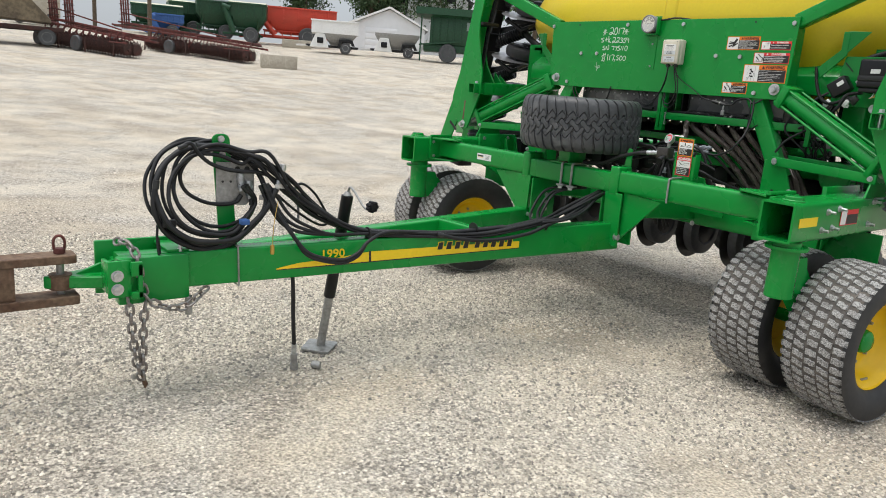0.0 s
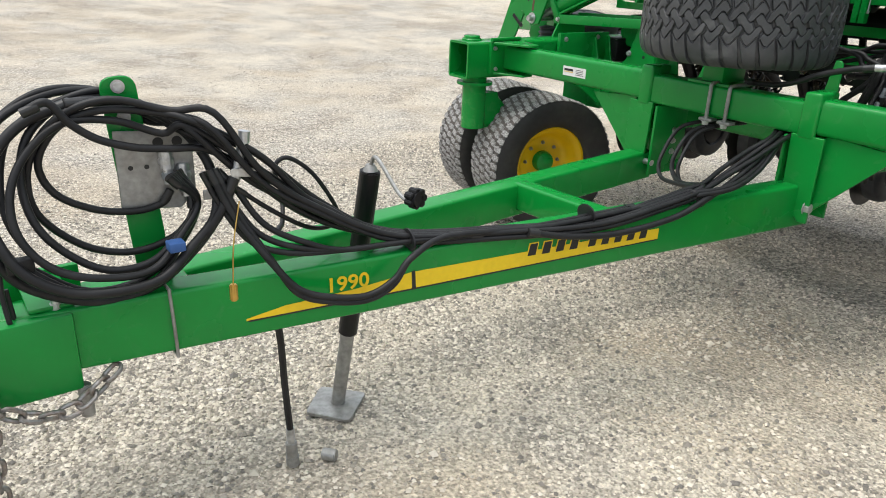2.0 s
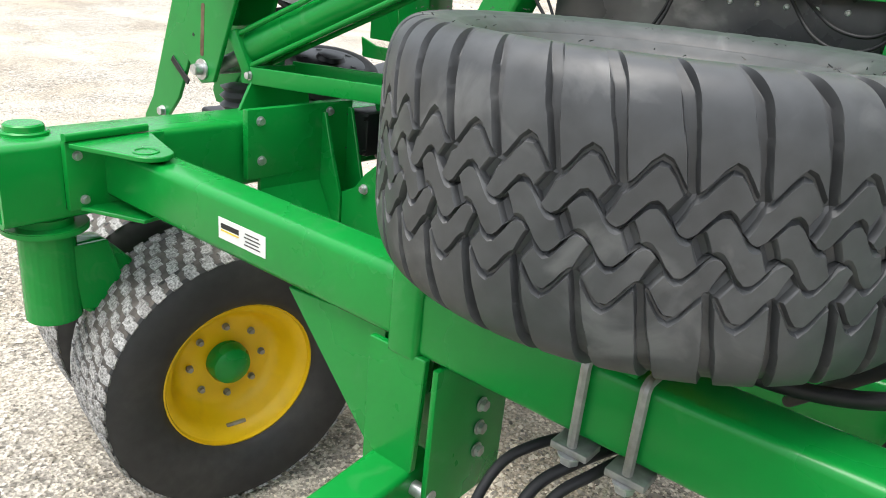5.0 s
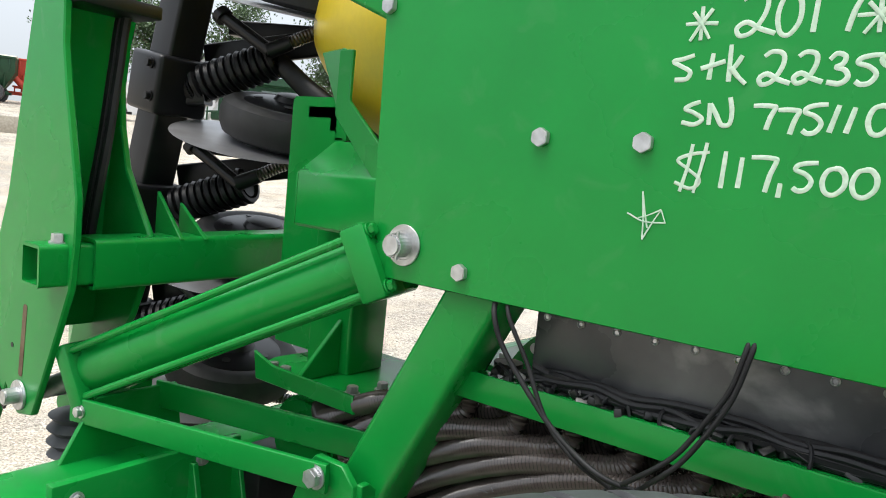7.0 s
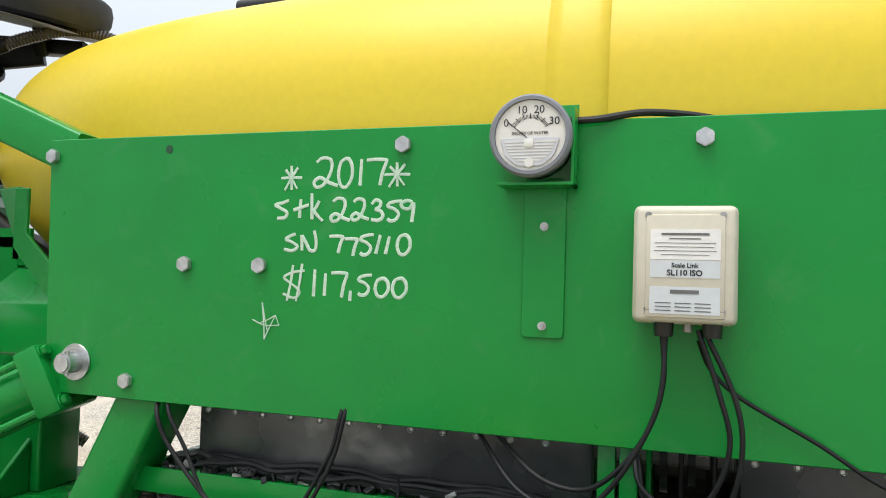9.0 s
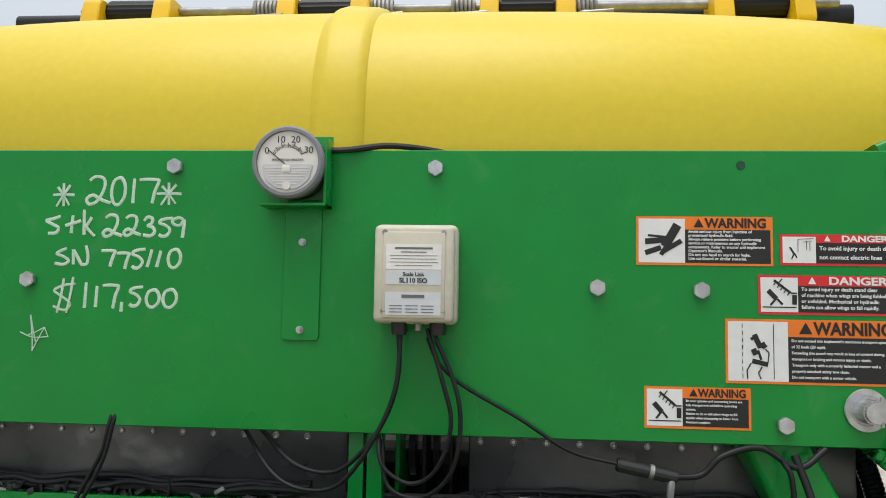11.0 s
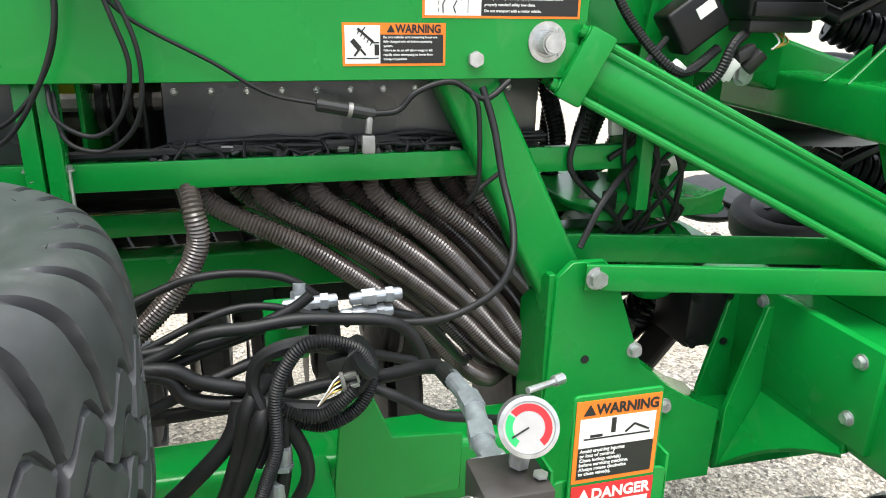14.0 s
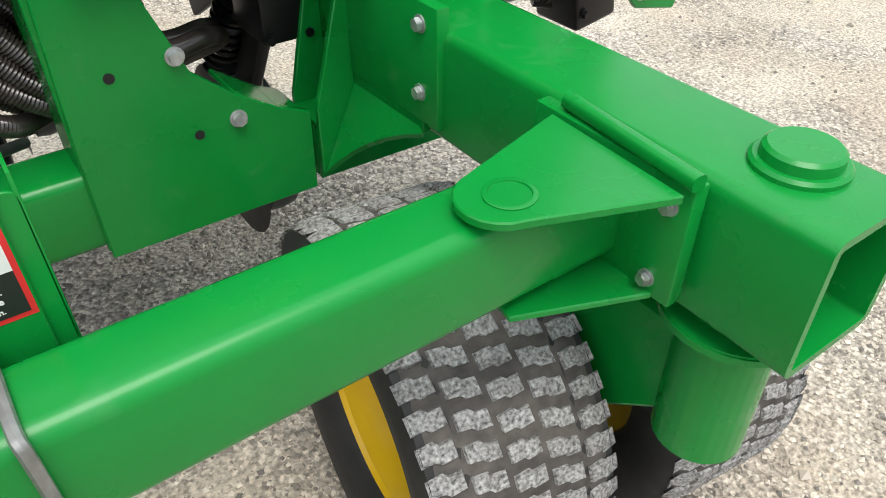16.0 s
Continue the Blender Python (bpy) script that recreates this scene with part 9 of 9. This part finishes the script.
def tree(at, height, spread, seed):
    t = far_thing("tree", "broadleaf tree in full dark green leaf", "tree", at, "trees")
    rnd = random.Random(seed)
    part("trunk", sweep([(0, 0, 0), (0.1, 0, height * 0.2), (0, 0.1, height * 0.45), (0.1, 0, height * 0.7)], [0.32, 0.25, 0.18, 0.06], 10), BARK, t)
    tips = []
    for k in range(9):
        a, z0 = rnd.uniform(0, 6.28), height * rnd.uniform(0.25, 0.6)
        r = spread * rnd.uniform(0.5, 0.9)
        tip = Vector((r * math.cos(a), r * math.sin(a), z0 + height * rnd.uniform(0.12, 0.32)))
        tips.append(tip)
        part("limb", sweep([(0.05, 0, z0), tip * 0.5 + Vector((0, 0, z0 * 0.5)), tip], [0.12, 0.08, 0.03], 6), BARK, t)
    verts, faces = [], []
    clumps = tips + [Vector((rnd.gauss(0, spread * 0.42), rnd.gauss(0, spread * 0.42), height * rnd.uniform(0.38, 0.98))) for _ in range(46)]
    for c in clumps:
        k = max(0.25, 1 - abs(c.z / height - 0.62) * 1.3)
        for _ in range(130):
            d = Vector((rnd.gauss(0, 1), rnd.gauss(0, 1), rnd.gauss(0, 0.8)))
            p = Vector((c.x * k, c.y * k, c.z)) + d * spread * 0.17
            u = Vector((rnd.uniform(-1, 1), rnd.uniform(-1, 1), rnd.uniform(-1, 1))).normalized() * 0.17
            v = u.orthogonal() * rnd.uniform(0.6, 1.1)
            i = len(verts)
            verts += [p - u, p + v * 0.5, p + u, p - v * 0.5]
            faces.append((i, i + 1, i + 2, i + 3))
    me = bpy.data.meshes.new("crown")
    me.from_pydata([tuple(v) for v in verts], [], faces)
    me.materials.append(LEAF)
    ob = new("crown", me)
    ob.parent = t
    ob["kind"] = "stuff"
tree(far_pose(-72.2, 34.8), 11.5, 3.2, 1)
tree(far_pose(-64.4, 38.4), 11.0, 3.2, 2)
tree(far_pose(-66, 41.5), 9.5, 3.0, 3)
tree(far_pose(-58, 58), 10, 3.6, 4)
tree(far_pose(-75, 6), 7, 3.2, 5)
tree(far_pose(-78, -2), 6, 3.4, 6)
tree(far_pose(-52, 50), 13, 4.6, 7)
tree(far_pose(-46, 55), 14, 5.0, 8)
tree(far_pose(-62, 46), 13, 4.6, 9)
